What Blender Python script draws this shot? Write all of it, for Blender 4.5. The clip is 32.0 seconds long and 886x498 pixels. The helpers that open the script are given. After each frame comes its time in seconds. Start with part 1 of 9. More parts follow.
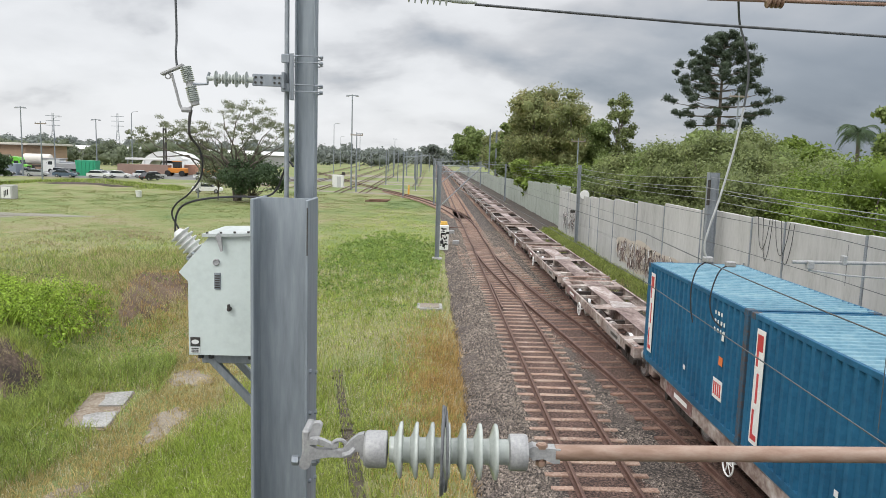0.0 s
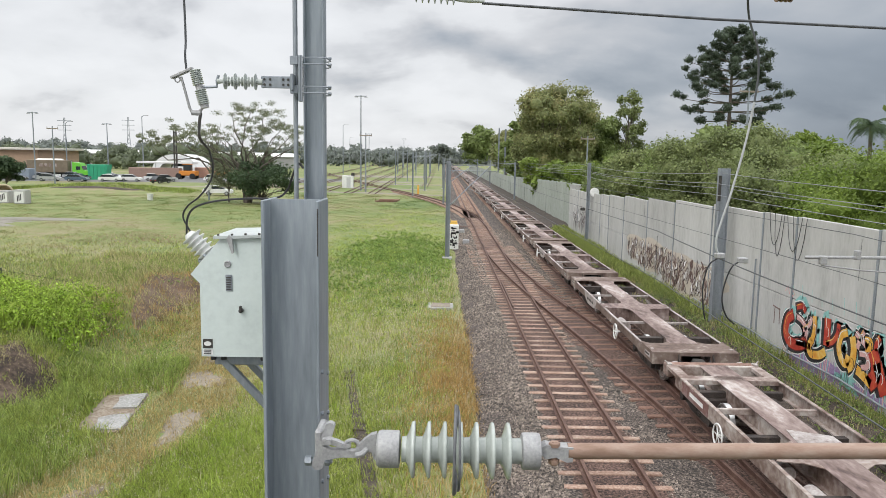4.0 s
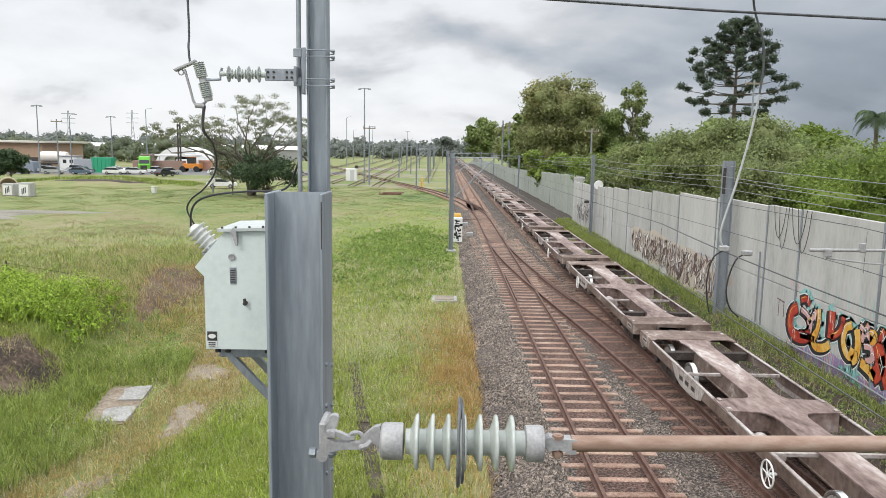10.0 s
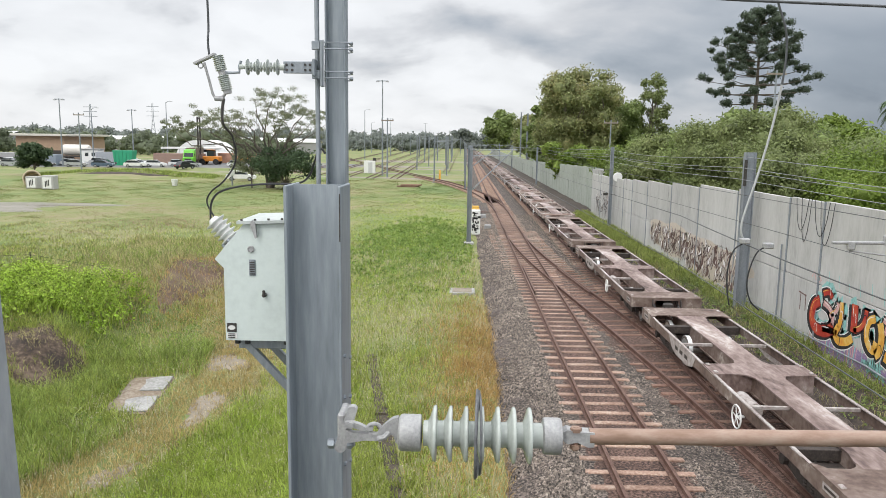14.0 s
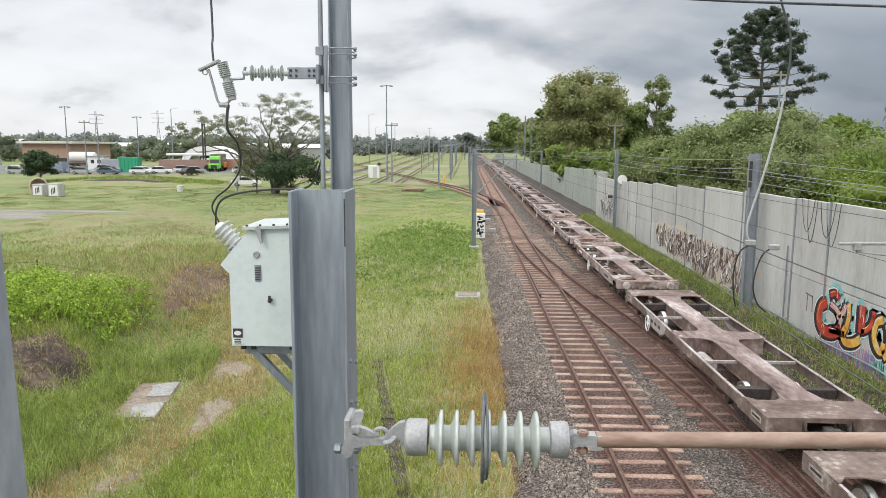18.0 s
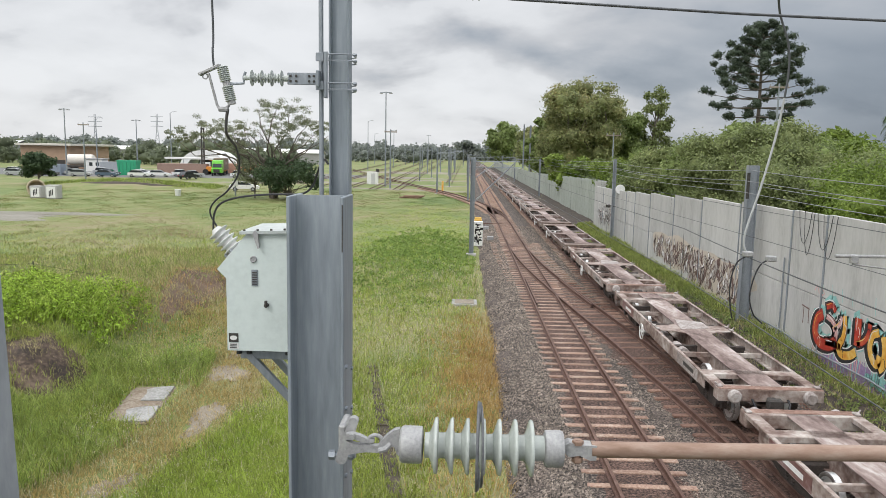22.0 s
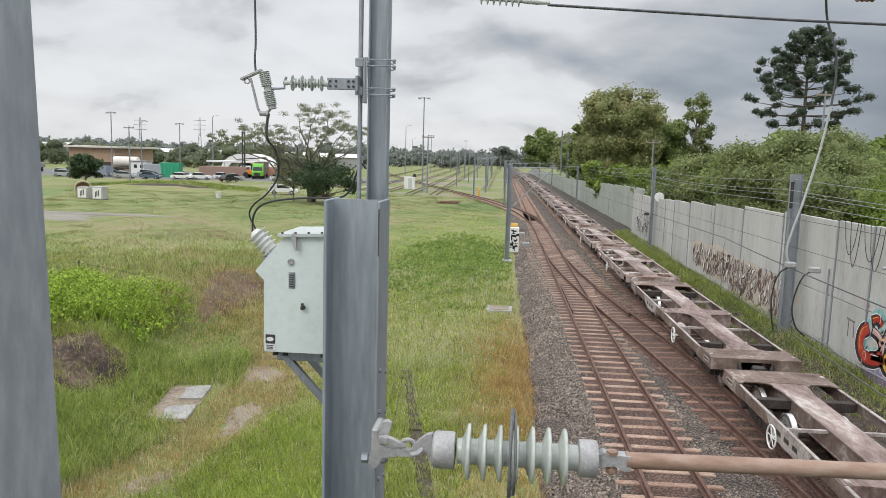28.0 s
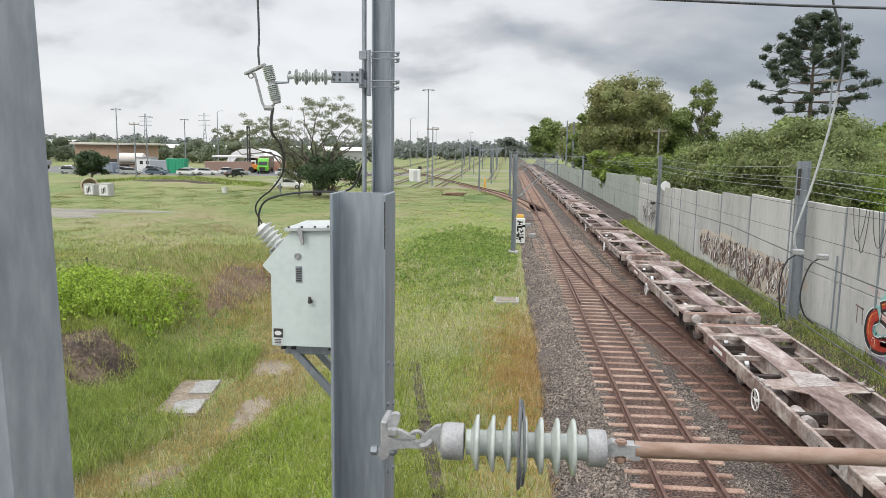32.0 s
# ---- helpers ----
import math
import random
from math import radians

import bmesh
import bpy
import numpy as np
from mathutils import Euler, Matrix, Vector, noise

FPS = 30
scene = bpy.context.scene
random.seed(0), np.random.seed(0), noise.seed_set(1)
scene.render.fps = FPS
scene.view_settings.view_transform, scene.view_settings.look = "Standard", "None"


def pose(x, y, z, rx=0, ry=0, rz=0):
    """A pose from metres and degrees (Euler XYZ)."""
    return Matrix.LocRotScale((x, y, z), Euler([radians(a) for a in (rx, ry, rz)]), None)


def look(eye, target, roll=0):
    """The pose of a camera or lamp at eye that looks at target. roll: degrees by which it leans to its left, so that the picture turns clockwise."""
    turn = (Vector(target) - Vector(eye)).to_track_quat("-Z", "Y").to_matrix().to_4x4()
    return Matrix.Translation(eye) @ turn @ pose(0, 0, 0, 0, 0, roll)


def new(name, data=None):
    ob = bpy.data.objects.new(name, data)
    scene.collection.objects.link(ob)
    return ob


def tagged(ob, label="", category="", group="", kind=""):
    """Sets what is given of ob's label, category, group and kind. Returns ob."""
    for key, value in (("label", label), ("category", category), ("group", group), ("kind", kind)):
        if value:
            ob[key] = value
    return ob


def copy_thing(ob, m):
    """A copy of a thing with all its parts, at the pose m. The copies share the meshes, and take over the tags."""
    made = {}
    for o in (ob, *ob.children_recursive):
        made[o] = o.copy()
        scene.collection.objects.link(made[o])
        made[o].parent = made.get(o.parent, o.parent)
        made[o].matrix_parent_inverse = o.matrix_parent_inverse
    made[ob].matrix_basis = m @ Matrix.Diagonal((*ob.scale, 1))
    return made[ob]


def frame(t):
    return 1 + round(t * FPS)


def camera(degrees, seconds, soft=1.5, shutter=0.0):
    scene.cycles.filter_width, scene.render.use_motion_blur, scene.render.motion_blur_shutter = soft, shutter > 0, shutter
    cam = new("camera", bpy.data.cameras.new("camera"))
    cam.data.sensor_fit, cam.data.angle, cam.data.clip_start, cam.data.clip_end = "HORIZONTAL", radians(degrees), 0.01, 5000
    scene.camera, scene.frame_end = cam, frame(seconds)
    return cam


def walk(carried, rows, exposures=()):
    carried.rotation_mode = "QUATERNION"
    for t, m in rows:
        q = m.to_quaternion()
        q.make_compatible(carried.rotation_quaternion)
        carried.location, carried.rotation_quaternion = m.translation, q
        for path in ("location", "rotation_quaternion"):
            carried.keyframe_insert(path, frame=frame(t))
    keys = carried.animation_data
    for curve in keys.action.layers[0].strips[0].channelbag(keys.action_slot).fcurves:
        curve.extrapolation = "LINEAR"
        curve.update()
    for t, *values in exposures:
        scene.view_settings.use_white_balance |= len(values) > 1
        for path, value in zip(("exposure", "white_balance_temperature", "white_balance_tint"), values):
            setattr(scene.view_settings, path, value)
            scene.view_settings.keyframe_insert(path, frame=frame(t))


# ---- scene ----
# one standing point; the hand turns the camera a little: seconds, tilt, lean, turn
EYE = (0.0, 0.0, 6.2)
TURNS = [
    (0, 82.77, -1.76, -0.80), (0.5, 82.64, -1.90, -1.39), (1, 82.68, -1.31, -0.84), (1.5, 82.34, -0.34, -0.87), (2, 82.81, -0.56, -0.82),
    (2.5, 83.23, -0.80, -0.55), (4.5, 82.45, -0.99, -0.05), (5, 82.31, -1.68, -0.88), (5.5, 82.32, -1.88, -0.66), (6, 82.08, -1.21, -0.23),
    (6.5, 82.07, -1.17, -0.13), (7, 82.11, -1.42, -0.10), (7.5, 81.63, -1.24, -0.00), (8, 81.89, -1.25, -0.29), (8.5, 81.98, -1.08, -0.26),
    (9, 81.68, -1.00, 0.13), (9.5, 82.03, -1.13, 0.14), (10, 82.13, -0.96, 0.21), (10.5, 81.96, -1.01, 0.33), (11, 82.14, -0.93, 0.35),
    (11.5, 81.88, -1.03, 0.43), (12, 81.68, -1.07, 0.61), (12.5, 81.35, -0.84, 1.32), (13, 81.62, -0.92, 0.77), (13.5, 81.63, -1.02, 1.13),
    (14, 81.50, -0.81, 1.62), (14.5, 81.65, -0.87, 1.45), (16.5, 81.86, -0.58, 2.00), (17, 81.90, -0.54, 1.84), (17.5, 81.83, -0.50, 1.68),
    (18, 81.82, -0.31, 1.95), (18.5, 81.76, -0.13, 2.26), (19, 81.84, 0.08, 2.42), (19.5, 81.89, -0.57, 2.53), (20, 82.31, -0.37, 2.69),
    (20.5, 82.37, -0.49, 2.29), (21, 82.33, -0.39, 2.08), (21.5, 82.40, -0.82, 1.99), (22, 82.39, -1.09, 1.85), (22.5, 82.45, -1.02, 2.12),
    (23, 82.00, -0.83, 2.11), (23.5, 81.90, -1.12, 1.74), (24, 82.08, -1.15, 2.12), (24.5, 82.13, -1.09, 2.29), (25, 82.47, -0.91, 3.02),
    (25.5, 82.43, -1.07, 2.79), (27.5, 82.66, -2.10, 3.62), (28, 82.75, -1.63, 4.77), (28.5, 83.43, -2.48, 3.96), (29, 83.59, -1.56, 4.58),
    (29.5, 83.87, -2.46, 3.25), (30, 82.55, -1.66, 4.52), (30.5, 82.74, -1.40, 3.71), (31, 82.12, -0.89, 4.55), (31.5, 82.68, -0.84, 5.15),
    (32, 82.11, -0.80, 5.16),
]
cam = camera(63.0, 32.0, soft=0.6)
walk(cam, [(t, pose(*EYE, a, b, c)) for t, a, b, c in TURNS], [(0, 0.05), (5, 0.07), (8, 0.14), (12, 0.17), (19, 0.14), (21, 0.04), (23, -0.02), (26, -0.02), (28, -0.05), (29, -0.14), (30, -0.10), (31, 0.06), (32, 0.06)])


# ---- sky and light: an overcast day, bright on one side, storm cloud on the other ----
def make_world():
    w = bpy.data.worlds.new("overcast_sky")
    scene.world = w
    w.use_nodes = True
    nt = w.node_tree
    nt.nodes.clear()
    N, L = nt.nodes.new, nt.links.new
    out, bg = N("ShaderNodeOutputWorld"), N("ShaderNodeBackground")
    tc = N("ShaderNodeTexCoord")
    sky = N("ShaderNodeTexSky")
    sky.sky_type, sky.sun_disc = "NISHITA", False
    sky.sun_elevation, sky.sun_rotation = radians(58), radians(-60)
    skyc = N("ShaderNodeVectorMath")
    skyc.operation = "SCALE"
    skyc.inputs[3].default_value = 0.10
    L(sky.outputs[0], skyc.inputs[0])
    sep = N("ShaderNodeSeparateXYZ")
    L(tc.outputs["Generated"], sep.inputs[0])

    def m(op, a, b=None, c=None, clamp=False):
        n = N("ShaderNodeMath")
        n.operation, n.use_clamp = op, clamp
        for i, v in enumerate((a, b, c)):
            if v is None:
                continue
            if isinstance(v, (int, float)):
                n.inputs[i].default_value = v
            else:
                L(v, n.inputs[i])
        return n.outputs[0]
    # the cloud layers are seen from below, so they flatten and crowd towards the horizon
    up = m("ADD", m("MAXIMUM", sep.outputs[2], 0.0), 0.34)
    comb = N("ShaderNodeCombineXYZ")
    L(m("DIVIDE", sep.outputs[0], up), comb.inputs[0])
    L(m("DIVIDE", sep.outputs[1], up), comb.inputs[1])

    def fog(scale, detail, rough, dist, off):
        mp = N("ShaderNodeMapping")
        mp.inputs["Location"].default_value = off
        L(comb.outputs[0], mp.inputs[0])
        n = N("ShaderNodeTexNoise")
        n.inputs["Scale"].default_value, n.inputs["Detail"].default_value = scale, detail
        n.inputs["Roughness"].default_value, n.inputs["Distortion"].default_value = rough, dist
        L(mp.outputs[0], n.inputs["Vector"])
        return n.outputs[0]
    big = fog(1.0, 2.0, 0.5, 0.0, (3.1, 1.2, 0))
    here, behind = fog(2.3, 6.0, 0.5, 0.15, (0.4, 5.3, 0)), fog(2.3, 6.0, 0.5, 0.15, (0.4, 5.42, 0))
    # heavy blue grey cloud on the rainy side, nearly white on the other
    right, left = m("MAXIMUM", sep.outputs[0], 0.0), m("MINIMUM", sep.outputs[0], 0.0)
    side = m("ADD", m("MULTIPLY_ADD", right, 0.80, 0.375), m("MULTIPLY", left, 0.06))
    body = m("ADD", m("MULTIPLY_ADD", big, 1.5, -0.75), m("MULTIPLY_ADD", here, 1.9, -0.95))
    relief = m("MULTIPLY", m("SUBTRACT", here, behind), 2.0)      # pale crowns over grey bases
    calm = m("MULTIPLY_ADD", m("MULTIPLY", right, 2.4, clamp=True), -0.36, 0.47)      # smoother towards the rain
    shade = m("ADD", side, m("MULTIPLY", m("ADD", body, relief), calm))

    def step(v, a, b):
        r = N("ShaderNodeMapRange")
        r.interpolation_type = "SMOOTHSTEP"
        r.inputs[1].default_value, r.inputs[2].default_value = a, b
        L(v, r.inputs[0])
        return r.outputs[0]
    # the rain darkens the sky downwards
    shade = m("ADD", shade, m("MULTIPLY", m("MULTIPLY", right, 2.2, clamp=True), m("MULTIPLY", m("SUBTRACT", 0.13, sep.outputs[2]), 1.5)))
    # a long dark cloud base with a billowing crown, low over the railway
    tall = m("MULTIPLY_ADD", m("SUBTRACT", here, 0.5), 0.16, sep.outputs[2])
    base = m("MULTIPLY", step(tall, 0.065, 0.10), m("SUBTRACT", 1.0, step(tall, 0.135, 0.165)))
    shade = m("ADD", shade, m("MULTIPLY", m("MULTIPLY", base, step(sep.outputs[0], -0.30, 0.0)), 0.09))
    low = m("MULTIPLY", m("SUBTRACT", 1.0, m("MULTIPLY", sep.outputs[2], 6.5), clamp=True), m("SUBTRACT", 1.3, m("MULTIPLY", right, 3.0), clamp=True))      # clear bright strip low down
    shade = m("SUBTRACT", shade, m("MULTIPLY", low, 0.17))
    ramp = N("ShaderNodeValToRGB")
    el = ramp.color_ramp.elements
    el[0].position, el[0].color = 0.08, (0.85, 0.865, 0.89, 1)
    el[1].position, el[1].color = 1.0, (0.225, 0.262, 0.315, 1)
    for p, c in ((0.34, (0.77, 0.785, 0.81, 1)), (0.50, (0.60, 0.615, 0.645, 1)), (0.68, (0.42, 0.455, 0.505, 1)), (0.84, (0.305, 0.345, 0.40, 1))):
        e = el.new(p)
        e.color = c
    L(shade, ramp.inputs[0])
    mix = N("ShaderNodeMix")
    mix.data_type = "RGBA"
    mix.inputs[0].default_value = 0.94
    L(skyc.outputs[0], mix.inputs[6])
    L(ramp.outputs[0], mix.inputs[7])
    L(mix.outputs[2], bg.inputs[0])
    # an overcast sky is brighter overhead than at the horizon
    L(m("MULTIPLY_ADD", m("MULTIPLY", m("SUBTRACT", sep.outputs[2], 0.27), 2.2, clamp=True), 1.5, 1.0), bg.inputs[1])
    L(bg.outputs[0], out.inputs[0])


make_world()
sun_data = bpy.data.lights.new("sun", "SUN")
sun_data.energy, sun_data.angle, sun_data.color = 1.32, radians(25), (1.0, 0.97, 0.93)
sun = new("sun", sun_data)
sun.matrix_world = look((-40, -30, 60), (0, 20, 0))


# ---- tools for meshes ----


class Build:
    """Collects faces for one mesh."""

    def __init__(self):
        self.v, self.f = [], []

    def add(self, verts, faces):
        n = len(self.v)
        self.v += [tuple(p) for p in verts]
        self.f += [tuple(i + n for i in q) for q in faces]
        return self

    def box(self, x0, x1, y0, y1, z0, z1, c=0.0, m=None):
        """A box, its edges chamfered by c."""
        if c <= 0:
            vs = [(x, y, z) for x in (x0, x1) for y in (y0, y1) for z in (z0, z1)]
            fs = [(0, 1, 3, 2), (4, 6, 7, 5), (0, 4, 5, 1), (2, 3, 7, 6), (0, 2, 6, 4), (1, 5, 7, 3)]
        else:
            vs, idx = [], {}
            lo, hi = (x0, y0, z0), (x1, y1, z1)
            for sx in (0, 1):
                for sy in (0, 1):
                    for sz in (0, 1):
                        s = (sx, sy, sz)
                        p = [hi[k] if s[k] else lo[k] for k in range(3)]
                        for k in range(3):
                            q = list(p)
                            for j in range(3):
                                if j != k:
                                    q[j] += -c if s[j] else c
                            idx[s, k] = len(vs)
                            vs.append(tuple(q))
            fs = []
            for k in range(3):
                a, b = [j for j in range(3) if j != k]
                for e in (0, 1):
                    ring = []
                    for (u, w) in ((0, 0), (1, 0), (1, 1), (0, 1)):
                        s = [0, 0, 0]
                        s[k], s[a], s[b] = e, u, w
                        ring.append(idx[tuple(s), k])
                    flip = (e == 1) == (k == 1)
                    fs.append(tuple(reversed(ring)) if flip else tuple(ring))
                for (u, w) in ((0, 0), (0, 1), (1, 0), (1, 1)):
                    s0, s1 = [0, 0, 0], [0, 0, 0]
                    s0[a] = s1[a] = u
                    s0[b] = s1[b] = w
                    s1[k] = 1
                    s0, s1 = tuple(s0), tuple(s1)
                    fs.append((idx[s0, a], idx[s1, a], idx[s1, b], idx[s0, b]))
            for sx in (0, 1):
                for sy in (0, 1):
                    for sz in (0, 1):
                        fs.append(tuple(idx[(sx, sy, sz), k] for k in range(3)))
        if m is not None:
            vs = [tuple(m @ Vector(p)) for p in vs]
        return self.add(vs, fs)

    def tube(self, pts, r, n=8, caps=True, r1=None):
        """A round bar along points; the radius may run to r1."""
        pts = [Vector(p) for p in pts]
        ring, vs, fs, last = [], [], [], None
        for i, p in enumerate(pts):
            d = (pts[min(i + 1, len(pts) - 1)] - pts[max(i - 1, 0)]).normalized()
            if last is None:
                a = d.cross(Vector((0, 0, 1)) if abs(d.z) < 0.9 else Vector((1, 0, 0))).normalized()
            else:
                a = (last - d * last.dot(d)).normalized()
            last, b = a, d.cross(a)
            rr = r if r1 is None else r + (r1 - r) * i / max(1, len(pts) - 1)
            for k in range(n):
                t = 2 * math.pi * k / n
                vs.append(p + (a * math.cos(t) + b * math.sin(t)) * rr)
        for i in range(len(pts) - 1):
            for k in range(n):
                fs.append((i * n + k, i * n + (k + 1) % n, (i + 1) * n + (k + 1) % n, (i + 1) * n + k))
        if caps:
            fs.append(tuple(range(n - 1, -1, -1)))
            fs.append(tuple((len(pts) - 1) * n + k for k in range(n)))
        return self.add(vs, fs)

    def cable(self, pts, r, n=8, r1=None):
        """A round bar along a smooth line through the points."""
        p = [Vector(q) for q in pts]
        p = [p[0] * 2 - p[1]] + p + [p[-1] * 2 - p[-2]]
        out = []
        for a, b, c, d in zip(p, p[1:], p[2:], p[3:]):
            for k in range(6):
                t = k / 6
                out.append(0.5 * (2 * b + (c - a) * t + (2 * a - 5 * b + 4 * c - d) * t * t + (3 * b - a - 3 * c + d) * t ** 3))
        out.append(p[-2])
        return self.tube(out, r, n, r1=r1)

    def lathe(self, profile, m, n=24):
        """Turns (radius, height) pairs round the z axis of m."""
        vs, fs = [], []
        for r, h in profile:
            for k in range(n):
                t = 2 * math.pi * k / n
                vs.append(m @ Vector((r * math.cos(t), r * math.sin(t), h)))
        for i in range(len(profile) - 1):
            for k in range(n):
                fs.append((i * n + k, i * n + (k + 1) % n, (i + 1) * n + (k + 1) % n, (i + 1) * n + k))
        fs.append(tuple(range(n - 1, -1, -1)))
        fs.append(tuple((len(profile) - 1) * n + k for k in range(n)))
        return self.add(vs, fs)

    def extrude(self, outline, m, depth):
        """A flat outline of (x, y), given thickness along z of m."""
        n = len(outline)
        vs = [m @ Vector((x, y, 0)) for x, y in outline] + [m @ Vector((x, y, depth)) for x, y in outline]
        fs = [tuple(range(n - 1, -1, -1)), tuple(range(n, 2 * n))]
        fs += [(k, (k + 1) % n, n + (k + 1) % n, n + k) for k in range(n)]
        return self.add(vs, fs)

    def mesh(self, name, smooth=30):
        me = bpy.data.meshes.new(name)
        me.from_pydata(self.v, [], self.f)
        me.update()
        if smooth:
            me.shade_smooth()
            me.set_sharp_from_angle(angle=radians(smooth))
        return me


def part(name, b, material, parent=None, label="", smooth=30, at=None):
    """One mesh object, under a thing or at top level."""
    me = b.mesh(name, smooth) if isinstance(b, Build) else b
    if material is not None and not me.materials:
        me.materials.append(material)
    ob = new(name, me)
    if parent is not None:
        ob.parent = parent
    if at is not None:
        ob.matrix_basis = at
    return tagged(ob, label)


def thing(name, label, category, at=(0, 0, 0), group="", kind=""):
    ob = new(name)
    ob.empty_display_size = 0.2
    ob.matrix_basis = at if isinstance(at, Matrix) else Matrix.Translation(at)
    return tagged(ob, label, category, group, kind)


def quick_mesh(name, verts, faces, material, smooth=False):
    """A mesh from numpy arrays; all faces have the same number of corners."""
    verts, faces = np.asarray(verts, np.float32), np.asarray(faces, np.int32)
    me = bpy.data.meshes.new(name)
    nf, k = faces.shape
    me.vertices.add(len(verts))
    me.vertices.foreach_set("co", verts.ravel())
    me.loops.add(nf * k)
    me.loops.foreach_set("vertex_index", faces.ravel())
    me.polygons.add(nf)
    me.polygons.foreach_set("loop_start", np.arange(0, nf * k, k, dtype=np.int32))
    me.update(calc_edges=True)
    me.validate()
    if smooth:
        me.shade_smooth()
    me.materials.append(material)
    return me


# ---- materials ----
def material(name, colors, scale=2.0, fine=30.0, rough=0.7, metal=0.0, bump=0.2, bump_scale=None, by="object", random_tint=0.0,
             island=False, stretch=(1, 1, 1), rough_var=0.15, fine_mix=0.5, spec=0.5, translucent=0.0, stops=None):
    """A surface whose colour wanders between the colours given at two scales, with fine relief."""
    mt = bpy.data.materials.new(name)
    mt.use_nodes = True
    nt = mt.node_tree
    N, L = nt.nodes.new, nt.links.new
    bsdf = nt.nodes["Principled BSDF"]
    tc = N("ShaderNodeTexCoord")
    src = tc.outputs["Object"]
    if by == "world":
        src = N("ShaderNodeNewGeometry").outputs["Position"]
    mp = N("ShaderNodeMapping")
    mp.inputs["Scale"].default_value = stretch
    L(src, mp.inputs[0])

    def noise_at(s, detail, dist=0.0):
        n = N("ShaderNodeTexNoise")
        n.inputs["Scale"].default_value, n.inputs["Detail"].default_value, n.inputs["Distortion"].default_value = s, detail, dist
        n.inputs["Roughness"].default_value = 0.6
        L(mp.outputs[0], n.inputs["Vector"])
        return n.outputs[0]
    a, b = noise_at(scale, 5, 0.4), noise_at(fine, 4)
    mixn = N("ShaderNodeMix")
    mixn.inputs[0].default_value = fine_mix
    L(a, mixn.inputs[2])
    L(b, mixn.inputs[3])
    ramp = N("ShaderNodeValToRGB")
    el = ramp.color_ramp.elements
    k = len(colors)
    pos = stops or [0.34 + 0.32 * i / max(1, k - 1) for i in range(k)]
    while len(el) < k:
        el.new(0.5)
    for i, c in enumerate(colors):
        el[i].position, el[i].color = pos[i], (*c, 1)
    L(mixn.outputs[0], ramp.inputs[0])
    col = ramp.outputs[0]
    if random_tint or island:
        info = N("ShaderNodeNewGeometry").outputs["Random Per Island"] if island else N("ShaderNodeObjectInfo").outputs["Random"]
        mr = N("ShaderNodeMapRange")
        mr.inputs["To Min"].default_value, mr.inputs["To Max"].default_value = 1 - random_tint, 1 + random_tint
        L(info, mr.inputs[0])
        sc = N("ShaderNodeVectorMath")
        sc.operation = "SCALE"
        L(col, sc.inputs[0])
        L(mr.outputs[0], sc.inputs[3])
        col = sc.outputs[0]
    L(col, bsdf.inputs["Base Color"])
    rr = N("ShaderNodeMapRange")
    rr.inputs["To Min"].default_value, rr.inputs["To Max"].default_value = max(0.03, rough - rough_var), min(1.0, rough + rough_var)
    L(a, rr.inputs[0])
    L(rr.outputs[0], bsdf.inputs["Roughness"])
    bsdf.inputs["Metallic"].default_value = metal
    bsdf.inputs["Specular IOR Level"].default_value = spec
    if bump:
        bp = N("ShaderNodeBump")
        bp.inputs["Strength"].default_value, bp.inputs["Distance"].default_value = bump, 0.02
        L(noise_at(bump_scale or fine, 5), bp.inputs["Height"])
        L(bp.outputs[0], bsdf.inputs["Normal"])
    if translucent:
        tr, ms = N("ShaderNodeBsdfTranslucent"), N("ShaderNodeMixShader")
        L(col, tr.inputs[0])
        ms.inputs[0].default_value = translucent
        L(bsdf.outputs[0], ms.inputs[1])
        L(tr.outputs[0], ms.inputs[2])
        L(ms.outputs[0], nt.nodes["Material Output"].inputs[0])
    return mt


def plain(name, c, rough=0.6, metal=0.0, var=0.12, scale=6.0):
    return material(name, [tuple(x * (1 - var) for x in c), c, tuple(min(1, x * (1 + var)) for x in c)], scale=scale, rough=rough, metal=metal, bump=0.05)


galv = material("galvanised_steel", [(0.20, 0.225, 0.25), (0.27, 0.295, 0.32), (0.36, 0.385, 0.41)], scale=5, fine=60, rough=0.55, metal=0.45, bump=0.06, stretch=(1, 1, 0.35))
galv_near = material("galvanised_column", [(0.215, 0.245, 0.27), (0.28, 0.315, 0.345), (0.36, 0.395, 0.425)], scale=7, fine=45, rough=0.5, metal=0.4, bump=0.05, stretch=(1, 1, 0.12))
dark_galv = material("dull_grey_wire", [(0.09, 0.095, 0.10), (0.15, 0.155, 0.16), (0.24, 0.25, 0.255)], scale=9, fine=50, rough=0.6, metal=0.4, bump=0.05)
alu = material("dull_aluminium", [(0.25, 0.25, 0.25), (0.34, 0.34, 0.34), (0.43, 0.43, 0.42)], scale=14, fine=90, rough=0.6, metal=0.25, bump=0.08)
porcelain = material("grey_glazed_porcelain", [(0.34, 0.37, 0.345), (0.41, 0.44, 0.41), (0.46, 0.49, 0.46)], scale=9, fine=50, rough=0.2, bump=0.0, rough_var=0.08)
box_paint = material("pale_green_paint", [(0.53, 0.59, 0.57), (0.58, 0.645, 0.62), (0.62, 0.685, 0.66)], scale=4, fine=40, rough=0.45, bump=0.03)
lid_paint = material("dusty_lid_paint", [(0.36, 0.39, 0.375), (0.44, 0.475, 0.46), (0.52, 0.555, 0.535)], scale=6, fine=40, rough=0.5, bump=0.05)
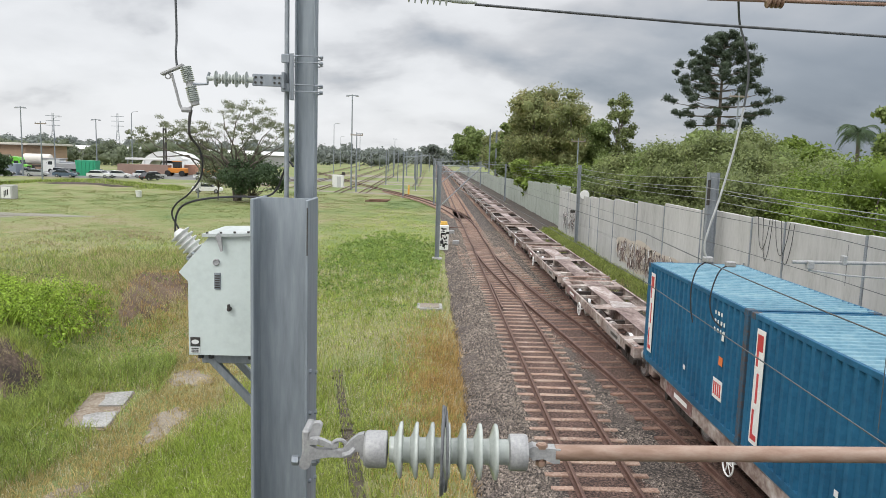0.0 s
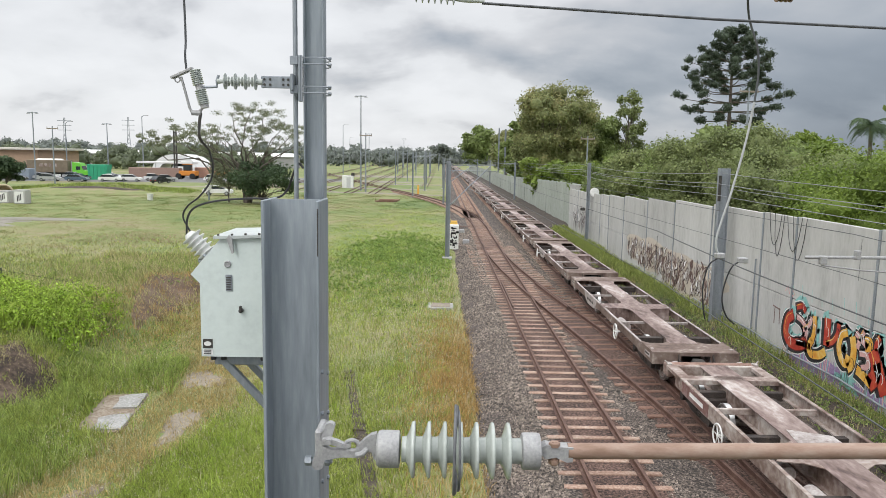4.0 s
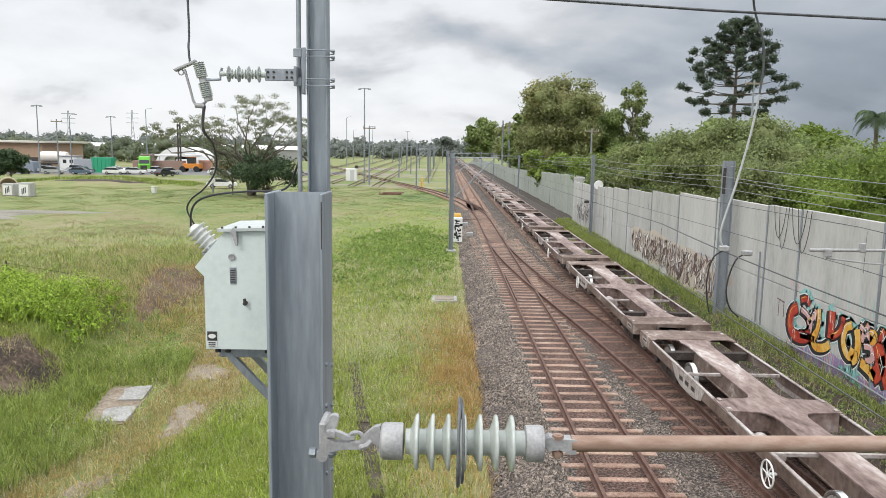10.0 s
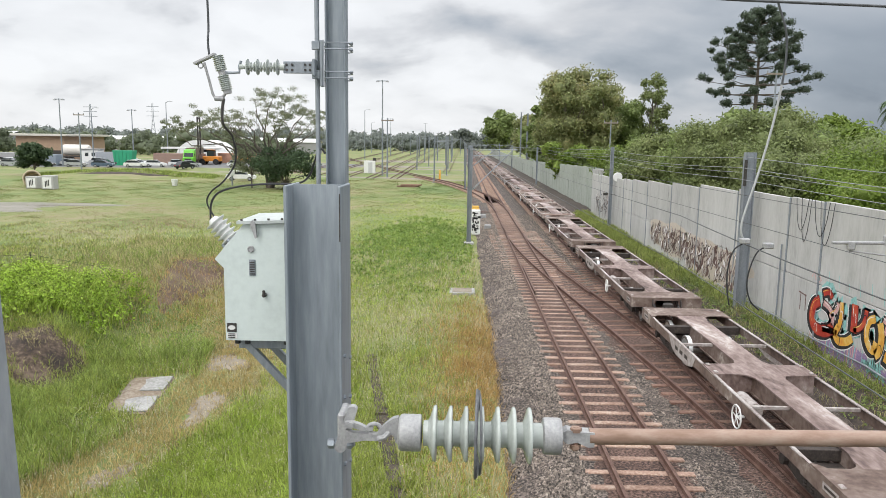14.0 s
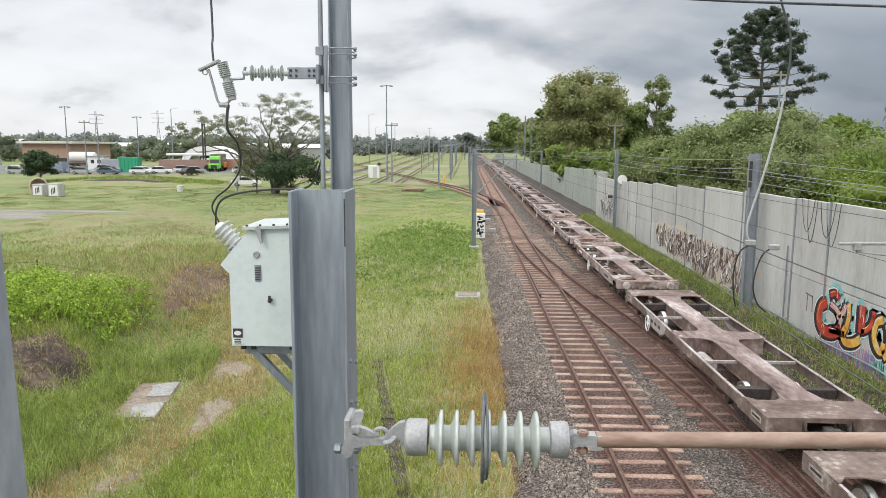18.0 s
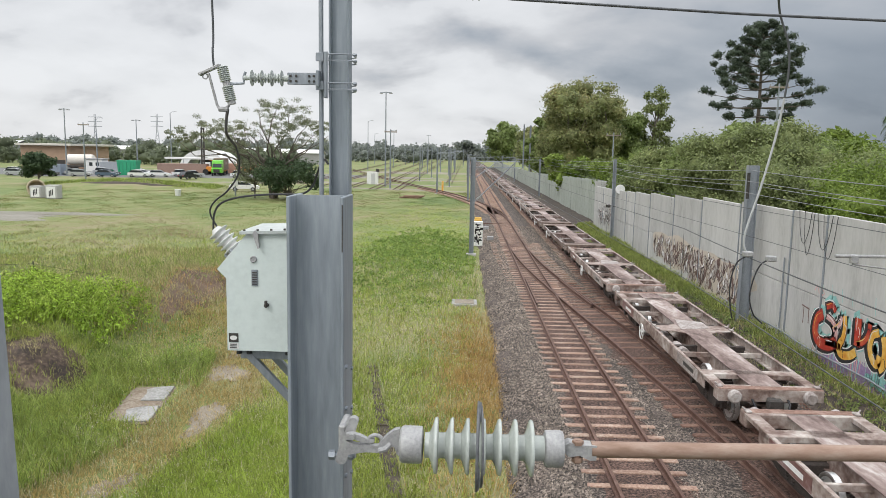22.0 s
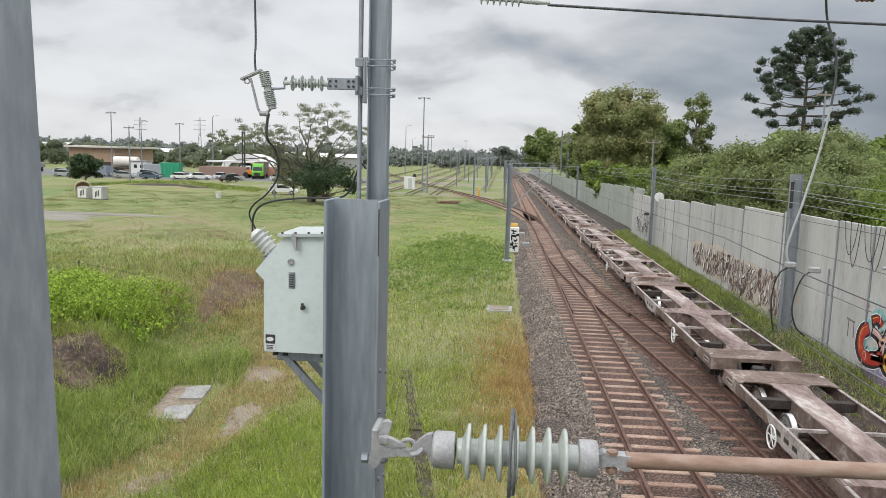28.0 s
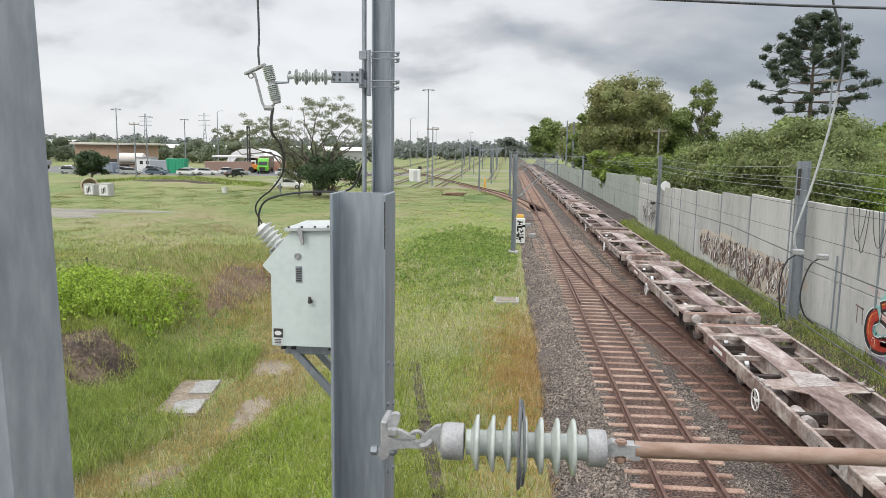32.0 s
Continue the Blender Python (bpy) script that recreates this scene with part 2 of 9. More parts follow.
rod_rust = material("brown_weathered_tube", [(0.20, 0.12, 0.08), (0.30, 0.20, 0.15), (0.40, 0.31, 0.25)], scale=5, fine=30, rough=0.6, metal=0.2, bump=0.1, stretch=(0.35, 1, 1))
black_rubber = plain("black_cable", (0.025, 0.025, 0.028), 0.5)
dark_steel = material("dark_steel", [(0.03, 0.03, 0.03), (0.06, 0.055, 0.05), (0.10, 0.085, 0.075)], scale=8, rough=0.7, metal=0.3)
wire_mat = plain("grey_wire", (0.10, 0.105, 0.11), 0.5, 0.6)
wire_pale = plain("pale_cable_sheath", (0.40, 0.41, 0.41), 0.5)
concrete = material("weathered_concrete", [(0.27, 0.265, 0.25), (0.39, 0.385, 0.37), (0.47, 0.465, 0.45)], scale=0.8, fine=14, rough=0.9, bump=0.25, bump_scale=40, by="world", stretch=(1, 1, 0.4))
wall_concrete = material("precast_wall_concrete", [(0.30, 0.295, 0.275), (0.425, 0.42, 0.40), (0.49, 0.485, 0.465)], scale=0.9, fine=9, fine_mix=0.38, rough=0.9, bump=0.25, bump_scale=45, by="world", stretch=(0.6, 1.2, 0.28), random_tint=0.07, stops=[0.30, 0.47, 0.62])
wall_green = material("lichen_stained_concrete", [(0.22, 0.25, 0.20), (0.32, 0.35, 0.30), (0.40, 0.42, 0.38)], scale=1.2, fine=9, rough=0.95, bump=0.25, by="world", stretch=(0.6, 1.2, 0.2), random_tint=0.06)
rail_steel = material("rusty_rail_steel", [(0.065, 0.030, 0.021), (0.125, 0.066, 0.049), (0.22, 0.145, 0.115)], scale=3, fine=40, rough=0.65, metal=0.3, bump=0.2)
sleeper_mat = material("rust_dusted_concrete", [(0.17, 0.095, 0.067), (0.30, 0.20, 0.15), (0.45, 0.36, 0.295)], scale=1.4, fine=18, rough=0.95, bump=0.3, by="world", random_tint=0.2)
sleeper_red = material("red_brown_timber", [(0.11, 0.053, 0.038), (0.205, 0.118, 0.086), (0.33, 0.235, 0.18)], scale=1.6, fine=18, rough=0.95, bump=0.4, by="world", random_tint=0.25)
# near-black end of the ramp paints the shaded gaps between stones
ballast_mat = material("grey_brown_ballast", [(0.008, 0.006, 0.005), (0.055, 0.042, 0.034), (0.20, 0.16, 0.135)], scale=0.7, fine=17, rough=0.95, bump=1.0, bump_scale=26, by="world", fine_mix=0.8, stops=[0.40, 0.49, 0.60])
stone_mat = material("ballast_stone", [(0.052, 0.042, 0.034), (0.135, 0.110, 0.090), (0.27, 0.226, 0.190)], scale=0.9, fine=14, fine_mix=0.7, rough=0.95, bump=0.3, by="world", island=True, random_tint=0.88)
stone_rust = material("rust_stained_stone", [(0.052, 0.024, 0.017), (0.115, 0.060, 0.044), (0.215, 0.135, 0.104)], scale=0.9, fine=14, fine_mix=0.7, rough=0.95, bump=0.3, by="world", island=True, random_tint=0.45)


# ---- ground ----
def sstep(a, b, x):
    t = np.clip((x - a) / (b - a), 0, 1)
    return t * t * (3 - 2 * t)


def gz(x, y):
    """Height of the ground."""
    x, y = np.asarray(x, float), np.asarray(y, float)
    z = -0.42 + 0.05 * np.sin(x * 0.9 + 1.3 * np.sin(y * 0.31)) * np.sin(y * 0.53 + x * 0.21)
    z = z - 0.30 * sstep(0.6, 1.6, x) * (1 - sstep(9.4, 9.9, x)) + 0.16 * sstep(9.8, 10.6, x)
    near = 1 - sstep(34, 44, y)
    z = z - 0.55 * sstep(-3.2, -5.2, x) * near                                     # sunken path
    bank = sstep(-11.2, -13.6, x + 0.5 * np.sin(y * 0.8)) * sstep(10, 17, y)
    z = z + bank * near * (1.0 + 0.55 * sstep(-13, -17, x) * (1 - sstep(22, 32, y)) + 0.12 * np.sin(x * 1.7 + y * 1.1))
    z = z + 1.25 * np.exp(-((x + 55) / 13) ** 2 - ((y - 118.5) / 3.2) ** 2)             # low earth bank by the yard
    z = z + 0.35 * np.exp(-((x + 14) / 5) ** 2 - ((y - 60) / 9) ** 2) * np.sin(x * 0.7)
    return z


def axis(a, b, inner0, inner1, fine, coarse_n):
    left = inner0 - np.geomspace(1, inner0 - a + 1, coarse_n)[::-1] + 1
    right = inner1 + np.geomspace(1, b - inner1 + 1, coarse_n) - 1
    return np.unique(np.concatenate([left, np.arange(inner0, inner1, fine), right]))


def make_ground():
    xs, ys = axis(-2500, 2500, -24, 13, 0.35, 40), axis(-300, 4500, 6, 70, 0.5, 46)
    X, Y = np.meshgrid(xs, ys)
    V = np.stack([X, Y, gz(X, Y)], -1).reshape(-1, 3)
    w, h = len(xs), len(ys)
    i = (np.arange(h - 1)[:, None] * w + np.arange(w - 1)[None]).ravel()
    F = np.stack([i, i + 1, i + w + 1, i + w], -1)
    me = quick_mesh("ground", V, F, ground_mat, True)
    tagged(new("ground", me), "rough green and straw-coloured grass field beside the railway", "ground", kind="structure")


FIELD = dict(colors=[(0.105, 0.155, 0.040), (0.15, 0.188, 0.054), (0.195, 0.208, 0.076), (0.235, 0.213, 0.108), (0.275, 0.218, 0.145)], scale=0.055, fine=0.5, fine_mix=0.40, stops=[0.37, 0.455, 0.528, 0.60, 0.68])
ground_mat = material("grassy_soil", rough=0.95, bump=0.9, bump_scale=5, by="world", **FIELD)
field_blades = material("mixed_field_grass_blades", rough=0.7, bump=0, by="world", island=True, random_tint=0.16, translucent=0.6, spec=0.15, **FIELD)
soil_mat = material("bare_brown_soil", [(0.055, 0.033, 0.021), (0.12, 0.078, 0.052), (0.215, 0.155, 0.110)], scale=0.8, fine=7, rough=0.97, bump=0.9, bump_scale=12, by="world")
path_mat = material("worn_gravel_path", [(0.15, 0.125, 0.09), (0.225, 0.19, 0.145), (0.31, 0.275, 0.225)], scale=0.8, fine=9, rough=0.97, bump=0.6, bump_scale=20, by="world")
rock_mat = material("dark_wet_rock", [(0.022, 0.016, 0.012), (0.055, 0.041, 0.032), (0.12, 0.095, 0.077)], scale=1.2, fine=9, rough=0.85, bump=0.9, bump_scale=9, by="world")
bank_soil = material("dark_brown_bank_soil", [(0.016, 0.010, 0.006), (0.058, 0.038, 0.025), (0.135, 0.098, 0.070)], scale=1.0, fine=8, rough=0.95, bump=1.0, bump_scale=6, by="world", stops=[0.40, 0.50, 0.60])
track_dirt = material("grey_gravel_road", [(0.15, 0.14, 0.105), (0.215, 0.20, 0.165), (0.28, 0.265, 0.23)], scale=0.3, fine=3, rough=0.95, bump=0.4, by="world")
asphalt = material("worn_asphalt", [(0.10, 0.10, 0.10), (0.15, 0.15, 0.15), (0.2, 0.2, 0.2)], scale=0.2, fine=3, rough=0.9, bump=0.2, by="world")
yard_mat = material("trodden_yard_ground", [(0.17, 0.15, 0.12), (0.25, 0.225, 0.185), (0.29, 0.28, 0.17)], scale=0.25, fine=2.5, rough=0.95, bump=0.4, by="world")
make_ground()


def patch(name, cx, cy, rx, ry, mat, label, turn=0.0, seed=1, lift=0.02, hump=0.0, n=26, rag=0.22, kind="structure"):
    """An uneven patch laid on the ground, with a ragged edge."""
    rr = random.Random(seed)
    ph = [rr.uniform(0, 6.28) for _ in range(6)]
    vs, fs, rings = [], [], 7
    c, s = math.cos(turn), math.sin(turn)
    for j in range(rings + 1):
        q = j / rings
        for k in range(n):
            a = 2 * math.pi * k / n
            e = 1 + rag * (math.sin(2 * a + ph[0]) * 0.5 + math.sin(3 * a + ph[1]) * 0.5 + math.sin(7 * a + ph[2]) * 0.35 + math.sin(11 * a + ph[3]) * 0.25)
            u, v = rx * q * e * math.cos(a), ry * q * e * math.sin(a)
            x, y = cx + u * c - v * s, cy + u * s + v * c
            edge = lift if j < rings else -0.06
            vs.append((x, y, float(gz(x, y)) + edge + hump * (1 - q * q) * (1 + 0.25 * math.sin(3 * x) * math.sin(2.3 * y))))
    for j in range(rings):
        for k in range(n):
            fs.append((j * n + k, j * n + (k + 1) % n, (j + 1) * n + (k + 1) % n, (j + 1) * n + k))
    b = Build()
    b.add(vs, fs)
    return tagged(part(name, b, mat, smooth=60), label, name.replace("_", " "), kind=kind)


patch("soil_bank", -12.8, 33.4, 1.25, 5.8, soil_mat, "bare red-brown earth face of the grass bank", turn=0.20, seed=4, lift=0.05, hump=0.08, rag=0.3)
patch("soil_bank", -56, 115.6, 9.0, 0.9, rock_mat, "bare dark earth face of a low grassy mound", seed=9, lift=0.08, hump=0.15)
for k, (px, py, ra, rb) in enumerate(((-6.85, 18.5, 0.46, 1.4), (-7.45, 22.3, 0.78, 1.0), (-7.9, 25.2, 0.40, 1.2), (-7.4, 14.3, 0.35, 0.7))):
    patch("path", px, py, ra, rb, path_mat, "worn patch of gravel footpath in grass", turn=-0.12, seed=40 + k, rag=0.4, lift=0.012)
patch("dirt_road", -48, 66, 16, 3.6, track_dirt, "grey gravel vehicle track across the field", turn=0.06, seed=6, rag=0.45, lift=0.07, n=64)
for k, (px, py, ra, rb, tn) in enumerate(((-13, 127, 15, 2.2, -0.25), (-22, 148, 20, 3.5, -0.2), (-9, 168, 9, 3.0, -0.1), (-28, 186, 26, 6.0, -0.12), (-16, 230, 26, 9, 0.0), (-44, 140, 12, 2.5, 0.05))):
    patch("yard_soil", px, py, ra, rb, yard_mat, "grey-brown trodden ground of the rail yard", turn=tn, seed=80 + k, rag=0.4, lift=0.05, n=64)
patch("car_park", -86, 182, 70, 30, asphalt, "grey asphalt car park and container yard", seed=2, rag=0.04, lift=0.06)
patch("verge_soil", 10.35, 28, 1.05, 36, rock_mat, "bare soil and weeds along the wall foot", seed=21, rag=0.25)


def verge(x0, x1, y0, y1):
    """A long strip of bare ground between the ballast and the far wall."""
    xs, ys = np.linspace(x0, x1, 9), np.concatenate([np.arange(y0, 110, 1.0), np.geomspace(110, y1, 40)])
    X, Y = np.meshgrid(xs, ys)
    Z = np.maximum(gz(X, Y), -0.72) + 0.05 + 0.03 * np.sin(X * 5 + Y * 1.3)
    i = (np.arange(len(ys) - 1)[:, None] * 9 + np.arange(8)[None]).ravel()
    F = np.stack([i, i + 1, i + 10, i + 9], -1)
    tagged(new("verge_soil", quick_mesh("verge_soil", np.stack([X, Y, Z], -1).reshape(-1, 3), F, rock_mat, True)), "bare brown soil along the far wall", "soil", kind="structure")


verge(9.3, 12.62, 62, 332)
patch("trough_bed", -1.53, 15.0, 0.17, 7.2, rock_mat, "dark soil along the cable trough", turn=0.183, seed=71, rag=0.12, lift=0.03, n=60)

# ---- ballast and tracks ----
NEAR_X, TRAIN_X, GAUGE = 3.58, 7.0, 1.137


def make_ballast():
    ys = np.concatenate([np.arange(-12, 80, 0.6), np.geomspace(80, 1500, 50)])
    vs = []
    prof = [(0.75, -0.72), (1.25, -0.42), (1.75, -0.22), (2.4, -0.185), (3.6, -0.19), (4.9, -0.185), (5.4, -0.21), (6.0, -0.185), (7.0, -0.19), (8.2, -0.19), (8.9, -0.25), (9.5, -0.5), (9.9, -0.72)]
    for y in ys:
        for i, (x, z) in enumerate(prof):
            wob = 0.16 * math.sin(y * 1.3 + i) + 0.12 * math.sin(y * 3.1 + 2 * i) if i in (0, 1, 11, 12) else 0.0
            vs.append((x + wob, y, z + (0.012 * math.sin(y * 2.1 + i * 1.7) if y < 80 else 0)))
    n = len(prof)
    i = (np.arange(len(ys) - 1)[:, None] * n + np.arange(n - 1)[None]).ravel()
    F = np.stack([i, i + 1, i + n + 1, i + n], -1)
    tagged(new("ballast_bed", quick_mesh("ballast_bed", vs, F, ballast_mat, True)), "crushed grey-brown stone ballast under the tracks", "ballast", kind="structure")
    # loose stones near by, joined: nobody could count them
    rng = np.random.default_rng(3)
    octa = np.array([(1, 0, -0.4), (-1, 0, -0.4), (0, 1, -0.4), (0, -1, -0.4), (0.3, 0.2, 0.9)], float)
    tri = np.array([(0, 2, 4), (2, 1, 4), (1, 3, 4), (3, 0, 4)])

    def stones(name, n, y0, y1, x0, x1, mat, size, label, pw=1.6):
        y = y0 + (y1 - y0) * rng.random(n) ** pw
        x = x0 + (x1 - x0) * rng.random(n)
        r = size * (0.6 + 0.8 * rng.random(n)) * (1 + 0.02 * np.maximum(0, y - 14))
        z = np.interp(x, [p[0] for p in prof], [p[1] for p in prof]) + 0.002 + 0.2 * r - (0.03 if mat is stone_rust else 0.0) - 0.015 * (x > 4.3)
        sc = 0.55 + 0.9 * rng.random((n, 5, 1))
        q = octa[None] * sc * r[:, None, None]
        a = rng.random((n, 3)) * 6.28
        a[:, 1] = 0.9 * (rng.random(n) - 0.5)
        ca, sa, cb, sb = np.cos(a[:, 0]), np.sin(a[:, 0]), np.cos(a[:, 1]), np.sin(a[:, 1])
        X = q[..., 0] * ca[:, None] - q[..., 1] * sa[:, None]
        Y = q[..., 0] * sa[:, None] + q[..., 1] * ca[:, None]
        Z = q[..., 2]
        Y, Z = Y * cb[:, None] - Z * sb[:, None], Y * sb[:, None] + Z * cb[:, None]
        V = np.stack([X + x[:, None], Y + y[:, None], Z * 0.8 + z[:, None]], -1).reshape(-1, 3)
        F = (tri[None] + 5 * np.arange(n)[:, None, None]).reshape(-1, 3)
        tagged(new(name, quick_mesh(name, V, F, mat)), label, "stones", kind="stuff")
    stones("ballast_stones", 50000, 9, 64, 0.95, 2.56, stone_mat, 0.030, "loose grey ballast stones on the shoulder", 1.9)
    stones("ballast_stones", 38000, 9, 64, 4.4, 6.6, stone_mat, 0.029, "loose grey ballast stones between the tracks", 1.9)
    stones("ballast_stones", 18000, 9, 64, 2.6, 4.6, stone_rust, 0.028, "rust-dusted stones between the rails", 1.9)
    stones("ballast_stones", 15000, 9, 64, 6.2, 9.6, stone_rust, 0.031, "rust-dusted stones under the train", 1.9)


make_ballast()


def rust_bed(xf, half, y0, y1, lift):
    """Ballast stained dark red by brake and rail dust, in a strip along a track."""
    ys = np.concatenate([np.arange(y0, min(y1, 60), 0.5), np.geomspace(60, y1, 50)]) if y1 > 60 else np.arange(y0, y1, 0.5)
    us = np.linspace(-1, 1, 7)
    V = [(xf(y) + half * u * (1 + 0.10 * math.sin(y * 2.7 + 3 * u) + 0.06 * math.sin(y * 7.1)), y, -0.186 + lift - (0.02 if abs(u) > 0.9 else 0)) for y in ys for u in us]
    i = (np.arange(len(ys) - 1)[:, None] * 7 + np.arange(6)[None]).ravel()
    F = np.stack([i, i + 1, i + 8, i + 7], -1)
    tagged(new("ballast_bed", quick_mesh("ballast_bed", V, F, rust_ballast, True)), "dark red rust-stained ballast between the rails", "ballast", kind="structure")


# darkest stop again paints shade between stones, beside the rust colour
rust_ballast = material("rust_stained_ballast", [(0.018, 0.010, 0.007), (0.070, 0.038, 0.028), (0.18, 0.112, 0.088)], scale=0.7, fine=17, rough=0.95, bump=1.0, bump_scale=26, by="world", fine_mix=0.75, stops=[0.40, 0.49, 0.60])

RAIL = [(-0.065, -0.155), (0.065, -0.155), (0.065, -0.142), (0.012, -0.125), (0.012, -0.04), (0.035, -0.03), (0.035, -0.004), (0.029, 0.0), (-0.029, 0.0), (-0.035, -0.004), (-0.035, -0.03), (-0.012, -0.04), (-0.012, -0.125), (-0.065, -0.142)]


def rail(xf, ys, parent, far=False):
    prof = RAIL if not far else [(-0.05, -0.15), (0.05, -0.15), (0.036, 0), (-0.036, 0)]
    n, vs, fs = len(prof), [], []
    for y in ys:
        x = xf(y)
        vs += [(x + a, y, c) for a, c in prof]
    for j in range(len(ys) - 1):
        fs += [(j * n + k, j * n + (k + 1) % n, (j + 1) * n + (k + 1) % n, (j + 1) * n + k) for k in range(n)]
    b = Build()
    b.add(vs, fs)
    return part("rail", b, rail_steel, parent, smooth=40)


def cross_x(y):
    """Centre line of the crossover from the near track to the train's track."""
    k = [(4, 7.0), (8, 6.95), (12.2, 6.70), (16, 6.42), (19.5, 6.12), (21, 5.94), (25.3, 5.52), (28, 5.20), (32, 4.74), (38.4, 4.12), (43, 3.80), (48.5, 3.60), (53, 3.58)]
    s = 0.0
    for d in (-2, -1, 0, 1, 2):
        s += np.interp(y + d, [a for a, _ in k], [b for _, b in k])
    return float(s / 5)


def left_x(y):
    """Centre line of the branch that leaves to the yard."""
    t = max(0.0, y - 64)
    return NEAR_X - 0.0027 * t * t if t < 55 else NEAR_X - 0.0027 * 55 * 55 - 0.297 * (t - 55) + 0.00022 * (t - 55) ** 2


def make_tracks():
    straight = [float(v) for v in np.concatenate([np.arange(-10, 20, 10), np.geomspace(20, 1400, 26)])]
    curvy = [float(v) for v in np.arange(6, 54, 1.5)]
    left = [float(v) for v in np.arange(64, 260, 6)]
    specs = [("track_near", lambda y: NEAR_X, straight), ("track_train", lambda y: TRAIN_X, straight), ("track_crossover", cross_x, curvy), ("track_branch", left_x, left)]
    made = {}
    for name, f, ys in specs:
        t = thing(name, "rusty narrow-gauge railway track on sleepers", "railway track", kind="structure")
        made[name] = t
        for s in (-1, 1):
            rail(lambda y, s=s, f=f: f(y) + s * GAUGE / 2, ys, t)
    # check rails at the crossing, and the turnout's blades
    g = thing("check_rail", "short rusty check rail beside the crossing", "check rail", kind="structure")
    rail(lambda y: NEAR_X - GAUGE / 2 + 0.11, [30.0, 32, 34, 36], g)
    rail(lambda y: cross_x(y) + GAUGE / 2 - 0.11, [30.0, 32, 34, 36], g)
    return made


TRACKS = make_tracks()
rust_bed(lambda y: NEAR_X, 0.98, 2, 400, 0.012)
rust_bed(lambda y: TRAIN_X, 1.15, 2, 400, 0.014)
rust_bed(cross_x, 0.95, 7, 52, 0.016)


def make_sleepers():
    def one(hx):
        b = Build()
        b.box(-hx, hx, -0.085, 0.085, -0.30, -0.158, 0.015)
        me = b.mesh("sleeper")
        return me
    std, wide = one(1.07), one(1.75)
    std.materials.append(sleeper_mat)
    wide.materials.append(sleeper_mat)
    std_red = std.copy()
    std_red.materials.clear()
    std_red.materials.append(sleeper_red)
    rr = random.Random(5)
    far = Build()
    y = 4.0
    while y < 230:
        mid = (NEAR_X + cross_x(y)) / 2
        apart = cross_x(y) - NEAR_X
        if y < 76:
            on_cross = 36 < y < 52
            o = part("sleeper", wide if on_cross else std, None, TRACKS["track_near"])
            o.matrix_basis = pose((mid if on_cross else NEAR_X) + rr.uniform(-0.04, 0.04), y, rr.uniform(-0.002, 0.010), 0, 0, rr.uniform(-1.2, 1.2))
            if 6 < y < 36 and (y > 27 or rr.random() < 0.75):
                o = part("sleeper", std_red, None, TRACKS["track_crossover"])
                dx = cross_x(y + 0.5) - cross_x(y - 0.5)
                o.matrix_basis = pose(cross_x(y) + rr.uniform(-0.05, 0.05) + (0.25 if apart < 2.3 else 0), y + 0.3, rr.uniform(-0.006, 0.010), 0, 0, -math.degrees(math.atan(dx)) + rr.uniform(-1, 1))
            if y < 40 and y > 20:
                o = part("sleeper", std_red, None, TRACKS["track_train"])
                o.matrix_basis = pose(TRAIN_X + rr.uniform(-0.05, 0.05) + (0.2 if y < 26 else 0), y, 0.006, 0, 0, rr.uniform(-1, 1))
        else:
            far.box(NEAR_X - 1.05, NEAR_X + 1.05, y - 0.11, y + 0.11, -0.3, -0.148)
            if y < 130:
                far.box(left_x(y) - 1.05, left_x(y) + 1.05, y - 0.11, y + 0.11, -0.3, -0.148)
        if y > 40:
            far.box(TRAIN_X - 1.05, TRAIN_X + 1.05, y - 0.11, y + 0.11, -0.3, -0.150)
        y += 0.63
    ob = part("sleepers", far, sleeper_mat, TRACKS["track_near"], smooth=0)
    tagged(ob, kind="stuff")


# ---- noise wall along the railway ----
WALL_X = 11.55


def wall_top(y):
    return float(np.interp(y, [0, 19, 26, 31, 36, 41, 46, 51, 57.5, 66], [4.62, 4.49, 4.42, 4.36, 4.18, 4.01, 3.85, 3.72, 3.57, 3.5]))


WALL = thing("wall_railway", "pale grey precast concrete noise wall with stepped panels", "wall", kind="structure")
FAR_WALL = thing("wall_far", "lichen-green concrete wall beyond the noise wall", "wall", kind="structure")


def make_wall():
    rr = random.Random(11)
    edges = [-4.2, 0.9, 5.0, 9.4, 14.1, 18.86, 23.31, 25.77, 30.65, 35.62, 40.36, 45.57, 49.64, 52.33, 57.2, 61.0, 65.0]
    for a, b in zip(edges, edges[1:]):
        top = wall_top((a + b) / 2)
        h = (top + 0.9) / 2
        for k in range(2):
            z0 = -0.9 + h * k
            p = Build()
            p.box(WALL_X, WALL_X + 0.14, a + 0.06, b - 0.06, z0 + (0.02 if k else 0), z0 + h, 0.012)
            part("panel", p, wall_concrete, WALL, smooth=0)
        q = Build()
        q.box(WALL_X - 0.02, WALL_X + 0.19, a - 0.05, a + 0.05, -0.9, top + 0.02, 0.01)
        part("post", q, galv, WALL, "grey steel wall post", smooth=0)
    p = Build()
    p.box(WALL_X, WALL_X + 1.2, 65.0, 65.2, -0.9, 3.9, 0.02)
    part("panel", p, wall_concrete, WALL, smooth=0)
    y = 65.2
    while y < 330:
        top = 3.9 - 0.0165 * (min(y, 135) - 65)
        p = Build()
        p.box(12.6, 12.75, y + 0.02, y + 5.98, -0.9, top, 0.012)
        part("panel", p, wall_green, FAR_WALL, smooth=0)
        y += 6
make_wall()


